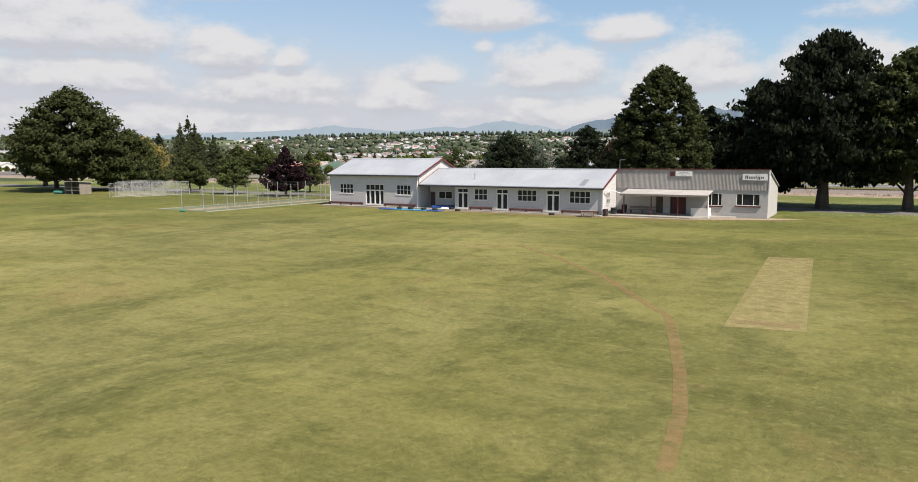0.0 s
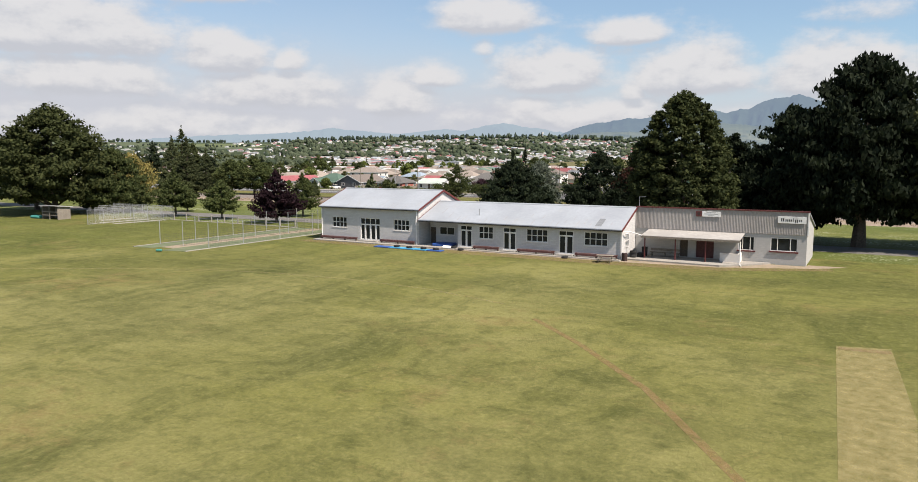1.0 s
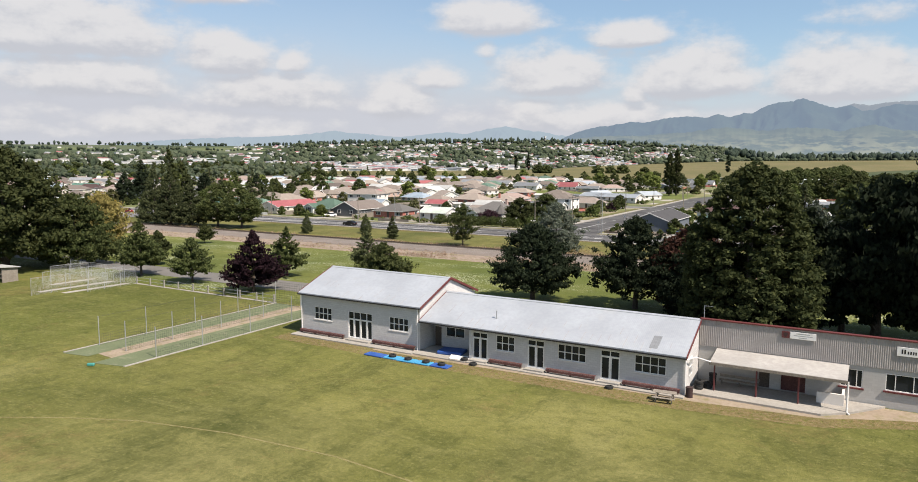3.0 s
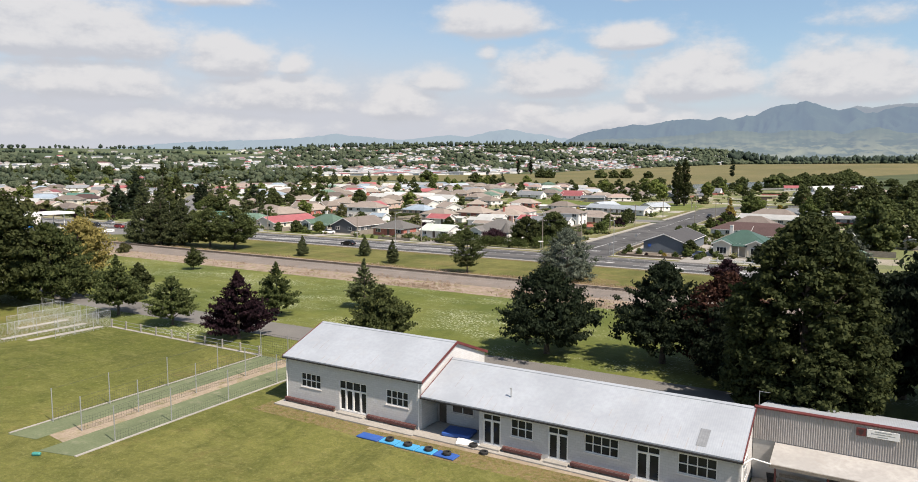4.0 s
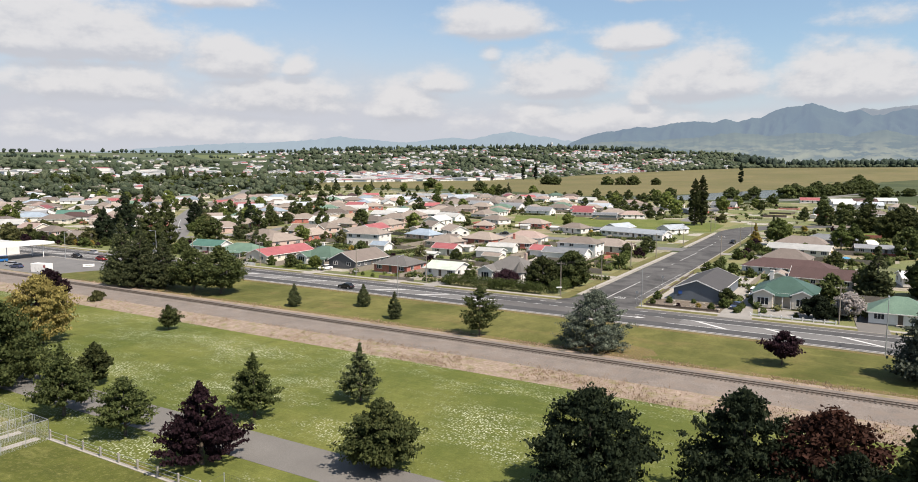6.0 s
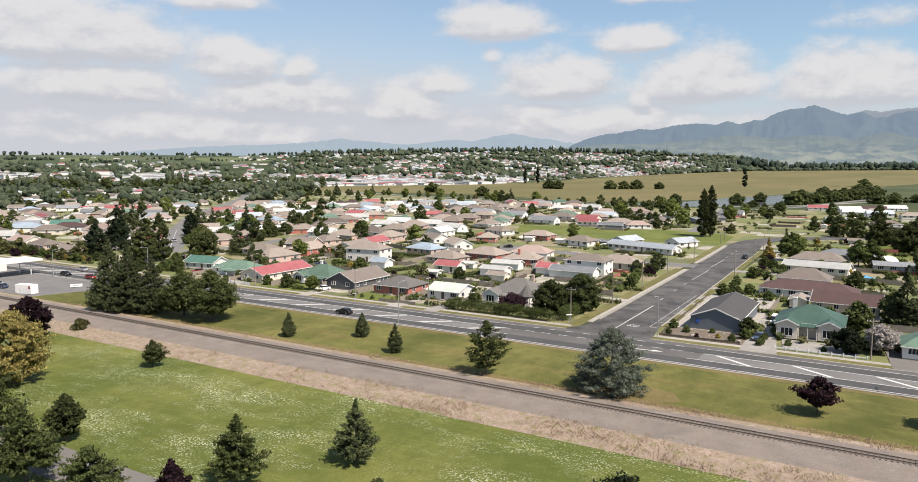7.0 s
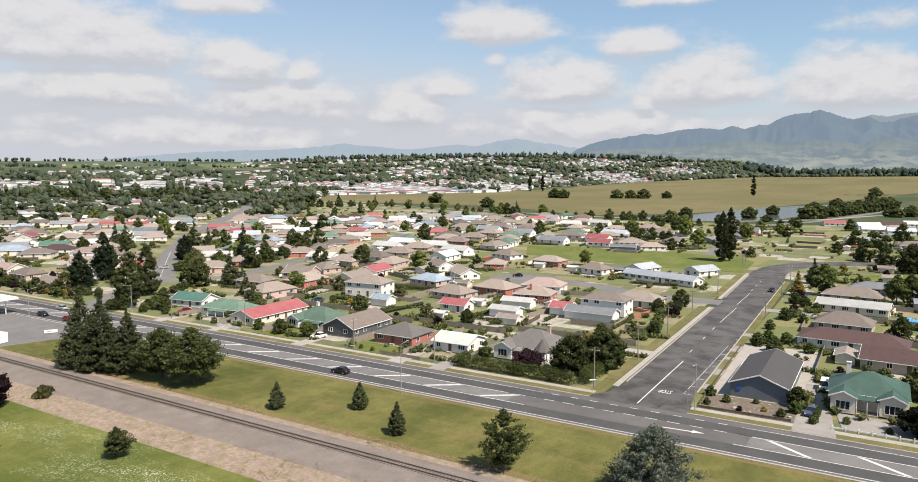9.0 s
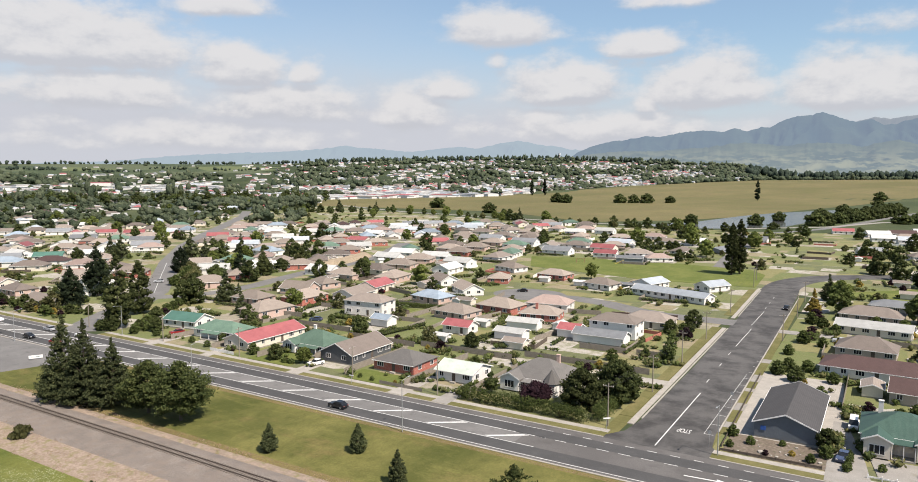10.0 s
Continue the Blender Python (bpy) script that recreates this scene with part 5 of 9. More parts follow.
def tyre_mesh(r=0.36, w=0.24):
    bm = bmesh.new()
    prof = [(r * 0.55, -w / 2), (r * 0.9, -w / 2), (r, -w * 0.32), (r, w * 0.32), (r * 0.9, w / 2), (r * 0.55, w / 2)]
    rings = [[bm.verts.new((q * math.cos(a), q * math.sin(a), z)) for q, z in prof] for a in np.linspace(0, 2 * math.pi, 19)[:-1]]
    for i in range(18):
        for j in range(6):
            bm.faces.new((rings[i][j], rings[(i + 1) % 18][j], rings[(i + 1) % 18][(j + 1) % 6], rings[i][(j + 1) % 6]))
    me = bpy.data.meshes.new("tyre")
    bmesh.ops.recalc_face_normals(bm, faces=bm.faces)
    bm.to_mesh(me)
    bm.free()
    me.materials.append(M["rubber"])
    return me


TYRE = tyre_mesh()
for x, y, z in ((-54.5, 77.2, 0.265), (-52.6, 77.1, 0.265), (-50.6, 77.15, 0.265), (-48.9, 77.2, 0.265), (-47.9, 79.7, 0.26), (-46.6, 79.1, 0.12), (-33.4, 79.0, 0.12), (-26.8, 82.3, 0.295), (-26.85, 82.35, 0.54), (-26.8, 82.3, 0.785), (-26.2, 82.9, 0.295), (-26.2, 82.95, 0.54)):
    tagged(share("tyre", TYRE, None, pose(x, y, z, 3 * math.sin(x), 2 * math.cos(x * 3), x * 40)), "old black car tyre lying flat", "tyre", "old tyres")
t = root("crash_mat", pose(-50.2, 81.3, 0.14, 0, 0, 8), "dark blue folded crash mat in the recess", "mat")
part("pad", soft(boxes((-1.3, 1.3, -0.9, 0.9, 0, 0.35)), 0.08), M["blue"], t)
t = root("white_board", pose(-48.6, 80.1, 0.16, 6, 4, 20), "white board lying against blue mats", "board")
part("panel", soft(boxes((-1.0, 1.0, -0.5, 0.5, 0, 0.06)), 0.02), M["white"], t)
t = root("drum", pose(-27.1, 80.2, 0.0), "rusty red metal drum by the corner", "drum")
bm = bmesh.new()
tube(bm, (0, 0, 0), (0, 0, 0.85), 0.28, n=16)
for z in (0.02, 0.3, 0.57, 0.83):
    tube(bm, (0, 0, z - 0.015), (0, 0, z + 0.015), 0.295, n=16)
part("shell", bm, M["tile_claret"], t)
t = root("wheelie_bin", pose(-26.0, 83.9, 0.17, 0, 0, 10), "black wheeled rubbish bin in the porch corner", "bin")
bm = bmesh.new()
prism(bm, [(-0.24, 0.06), (0.24, 0.06), (0.30, 0.95), (-0.30, 0.95)], "y", -0.27, 0.27)
part("body", soft(bm), M["rubber"], t)
part("lid", soft(boxes((-0.33, 0.33, -0.32, 0.3, 0.955, 1.02))), M["rubber"], t)
t = root("picnic_table", pose(-28.6, 78.3, 0.0, 0, 0, 6), "weathered grey wooden picnic table on the grass", "table")
for i in range(5):
    part("top_plank", soft(boxes((-0.9, 0.9, -0.37 + 0.15 * i, -0.235 + 0.15 * i, 0.71, 0.75)), 0.01), M["wood"], t)
for s in (-1, 1):
    for k in (0, 1):
        part("seat_plank", soft(boxes((-0.9, 0.9, s * 0.72 - 0.14 + 0.145 * k, s * 0.72 - 0.005 + 0.145 * k, 0.41, 0.45)), 0.01), M["wood"], t)
    bm = bmesh.new()
    prism(bm, [(-0.62, 0), (-0.52, 0), (-0.22, 0.71), (-0.32, 0.71)], "x", s * 0.62 - 0.03, s * 0.62 + 0.03)
    prism(bm, [(0.62, 0), (0.52, 0), (0.22, 0.71), (0.32, 0.71)], "x", s * 0.62 - 0.03, s * 0.62 + 0.03)
    box(bm, s * 0.55 - 0.03, s * 0.55 + 0.03, -0.85, 0.85, 0.32, 0.41)
    part("leg_frame", bm, M["wood"], t)

# cricket pitch and worn track on the field
setting(slab("cricket_pitch", [(-5.0, 29.8), (-2.0, 30.4), (-3.3, 53.2), (-6.05, 52.5)], 0.010, M["pitch"], 0.004), "worn straw-coloured cricket pitch on the field", "cricket pitch")

for x, y in ((-3.55, 31.0), (-4.6, 52.0)):
    setting(slab("worn_crease", [(x - 1.3, y - 0.35), (x + 1.3, y - 0.1), (x + 1.25, y + 0.6), (x - 1.3, y + 0.35)], 0.016, M["worn"], 0.003), "bare worn crease at the end of the pitch", "crease")
setting(ribbon("boundary_mark", [(-80, 43.5), (-72.6, 47.8), (-66, 51.6), (-60.7, 54.0), (-53.3, 55.7), (-44.1, 56.5), (-36, 55.9), (-28, 53.6)], 0.16, 0.009, M["pitch"], 0.003), "faint pale boundary line on the grass", "line")
setting(ribbon("trodden_edge", [(-70.5, 78.4), (-60, 78.2), (-52, 77.6), (-40, 77.9), (-28, 78.0), (-18, 79.4), (-8, 84.5)], 2.6, 0.007, M["worn"], 0.003), "bare trodden soil along the pavilion front", "soil")
setting(ribbon("worn_track", [(-3.6, 15), (-4.2, 19), (-5.1, 22.8), (-6.3, 27), (-7.4, 30.5), (-8.7, 32.4), (-13.3, 39.2), (-18.9, 45.4), (-24, 50.2)], 0.42, 0.008, M["track"], 0.004), "thin trodden line of bare soil across the field", "track")

# ---- trees ----


HEART_VERTS = ((1, 0, 0), (-1, 0, 0), (0, 1, 0), (0, -1, 0), (0, 0, 0.9), (0, 0, -0.9))
HEART_FACES = ((0, 2, 4), (2, 1, 4), (1, 3, 4), (3, 0, 4), (2, 0, 5), (1, 2, 5), (3, 1, 5), (0, 3, 5))


def leaf_cloud(name, centres, radii, count, size, material, seed, droop=0.0, hollow=0.4, spray=0.0, core=0.0):
    """Many small leaf sprays on and in a set of clumps, as one mesh of kite-shaped leaves; core: size of the dense heart of each clump."""
    rng = np.random.default_rng(abs(seed))
    c, r = np.array(centres, float), np.array(radii, float)
    w = r ** 2 / (r ** 2).sum()
    k = rng.choice(len(c), count, p=w)
    d = rng.normal(size=(count, 3))
    d /= np.linalg.norm(d, axis=1)[:, None]
    d[:, 2] = np.where(d[:, 2] < -0.3, -d[:, 2] * 0.6, d[:, 2])
    rad = r[k] * (hollow + (1.08 - hollow) * rng.random(count) ** 0.5)
    p = c[k] + d * rad[:, None] * np.array([1, 1, 0.82])
    if spray:  # leaves run out along the twigs, away from the trunk
        out = c[k] * np.array([1, 1, 0])
        out /= np.linalg.norm(out, axis=1)[:, None] + 0.3
        out[:, 2] = 0.35
        p += out * (r[k] * spray * (rng.random(count) ** 2 * 1.6 - 0.45))[:, None]
    nrm = 0.75 * d + rng.normal(scale=0.75, size=(count, 3)) + np.array([0, 0, 0.40])
    nrm /= np.linalg.norm(nrm, axis=1)[:, None]
    t = np.cross(nrm, rng.normal(size=(count, 3)))
    t[:, 2] -= droop
    t /= np.linalg.norm(t, axis=1)[:, None]
    b = np.cross(nrm, t)
    s = size * (0.6 + 0.8 * rng.random(count))[:, None]
    verts = np.empty((count, 4, 3))
    verts[:, 0], verts[:, 1] = p - t * s, p + b * s * 0.6 + nrm * s * 0.12
    verts[:, 2], verts[:, 3] = p + t * s, p - b * s * 0.6 + nrm * s * 0.12
    co, loops, sizes = verts.reshape(-1, 3), np.arange(count * 4, dtype=np.int32), np.full(count, 4, dtype=np.int32)
    if core:
        hearts = np.array(HEART_VERTS)[None] * (r * core)[:, None, None] * (1 + rng.normal(scale=0.16, size=(len(c), 6, 1))) + c[:, None]
        at_face = np.array(HEART_FACES)[None] + 6 * np.arange(len(c))[:, None, None] + count * 4
        co = np.concatenate((co, hearts.reshape(-1, 3)))
        loops = np.concatenate((loops, at_face.ravel().astype(np.int32)))
        sizes = np.concatenate((sizes, np.full(8 * len(c), 3, dtype=np.int32)))
    me = bpy.data.meshes.new(name)
    me.vertices.add(len(co))
    me.vertices.foreach_set("co", co.ravel())
    me.loops.add(len(loops))
    me.loops.foreach_set("vertex_index", loops)
    me.polygons.add(len(sizes))
    me.polygons.foreach_set("loop_start", np.concatenate(([0], np.cumsum(sizes)[:-1])).astype(np.int32))
    me.polygons.foreach_set("loop_total", sizes)
    me.update()
    me.validate()
    me.materials.append(material)
    return me


def tree(name, m, height, profile, leaf, label, seed, clumps=70, leaves=6000, size=0.28, clump=0.24, trunk=0.25, droop=0.0, lean=0.0, category="tree", group="", ragged=0.16, spray=0.5):
    """A tapered trunk with limbs, and a crown of leaf clumps inside a profile of (part of the height, radius)."""
    clumps = int(clumps * (1.6 if leaves > 6000 else 1.0))
    leaves = int(leaves * 0.86) if leaves > 6000 else leaves
    clump *= 1.0 if leaves > 6000 else 1.22
    rng = random.Random(seed)
    t = root(name, m, label, category, group)
    hs, rs = [0.97 * p[0] for p in profile], [0.92 * p[1] for p in profile]
    lo, hi = hs[0], hs[-1]
    rmax = max(rs)
    centres, radii = [], []
    while len(centres) < clumps:
        z = lo + (hi - lo) * rng.random()
        R = float(np.interp(z, hs, rs))
        if rng.random() > (R + 0.25 * rmax) / (1.25 * rmax):
            continue
        cr = max(0.20, clump * (0.30 * rmax + 0.70 * R)) * (0.65 + 0.5 * rng.random())
        a = rng.random() * 2 * math.pi
        q = max(R - 0.7 * cr, 0) * (0.5 + 0.5 * rng.random() ** 0.5) * (1 + ragged * (rng.random() * 2 - 1))
        centres.append((q * math.cos(a) + lean * z * height, q * math.sin(a), z * height))
        radii.append(cr)
    for j in range(5):  # the leader, up to the tip
        z = lo + (hi - lo) * (0.80 + 0.045 * j)
        centres.append((lean * z * height, 0.0, z * height))
        radii.append(max(0.16, 0.62 * float(np.interp(z, hs, rs))))
    bm = bmesh.new()
    n = 6
    pts = [Vector((lean * height * (hi - 0.12) * i / n + 0.05 * trunk * math.sin(i * 2 + seed), 0.2 * trunk * math.cos(i * 1.7 + seed), (hi - 0.12) * height * i / n)) for i in range(n + 1)]
    pts[0] = Vector((0, 0, -0.1))
    rings = []
    for i, c in enumerate(pts):
        q = trunk * (1.25 if i == 0 else 1 - 0.9 * i / n)
        rings.append([bm.verts.new(c + Vector((q * math.cos(0.9 * k), q * math.sin(0.9 * k), 0))) for k in range(7)])
    for a, b in zip(rings, rings[1:]):
        for k in range(7):
            bm.faces.new((a[k], a[(k + 1) % 7], b[(k + 1) % 7], b[k]))
    for cpt in rng.sample(centres[:-5], 9 if leaves > 6000 else 4):
        z = max(0.5 * lo * height + 0.2, cpt[2] - 0.16 * height)
        k = min(int(z / max(height * (hi - 0.12), 0.1) * n), n - 1)
        f = min(max(z / (height * (hi - 0.12)) * n - k, 0), 1)
        have = len(bm.verts)
        tube(bm, pts[k].lerp(pts[k + 1], f), cpt, trunk * 0.34 * (1 - 0.6 * k / n), trunk * 0.07, 5)
        bm.verts.ensure_lookup_table()
        bm.faces.new((bm.verts[have], bm.verts[have + 1], rings[k + 1][0]))  # grown into the trunk
    part("trunk", bm, M["bark"], t)
    me = leaf_cloud("crown", centres, radii, leaves, size * 1.16, leaf, seed, droop, spray=spray, core=0.84 if leaves < 7000 else 0.6)
    share("crown", me, t)
    return t


ROUND = [(0.06, 0.6), (0.22, 0.95), (0.45, 1.0), (0.65, 0.9), (0.82, 0.62), (0.97, 0.18)]
BROAD = [(0.16, 0.5), (0.3, 0.85), (0.5, 1.0), (0.72, 0.85), (0.88, 0.55), (0.98, 0.2)]
CONE = [(0.05, 0.95), (0.15, 1.0), (0.35, 0.78), (0.6, 0.46), (0.82, 0.2), (1.0, 0.03)]
OVAL = [(0.14, 0.55), (0.3, 0.95), (0.5, 1.0), (0.7, 0.72), (0.86, 0.4), (0.98, 0.1)]
COLUMN = [(0.04, 0.5), (0.15, 0.9), (0.45, 1.0), (0.75, 0.8), (0.92, 0.4), (1.0, 0.08)]
PYRAMID = [(0.12, 0.85), (0.28, 1.0), (0.5, 0.75), (0.72, 0.4), (0.9, 0.15), (1.0, 0.03)]


def prof(shape, r):
    return [(h, q * r) for h, q in shape]


def at(x, y, rot=0.0, s=1.0):
    return pose(x, y, 0, 0, 0, rot) @ Matrix.Scale(s, 4)


# large trees beside and behind the pavilion
tree("chestnut_tree", at(-25.3, 96.8), 19.6, [(0.05, 5.0), (0.18, 7.0), (0.36, 7.3), (0.56, 6.7), (0.76, 5.2), (0.9, 3.3), (0.98, 1.2)], M["leaf_chestnut"], "large dense round-headed broadleaf tree behind the pavilion", 11, 640, 68000, 0.17, 0.115, 0.5, ragged=0.05)
tree("beech_tree", at(-6.0, 106.5), 23.6, [(0.14, 6.4), (0.26, 9.0), (0.45, 9.8), (0.62, 9.0), (0.78, 6.6), (0.9, 4.2), (0.99, 1.5)], M["leaf_dark"], "huge dark spreading tree beside the pavilion", 12, 420, 44000, 0.29, 0.13, 0.75, droop=-1.6, ragged=0.26, spray=1.3)
tree("beech_tree", at(-14.2, 108.5), 18.4, [(0.12, 4.6), (0.3, 6.2), (0.55, 5.8), (0.78, 3.9), (0.98, 0.9)], M["leaf_dark"], "dark broadleaf tree crowded against a larger one", 13, 200, 24000, 0.26, 0.17, 0.5, droop=-1.4, ragged=0.28, spray=1.3)
tree("beech_tree", at(-21.0, 107.5), 14.6, [(0.10, 3.4), (0.3, 4.6), (0.55, 4.2), (0.8, 2.6), (0.98, 0.6)], M["leaf_dark"], "dark broadleaf tree crowded between larger trees", 28, 110, 12000, 0.26, 0.2, 0.36, droop=-0.6, ragged=0.25, spray=1.2)
tree("beech_tree", at(3.8, 107.5), 20.8, [(0.17, 5.4), (0.3, 7.8), (0.55, 8.2), (0.75, 6.8), (0.9, 4.2), (0.98, 1.6)], M["leaf_oak"], "tall broadleaf tree at the edge of the field", 14, 260, 30000, 0.26, 0.14, 0.6, ragged=0.26, spray=1.2)
tree("beech_tree", at(15.0, 110.0), 22.0, prof(BROAD, 8.5), M["leaf_dark"], "tall dark broadleaf tree at the edge of the field", 15, 100, 12000, 0.36, 0.18, 0.6)
tree("beech_tree", at(30.0, 106.0), 20.0, prof(BROAD, 8.5), M["leaf_dark"], "dark broadleaf tree at the field's far corner", 29, 70, 8000, 0.40, 0.22, 0.6)
tree("maple_tree", at(-54.5, 109.6), 10.9, [(0.16, 4.2), (0.3, 5.8), (0.5, 5.6), (0.72, 4.4), (0.9, 2.4), (0.98, 1.0)], M["leaf_dark"], "dark broadleaf tree by the drive", 16, 240, 24000, 0.155, 0.15, 0.34, droop=-0.8, ragged=0.42, spray=1.1)
tree("maple_tree", at(-41.2, 112.5), 12.4, [(0.16, 3.8), (0.32, 5.6), (0.55, 5.0), (0.78, 3.4), (0.97, 1.0)], M["leaf_dark"], "dark broadleaf tree by the drive", 17, 220, 21000, 0.155, 0.15, 0.34, droop=-0.8, ragged=0.44, spray=1.1)
tree("copper_tree", at(-34.4, 113.6), 11.3, prof(ROUND, 5.9), M["leaf_rust"], "rounded brownish red broadleaf tree", 18, 170, 16000, 0.19, 0.16, 0.3, ragged=0.2, spray=1.0)
tree("maple_tree", at(-32.4, 107.6), 10.0, [(0.10, 3.2), (0.3, 4.9), (0.55, 4.6), (0.8, 2.8), (0.98, 0.8)], M["leaf_dark"], "dark broadleaf tree beside the drive in deep shade", 30, 170, 15000, 0.17, 0.17, 0.3, droop=-0.8, ragged=0.40, spray=1.1)
tree("maple_tree", at(-17.5, 112), 13.0, prof(BROAD, 5.6), M["leaf_dark"], "dark broadleaf tree in deep shade", 19, 100, 11000, 0.26, 0.22, 0.35)
tree("maple_tree", at(-76.0, 104.8), 7.6, [(0.10, 3.0), (0.25, 4.1), (0.5, 3.6), (0.75, 2.2), (0.97, 0.5)], M["leaf_oak"], "low spreading dark green tree beside the drive", 20, 150, 15000, 0.17, 0.17, 0.26, droop=-0.5, ragged=0.34, spray=1.6)
# young trees along the drive
tree("lawn_conifer", at(-91.0, 120.2), 8.1, prof(PYRAMID, 2.5), M["leaf_conifer"], "slim pointed dark green young conifer on the lawn", 21, 110, 9000, 0.13, 0.18, 0.14, droop=0.3, ragged=0.46, spray=2.0)
tree("purple_beech", at(-92.6, 95.4), 9.2, [(0.12, 3.0), (0.26, 3.7), (0.45, 3.0), (0.66, 1.9), (0.84, 0.9), (1.0, 0.10)], M["leaf_copper"], "pointed purple-leaved tree beside the drive", 22, 170, 18000, 0.165, 0.135, 0.24, droop=-1.0, ragged=0.48, spray=2.6)
tree("hornbeam", at(-107.0, 96.2), 7.2, [(0.2, 1.9), (0.3, 3.0), (0.5, 2.9), (0.7, 2.1), (0.88, 1.1), (1.0, 0.2)], M["leaf_mid"], "young green broadleaf tree with a pointed crown", 23, 130, 12000, 0.14, 0.15, 0.18, group="young trees along the drive", droop=0.5, ragged=0.48, spray=2.4)
tree("hornbeam", at(-98.6, 108.4), 8.4, [(0.18, 2.0), (0.3, 3.1), (0.48, 2.5), (0.7, 1.3), (0.88, 0.6), (1.0, 0.1)], M["leaf_mid"], "young green pyramid-shaped tree beyond the drive", 24, 130, 12000, 0.14, 0.15, 0.18, group="young trees along the drive", droop=0.5, ragged=0.48, spray=2.4)
tree("hornbeam", at(-119.8, 96.3), 9.4, [(0.2, 2.4), (0.3, 3.9), (0.48, 3.1), (0.68, 1.7), (0.86, 0.7), (1.0, 0.1)], M["leaf_mid"], "green broadleaf tree with an uneven pointed crown", 25, 150, 13000, 0.155, 0.15, 0.2, group="young trees along the drive", droop=0.5, ragged=0.48, spray=2.4)
tree("hornbeam", at(-128.4, 105.9), 6.5, prof(OVAL, 2.2), M["leaf_oak"], "young green broadleaf tree beyond the drive", 26, 70, 7000, 0.20, 0.25, 0.18, group="young trees along the drive", ragged=0.30, spray=1.5)
tree("lawn_maple", at(-149.2, 133.8), 5.0, prof(OVAL, 1.9), M["leaf_oak"], "small dark round tree near the railway", 27, 40, 3500, 0.16, 0.3, 0.1, ragged=0.30, spray=1.5)
# left edge of the field
tree("oak_tree", at(-146.4, 88.5), 21.6, [(0.12, 8.4), (0.25, 11.6), (0.42, 12.2), (0.6, 10.4), (0.76, 8.2), (0.9, 5.0), (0.98, 2.0)], M["leaf_oak"], "large spreading oak at the field's edge", 31, 300, 34000, 0.28, 0.14, 0.6, ragged=0.24, spray=1.1)
tree("oak_tree", at(-161.0, 93.0), 15.5, prof(BROAD, 8.0), M["leaf_oak"], "broad oak at the field's edge", 32, 110, 13000, 0.30, 0.22, 0.5)
tree("broad_willow", at(-141.0, 98.0), 13.2, [(0.06, 5.8), (0.22, 7.6), (0.45, 7.4), (0.7, 5.6), (0.9, 2.8), (0.98, 1.0)], M["leaf_mid"], "broad soft-crowned green willow", 33, 220, 22000, 0.2, 0.15, 0.4, droop=0.8, ragged=0.30, spray=1.5)
tree("golden_willow", at(-160.2, 115.4), 12.6, prof(ROUND, 5.6), M["leaf_willow"], "yellow-leaved weeping willow by the drive", 34, 190, 18000, 0.2, 0.16, 0.4, droop=1.2, ragged=0.30, spray=1.5)
tree("copper_tree", at(-191.5, 134.5), 9.0, prof(ROUND, 4.6), M["leaf_copper"], "dark purple rounded tree near the railway", 35, 80, 8000, 0.22, 0.24, 0.25)
tree("oak_tree", at(-178.0, 100.0), 17.5, prof(BROAD, 8.6), M["leaf_mid"], "broad green tree at the field's edge", 36, 110, 12000, 0.32, 0.22, 0.5)
# verge between railway and highway
for i, (x, y, h) in enumerate(((-144.8, 163.4, 5.4), (-131.3, 171.4, 5.3), (-117.6, 164.5, 5.9))):
    tree("golden_cypress", at(x, y), h, [(0.02, 1.1), (0.1, 1.65), (0.3, 1.75), (0.55, 1.3), (0.8, 0.65), (1.0, 0.06)], M["leaf_conifer"], "small dense cone-shaped conifer on the mown verge", 41 + i, 120, 9000, 0.095, 0.24, 0.12, group="verge conifers", ragged=0.03)
tree("silver_birch", at(-95.2, 160.6), 10.0, [(0.14, 1.9), (0.3, 3.3), (0.5, 3.5), (0.7, 2.5), (0.88, 1.3), (1.0, 0.2)], M["leaf_mid"], "slender green tree with an open pointed crown", 44, 90, 9000, 0.13, 0.17, 0.16, droop=0.4, ragged=0.45, spray=1.9)
tree("blue_cedar", at(-73.4, 162.8), 10.6, [(0.03, 4.6), (0.14, 6.2), (0.36, 6.0), (0.6, 4.9), (0.8, 3.4), (0.97, 1.4)], M["leaf_cedar"], "broad silvery blue cedar on the verge", 45, 190, 30000, 0.12, 0.145, 0.35, droop=0.6, ragged=0.40, spray=1.25)
tree("plum_tree", at(-44.2, 168.3), 5.6, [(0.28, 1.6), (0.45, 2.7), (0.65, 2.6), (0.85, 1.5), (0.98, 0.4)], M["leaf_copper"], "small purple-leaved tree with a bare stem", 46, 45, 4200, 0.18, 0.28, 0.12, ragged=0.30, spray=1.5)
tree("blue_cedar", at(-24.5, 169.5), 12.5, [(0.03, 4.4), (0.15, 5.2), (0.4, 4.4), (0.7, 2.6), (0.97, 0.5)], M["leaf_cedar"], "grey-green cedar at the end of the verge", 47, 110, 11000, 0.22, 0.2, 0.35, droop=0.2, ragged=0.30, spray=1.5)
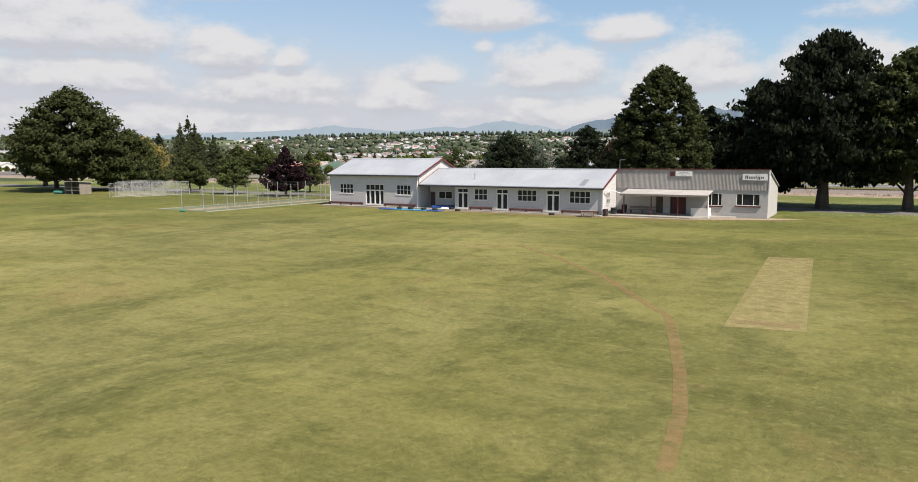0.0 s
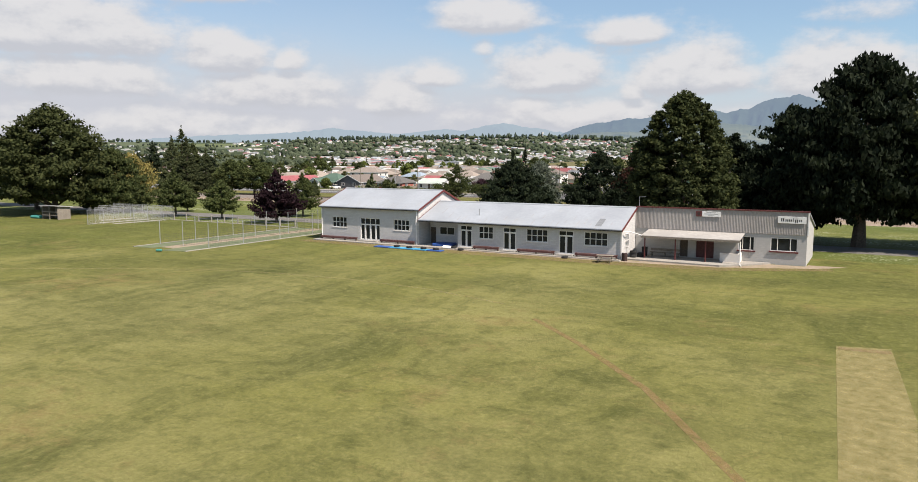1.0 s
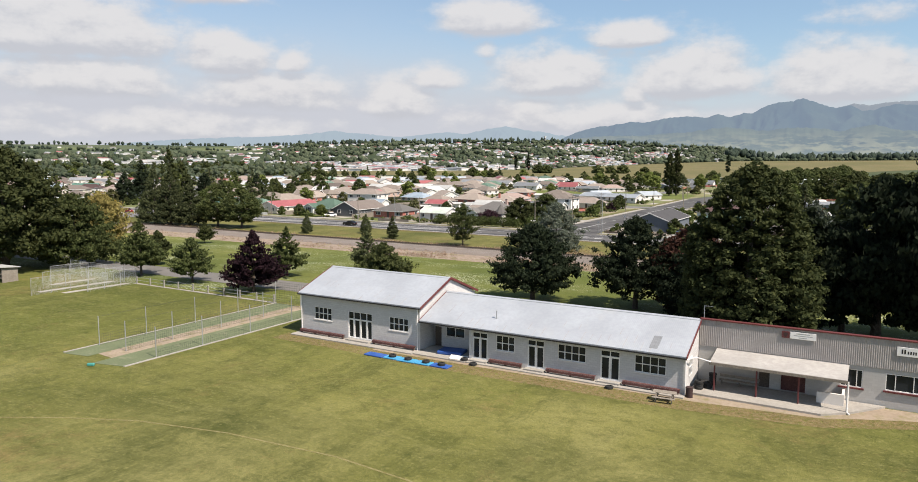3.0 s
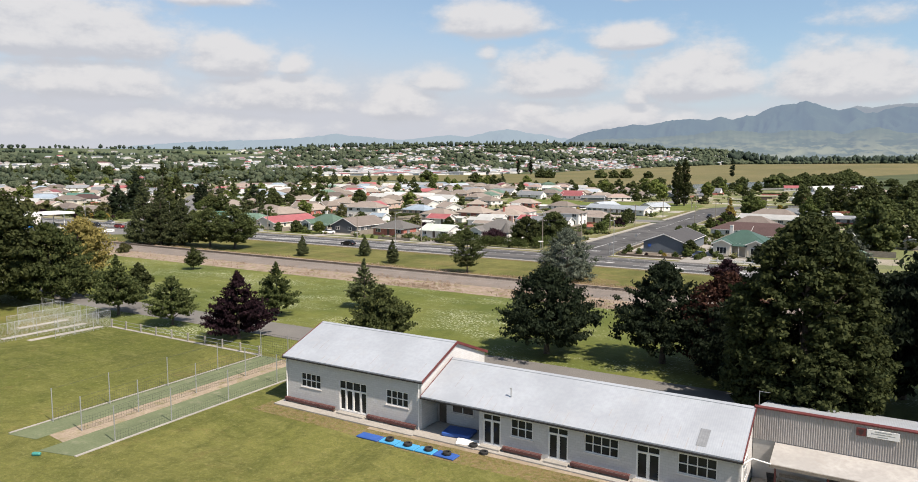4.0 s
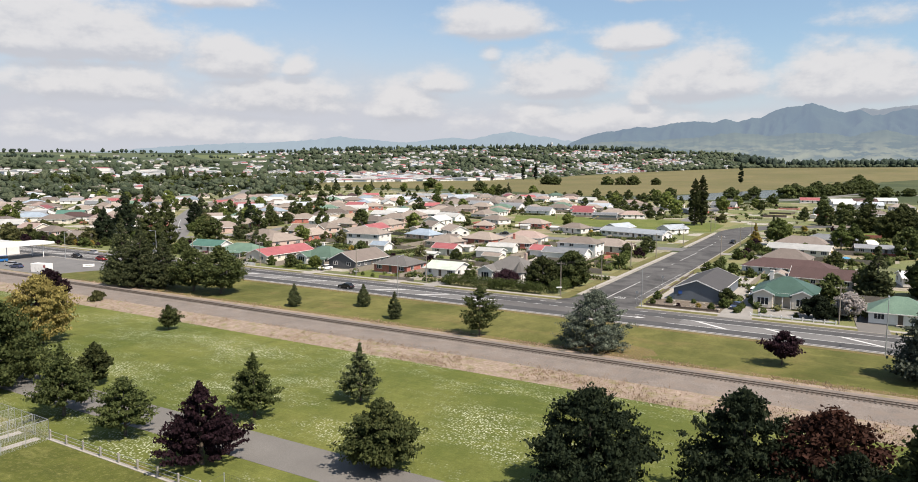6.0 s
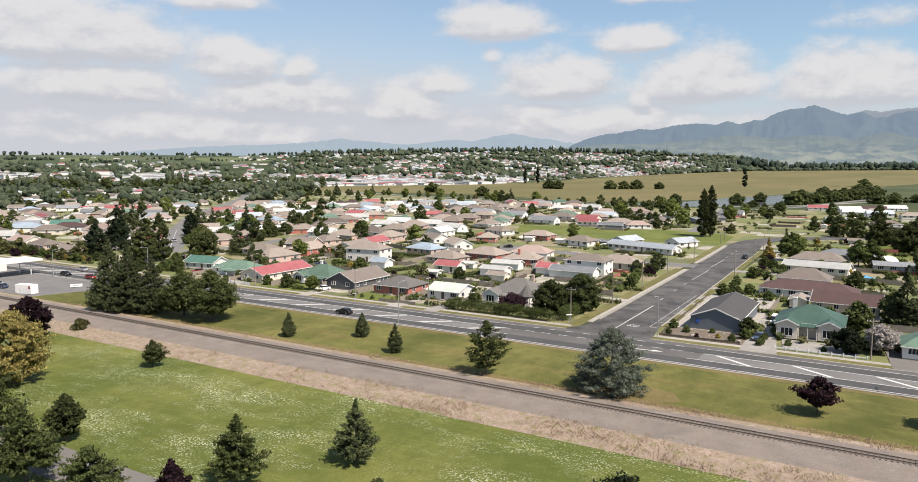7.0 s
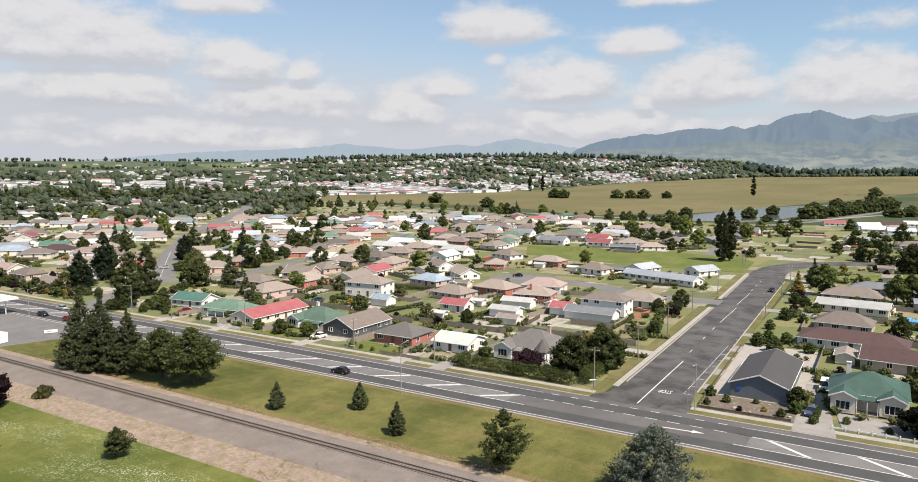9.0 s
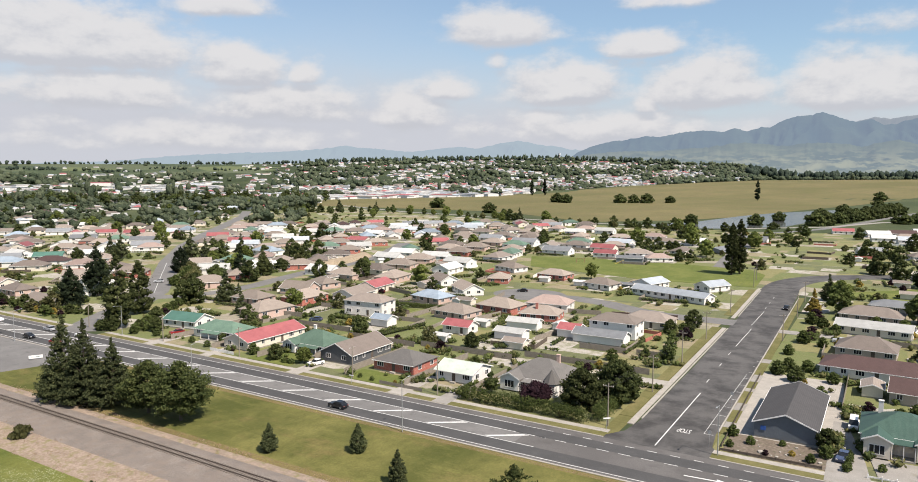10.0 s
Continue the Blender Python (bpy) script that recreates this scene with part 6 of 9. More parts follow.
for i, (x, y, h, r) in enumerate(((-203.4, 160.6, 19.4, 5.6), (-197.4, 161.6, 18.8, 5.2), (-191.6, 164.2, 15.0, 4.8))):
    tree("spruce_tree", at(x, y), h, prof(CONE, r), M["leaf_conifer"], "tall dark spruce in a clump on the verge", 51 + i, 260, 22000, 0.19, 0.15, 0.35, droop=0.7, group="verge spruces", ragged=0.26, spray=1.5)
for i, (x, y, h, r) in enumerate(((-181.0, 165.0, 11.4, 5.6), (-171.6, 165.5, 12.4, 6.2))):
    tree("verge_oak", at(x, y), h, prof(OVAL, r), M["leaf_mid"], "spreading green broadleaf tree on the verge", 55 + i, 200, 18000, 0.19, 0.16, 0.3, group="verge broadleaf trees", ragged=0.30, spray=1.5)
tree("flax_bush", at(-189.0, 144.0), 2.2, [(0.02, 1.2), (0.3, 1.9), (0.7, 1.5), (0.98, 0.6)], M["leaf_bush"], "scruffy flax bush on the railway bank", 58, 30, 1500, 0.34, 0.35, 0.08, droop=-1.5, category="bush")
# tall poplars by the side street
for i, (x, y, h) in enumerate(((-117.2, 433, 25.5), (-114.2, 437, 27.5))):
    tree("poplar", at(x, y), h, prof(COLUMN, 3.5), M["leaf_oak"], "tall narrow dark poplar", 61 + i, 150, 9000, 0.36, 0.27, 0.4, droop=-0.8, group="street poplars", ragged=0.05)
tree("street_conifer", at(-72.0, 380), 10.5, prof(CONE, 3.4), M["leaf_conifer"], "dark pointed conifer in a garden", 63, 70, 5000, 0.26, 0.3, 0.2)

# ---- houses ----
WINDOW_MESHES = {}


def window_meshes(w, h, cols):
    key = (w, h, cols)
    if key not in WINDOW_MESHES:
        bm = bmesh.new()
        panes = lattice_plate(bm, [-w / 2 + w * i / cols for i in range(cols + 1)], [0.0, h], 0.08, -0.07, 0.03, -0.02)
        for f in panes:
            f.material_index = 1
        me = bpy.data.meshes.new("window")
        bmesh.ops.recalc_face_normals(bm, faces=bm.faces)
        bm.to_mesh(me)
        bm.free()
        me.materials.append(M["white"])
        me.materials.append(M["glass"])
        WINDOW_MESHES[key] = me
    return WINDOW_MESHES[key]


def add_window(parent, x, y, z, rot, w=1.7, h=1.15, cols=2):
    share("window", window_meshes(w, h, cols), parent, pose(x, y, z, 0, 0, rot))


def roof_mesh(bm, w, d, z, rise, kind, over=0.34):
    """A hip or gable roof over a plan w by d, ridge along x, with a soffit."""
    W, D = w / 2 + over, d / 2 + over
    z0 = z - 0.12
    if kind == "gable":
        prism(bm, [(-D, z), (0, z + rise), (D, z), (D, z0), (0, z + rise - 0.16), (-D, z0)], "x", -W, W)
        return
    e = max(W - D * (0.95 if kind == "hip" else 0.55), 0.0)
    base = [bm.verts.new((x, y, z0)) for x, y in ((-W, -D), (W, -D), (W, D), (-W, D))]
    eave = [bm.verts.new((x, y, z)) for x, y in ((-W, -D), (W, -D), (W, D), (-W, D))]
    r = [bm.verts.new((-e, 0, z + rise)), bm.verts.new((e, 0, z + rise))]
    bm.faces.new(base[::-1])
    for i in range(4):
        bm.faces.new((base[i], base[(i + 1) % 4], eave[(i + 1) % 4], eave[i]))
    bm.faces.new((eave[0], eave[1], r[1], r[0]))
    bm.faces.new((eave[2], eave[3], r[0], r[1]))
    bm.faces.new((eave[1], eave[2], r[1]))
    bm.faces.new((eave[3], eave[0], r[0]))


COLOUR = {"tile_tan": "tan tiled", "tile_slate": "dark grey-brown", "tile_rose": "pinkish tiled", "tile_charcoal": "charcoal", "tile_brown": "brown tiled", "tile_claret": "dark maroon tiled", "tile_mushroom": "fawn tiled", "iron_red": "red iron",
          "iron_green": "green iron", "iron_teal": "teal green iron", "iron_dkgreen": "deep green iron", "iron_grey": "grey iron", "iron_blue": "blue-grey iron", "iron_white": "white iron", "iron_mint": "pale green iron", "iron_steelblue": "pale blue iron"}
WALLS = {"board_white": "white weatherboard", "board_cream": "cream weatherboard", "board_grey": "grey weatherboard", "board_darkgrey": "dark grey weatherboard", "board_bluegrey": "blue-grey weatherboard",
         "board_beige": "beige weatherboard", "brick_red": "red brick", "brick_pink": "pink brick", "brick_grey": "grey block", "plaster": "pale plaster"}


def house(x, y, w, d, rot=0, wall="board_white", roof="tile_tan", kind="hip", eave=2.6, rise=None, wings=(), porch=None, chimney=None, name="house", extra="", seed=0, windows=True, door=True, plain=False):
    """A house, ridge along its own x. wings: (x, depth beyond the front, width); porch: (x0, x1, depth) on the front."""
    rng = random.Random(seed + int(x * 7 + y * 3))
    rise = rise or 0.46 * (d / 2 + 0.34)
    label = f"{WALLS.get(wall, 'pale')} {name.replace('_', ' ')} with a {COLOUR.get(roof, 'grey')} roof" + (", " + extra if extra else "")
    h = root(name, pose(x, y, 0, 0, 0, rot), label, name.replace("_", " "))
    bm = bmesh.new()
    box(bm, -w / 2, w / 2, -d / 2, d / 2, -0.1 if plain else 0.35, eave)
    if kind == "gable":
        prism(bm, [(-d / 2, eave), (0, eave + rise - 0.25), (d / 2, eave)], "x", -w / 2, w / 2)
    for wx, wd, ww in wings:
        box(bm, wx - ww / 2, wx + ww / 2, -d / 2 - wd, -d / 2 + 0.01, 0.35, eave)
        prism(bm, [(wx - ww / 2, eave), (wx, eave + rise * ww / d * 0.92), (wx + ww / 2, eave)], "y", -d / 2 - wd, -d / 2 + 0.01)
    part("wall", bm, M[wall], h)
    if not plain:
        part("foundation", boxes((-w / 2 + 0.06, w / 2 - 0.06, -d / 2 + 0.06, d / 2 - 0.06, -0.1, 0.36)), M["concrete"], h)
    bm = bmesh.new()
    roof_mesh(bm, w, d, eave, rise, kind)
    for wx, wd, ww in wings:
        wr = rise * ww / d
        D = ww / 2 + 0.4
        prism(bm, [(wx - D, eave), (wx, eave + wr + 0.12), (wx + D, eave), (wx + D, eave - 0.12), (wx, eave + wr - 0.05), (wx - D, eave - 0.12)], "y", -d / 2 - wd - 0.35, -d / 2 + ww * 0.45)
    rf = part("roof", bm, M[roof], h)
    W, D = w / 2 + 0.34, d / 2 + 0.34
    for s in (-1,) if plain else (-1, 1):
        part("gutter", boxes((-W - 0.09, W + 0.09, s * (D + 0.045) - 0.045, s * (D + 0.045) + 0.045, eave - 0.16, eave - 0.02)), M["white"], rf)
        if kind == "gable":
            bm = bmesh.new()
            x = s * (W + 0.03)
            prism(bm, [(-D - 0.05, eave + 0.04), (0, eave + rise + 0.05), (D + 0.05, eave + 0.04), (D + 0.05, eave - 0.18), (0, eave + rise - 0.22), (-D - 0.05, eave - 0.18)], "x", x - 0.025, x + 0.025)
            part("barge_board", bm, M["white"], rf)
    for wx, wd, ww in wings:
        bm = bmesh.new()
        wr, q = rise * ww / d, ww / 2 + 0.42
        y = -d / 2 - wd - 0.37
        prism(bm, [(wx - q, eave + 0.03), (wx, eave + wr + 0.16), (wx + q, eave + 0.03), (wx + q, eave - 0.2), (wx, eave + wr - 0.1), (wx - q, eave - 0.2)], "y", y - 0.03, y + 0.015)
        part("barge_board", bm, M["white"], rf)
    if chimney:
        cx, cy, mt = chimney
        zc = eave + rise * 0.45
        part("chimney", soft(boxes((cx - 0.4, cx + 0.4, cy - 0.3, cy + 0.3, zc - 0.7, eave + rise + 0.7), (cx - 0.46, cx + 0.46, cy - 0.36, cy + 0.36, eave + rise + 0.7, eave + rise + 0.86)), 0.02), M[mt], h)
    if windows:
        for s, rr in ((-1, 0), (1, 180)):
            n = max(2, int(w / (4.6 if plain else 3.2)))
            for i in range(n):
                xx = -w / 2 + w * (i + 0.5) / n
                yy = s * d / 2
                if s < 0 and any(abs(xx - q[0]) < q[2] / 2 + 0.9 for q in wings):
                    continue
                if s < 0 and door and i == n // 2 and not wings:
                    dr = part("door", soft(boxes((xx - 0.45, xx + 0.45, yy - 0.06, yy + 0.02, 0.4, 2.4)), 0.01), M["darkwood"], h)
                    if not plain:
                        part("step", boxes((xx - 0.7, xx + 0.7, yy - 0.8, yy - 0.06, -0.05, 0.38)), M["concrete"], h)
                    continue
                wide = rng.random() < 0.6
                add_window(h, xx, yy, 1.15, rr, 1.9 if wide else 1.2, 1.2, 3 if wide else 2)
                if eave > 4.4:
                    add_window(h, xx, yy, 3.75, rr, 1.6, 1.1, 2)
        for s, rr in ((-1, -90), (1, 90)):
            n = max(1, int(d / (6.0 if plain else 3.6)))
            for i in range(n):
                add_window(h, s * w / 2, -d / 2 + d * (i + 0.5) / n, 1.15, rr, 1.5, 1.2, 2)
                if eave > 4.4:
                    add_window(h, s * w / 2, -d / 2 + d * (i + 0.5) / n, 3.75, rr, 1.4, 1.1, 2)
        for q in wings:
            add_window(h, q[0], -d / 2 - q[1], 0.95, 0, min(2.4, q[2] - 1), 1.7, 3)
    if porch:
        a, b, pd = porch
        bm = bmesh.new()
        prism(bm, [(-d / 2 - pd, eave - 0.45), (-d / 2 - 0.36, eave - 0.02), (-d / 2 - 0.36, eave - 0.12), (-d / 2 - pd, eave - 0.55)], "x", a, b)
        pr = part("porch_roof", bm, M[roof], h)
        for q in (a + 0.1, (a + b) / 2, b - 0.1):
            part("porch_post", boxes((q - 0.06, q + 0.06, -d / 2 - pd + 0.06, -d / 2 - pd + 0.18, 0, eave - 0.54)), M["white"], h)
        part("porch_floor", boxes((a, b, -d / 2 - pd, -d / 2 - 0.01, -0.05, 0.33)), M["concrete"], h)
    return h


# front row on the highway, west of the side street
house(-243.5, 223.0, 13, 8, 8, "board_white", "iron_teal", "gable", extra="low and plain")
house(-222.5, 219.5, 15.5, 9, 4, "board_white", "iron_green", "hip", porch=(-3, 4, 2.2))
house(-206.6, 221.0, 22, 9.5, 90, "board_cream", "iron_red", "gable", rise=2.0, extra="long and low")
house(-187.5, 222.5, 13, 10.5, 0, "board_white", "iron_green", "hip", rise=3.0, wings=[(-4.0, 2.2, 4.4)], porch=(-1.2, 5.5, 2.0), chimney=(-2, 1.0, "plaster"), name="villa", extra="gabled front")
house(-173.5, 222.0, 16.5, 10.5, 90, "board_darkgrey", "tile_brown", "gable", rise=2.7, porch=None, chimney=None, name="bungalow")
house(-155.5, 219.5, 12, 10.5, 0, "brick_red", "tile_slate", "hip", rise=2.3)
house(-138.6, 219.5, 10, 9, 0, "board_white", "iron_mint", "gable", rise=1.7, name="cottage")
corner_villa = house(-120.0, 224.5, 14, 12, 0, "board_white", "tile_slate", "hip", eave=3.0, rise=3.4, wings=[(-4.6, 2.4, 4.6)], porch=(-2, 5.5, 2.2), chimney=(3, 1.5, "brick_pink"), name="villa", extra="behind a hedge")
bm = bmesh.new()
tube(bm, (4.9, -6.4, 0.0), (4.9, -6.4, 3.1), 1.75, 1.75, 8)
turret = part("turret", bm, M["board_white"], corner_villa, "white eight-sided corner turret")
bm = bmesh.new()
tube(bm, (4.9, -6.4, 3.05), (4.9, -6.4, 5.9), 2.15, 0.06, 8)
part("turret_roof", bm, M["tile_slate"], turret)
for k in range(3):
    q = math.radians(-90 + 45 * (k - 1))
    share("window", window_meshes(0.9, 1.6, 1), turret, pose(4.9 + 1.64 * math.cos(q), -6.4 + 1.64 * math.sin(q), 1.0, 0, 0, math.degrees(q) + 90))
# second row and cul-de-sac
house(-206.0, 268.5, 15, 9, 6, "plaster", "tile_mushroom", "hip", eave=5.2, extra="two storeys high")
house(-190.5, 256.0, 6.5, 5.0, 0, "board_white", "iron_blue", "gable", name="garage", windows=False)
house(-177.0, 279.5, 13, 9.5, -8, "brick_pink", "tile_tan", "hip")
house(-164.5, 260.5, 9, 6, 0, "plaster", "iron_red", "gable", name="garage", rise=1.6)
house(-200.0, 299.0, 14, 9, -10, "brick_pink", "iron_blue", "hip")
house(-151.5, 291.5, 13, 9.5, 10, "brick_red", "tile_tan", "hip", chimney=(-1, -2.2, "brick_red"))
house(-122.0, 281.0, 14, 8.5, 0, "board_white", "tile_mushroom", "hip", eave=5.0, rise=2.0, extra="two storeys high")
house(-123.0, 270.5, 15, 6, 0, "board_white", "iron_grey", "gable", rise=1.5, name="garage", windows=False)
house(-117.5, 299.5, 15, 9.5, 0, "board_cream", "tile_mushroom", "hip")
house(-133.5, 273.5, 6.5, 6, 0, "board_white", "iron_red", "gable", name="shed", windows=False)
house(-147.0, 261.0, 9, 5, 0, "board_white", "iron_white", "gable", rise=1.0, name="shed", windows=False)
house(-150.0, 275.5, 10, 5, 5, "board_white", "iron_white", "gable", rise=1.1, name="shed", windows=False)
house(-124.5, 353.0, 32, 7.5, -18, "board_white", "iron_steelblue", "gable", rise=1.7, name="flats", extra="one long row")
house(-139.0, 375.0, 13, 9, 70, "board_white", "iron_steelblue", "gable", rise=1.9)
house(-115.0, 380.0, 12, 8, 60, "board_white", "iron_steelblue", "gable", rise=1.9)
house(-156.0, 362.0, 13, 9, -15, "plaster", "tile_tan", "hip")
house(-184.0, 377.0, 14, 9, -6, "brick_red", "tile_tan", "hip", extra="facing the turning circle")
house(-201.0, 354.0, 11, 9, -70, "brick_red", "tile_tan", "hip")
house(-213.0, 389.0, 14, 9, -20, "board_white", "tile_tan", "hip")
house(-198.5, 322.0, 15, 8.5, -40, "board_white", "tile_tan", "gable", rise=2.4)
house(-219.0, 336.0, 12, 8.5, -30, "board_white", "tile_mushroom", "gable", rise=2.4)
house(-257.0, 287.0, 13, 9, 10, "brick_pink", "tile_tan", "gable", rise=2.6)
house(-257.0, 262.5, 13, 9.5, 4, "brick_pink", "tile_tan", "hip")
house(-258.5, 303.0, 12, 9, -16, "brick_pink", "tile_tan", "hip")
# east of the side street
hall = house(-67.9, 227.2, 23.6, 10.5, 90, "board_bluegrey", "tile_charcoal", "gable", eave=3.0, rise=2.2, name="hall", extra="end-on to the highway", windows=False, door=False)
house(-49.6, 224.0, 12.9, 12, 0, "board_cream", "iron_dkgreen", "hip", eave=3.4, rise=3.0, wings=[(-3.9, 3.0, 4.0), (3.9, 2.0, 4.0)], porch=(-1.8, 1.8, 2.2), chimney=(-3.6, 2.6, "plaster"), name="villa", extra="gabled")
house(-54.0, 271.0, 24, 10, -4, "board_white", "tile_claret", "hip", rise=2.2, extra="long and low")
house(-44.0, 254.5, 15, 9, -4, "board_beige", "tile_claret", "gable", rise=2.3)
house(-57.0, 293.5, 14, 10, -4, "board_beige", "tile_brown", "hip", rise=2.8)
house(-56.0, 323.0, 20, 8.5, -6, "board_cream", "iron_white", "gable", rise=1.6, extra="long and pale")
house(-57.0, 345.0, 18, 10, -6, "board_beige", "tile_mushroom", "hip")
house(-48.0, 366.0, 20, 9, -6, "board_grey", "iron_grey", "hip", rise=1.8)
house(-27.5, 214.0, 11, 9, 0, "board_white", "iron_green", "hip", rise=2.8)
house(-20.0, 268.0, 14, 9, 10, "board_white", "iron_white", "gable", rise=1.4, name="shed")
house(-32.0, 340.0, 15, 8, 4, "brick_grey", "iron_grey", "gable", rise=1.0, name="shed")
# west of the second street
house(-319.0, 219.0, 16, 8.5, 0, "board_cream", "tile_mushroom", "gable", rise=1.9, porch=(-2, 3, 2))
house(-326.0, 243.0, 11, 8.5, 75, "board_white", "iron_white", "gable", eave=4.6, rise=2.0, extra="tall")
house(-352.0, 226.0, 13, 9, 0, "brick_pink", "tile_brown", "hip")
house(-376.0, 230.0, 13, 9, 5, "board_cream", "tile_rose", "gable", rise=2.2)

# beyond the poplars, by the road to the river
for i, (x, y, w, d, rot, wall, roof, kind) in enumerate((
        (-205, 518, 14, 9, 20, "brick_pink", "tile_tan", "hip"), (-177, 480, 15, 9, 10, "board_white", "tile_mushroom", "hip"), (-182, 560, 14, 9, -10, "plaster", "tile_tan", "hip"),
        (-161, 464, 14, 9, 30, "board_white", "tile_rose", "hip"), (-165, 570, 13, 9, 0, "board_white", "iron_white", "gable"), (-219, 573, 15, 9, 15, "brick_red", "tile_tan", "hip"),
        (-159, 506, 13, 9, 80, "board_cream", "tile_brown", "hip"), (-193, 470, 13, 8, 5, "board_white", "iron_red", "gable"), (-61, 698, 16, 10, 20, "board_white", "iron_white", "gable"),
        (-44, 679, 14, 9, 20, "plaster", "tile_tan", "hip"), (-85, 714, 15, 9, 10, "board_white", "iron_red", "gable"))):
    house(x, y, w, d, rot, wall, roof, kind, extra="near the river")
for x, y, w, d, rot, wall, roof, kind in ((-45, 712, 18, 10, 15, "board_white", "tile_claret", "gable"), (-30, 735, 16, 10, 15, "board_white", "iron_white", "gable"), (-62, 560, 15, 9, 20, "board_white", "iron_grey", "gable"), (-36, 545, 15, 9, 20, "plaster", "tile_brown", "hip"), (-20, 640, 15, 9, 10, "board_white", "tile_mushroom", "hip")):
    house(x, y, w, d, rot, wall, roof, kind, extra="past the bend")
house(-141, 528, 18, 10, 75, "board_grey", "iron_grey", "gable", rise=1.4, name="shed", windows=False)
house(-174, 455, 14, 8, 12, "board_grey", "iron_grey", "gable", rise=1.2, name="shed", windows=False)

# houses that fill the suburb behind, along its streets: a few types, repeated
TYPES = []
for i, (wall, roof, kind, w, d, e) in enumerate((("brick_pink", "tile_tan", "hip", 15, 10.5, 2.7), ("board_white", "tile_mushroom", "hip", 15.5, 10, 2.7), ("board_white", "iron_white", "gable", 15, 9, 2.7), ("brick_red", "tile_tan", "hip", 14.5, 10.5, 2.7),
                                                 ("board_cream", "iron_red", "gable", 15, 9, 2.7), ("board_white", "iron_steelblue", "gable", 17, 9.5, 2.7), ("board_cream", "tile_brown", "hip", 16, 10, 2.7), ("board_white", "iron_green", "hip", 15, 10, 2.8), ("plaster", "tile_mushroom", "gable", 15, 9.5, 2.7))):
    TYPES.append((wall, roof, kind, w, d, e))
TYPES += [("board_white", "iron_blue", "hip", 17, 10.5, 2.8), ("board_white", "iron_grey", "gable", 17, 9.5, 2.7), ("board_white", "tile_claret", "hip", 16, 10, 2.7), ("board_cream", "iron_teal", "gable", 15, 9, 2.7), ("plaster", "tile_rose", "hip", 15, 10, 2.8)]
PROTO = {}
TAKEN = [(o.location.x, o.location.y) for o in scene.objects if o.parent is None and o.get("category") in ("house", "villa", "bungalow", "cottage", "flats", "hall", "garage", "shed")]


def on_street(x, y, spare=0.0):
    """Whether a place lies on or beside one of the streets or the turning circle."""
    for pts, half in ((side, 16), (cds, 12), (second, 14), (branch, 11)):
        for (ax, ay), (bx, by) in zip(pts, pts[1:]):
            a, b, p = Vector((ax, ay)), Vector((bx, by)), Vector((x, y))
            t = min(max((p - a).dot(b - a) / (b - a).length_squared, 0), 1)
            if (a + (b - a) * t - p).length < half - spare:
                return True
    return (Vector((x, y)) - Vector((-176, 333))).length < 24


def suburban(x, y, k, rot):
    if k not in PROTO:
        wall, roof, kind, w, d, e = TYPES[k]
        PROTO[k] = house(x, y, w, d, rot, wall, roof, kind, e, plain=True)
        PROTO[k]["group"] = "suburban houses"
    else:
        copy_thing(PROTO[k], pose(x, y, 0, 0, 0, rot))
    TAKEN.append((x, y))


# west of the second street
for x, y, k, rot in ((-422, 267, 6, 40), (-404, 283, 13, 45), (-443, 316, 2, 40), (-454, 294, 12, 45), (-482, 292, 2, 0), (-614, 389, 10, 45), (-672, 436, 2, 45), (-554, 414, 4, 45), (-495, 381, 10, 45), (-542, 433, 5, 40),
                     (-592, 484, 7, 45), (-654, 505, 5, -45), (-603, 510, 6, 45), (-794, 448, 0, 45), (-913, 537, 11, 45), (-960, 599, 7, 45), (-775, 545, 2, 45)):
    suburban(x, y, k, rot)
# between the second street and the branch, and on the terrace above the cut bank
for x, y, k, rot in ((-370, 377, 9, -5), (-352, 338, 7, 10), (-464, 474, 2, 5), (-597, 629, 2, 60), (-367, 459, 4, 0), (-391, 507, 2, 0), (-404, 555, 2, 0), (-411, 618, 10, 40), (-270, 408, 2, 10), (-266, 369, 0, 10), (-271, 393, 0, 15),
                     (-267, 328, 0, 0), (-266, 348, 6, 0)):
    suburban(x, y, k, rot)
# rows of tiled houses towards the river
for x, y, k, rot in ((-270, 434, 3, 5), (-276, 463, 0, 10), (-280, 494, 0, 0), (-324, 530, 0, 5), (-328, 563, 6, 5), (-366, 614, 5, 40), (-296, 582, 0, 0), (-309, 656, 10, 10), (-265, 601, 2, 10), (-248, 622, 2, 0), (-206, 535, 5, -10),
                     (-199, 590, 13, 0), (-223, 470, 10, 0), (-204, 497, 4, -5), (-133, 601, 10, 0), (-57, 660, 2, 10), (-40, 652, 5, 10)):
    suburban(x, y, k, rot)

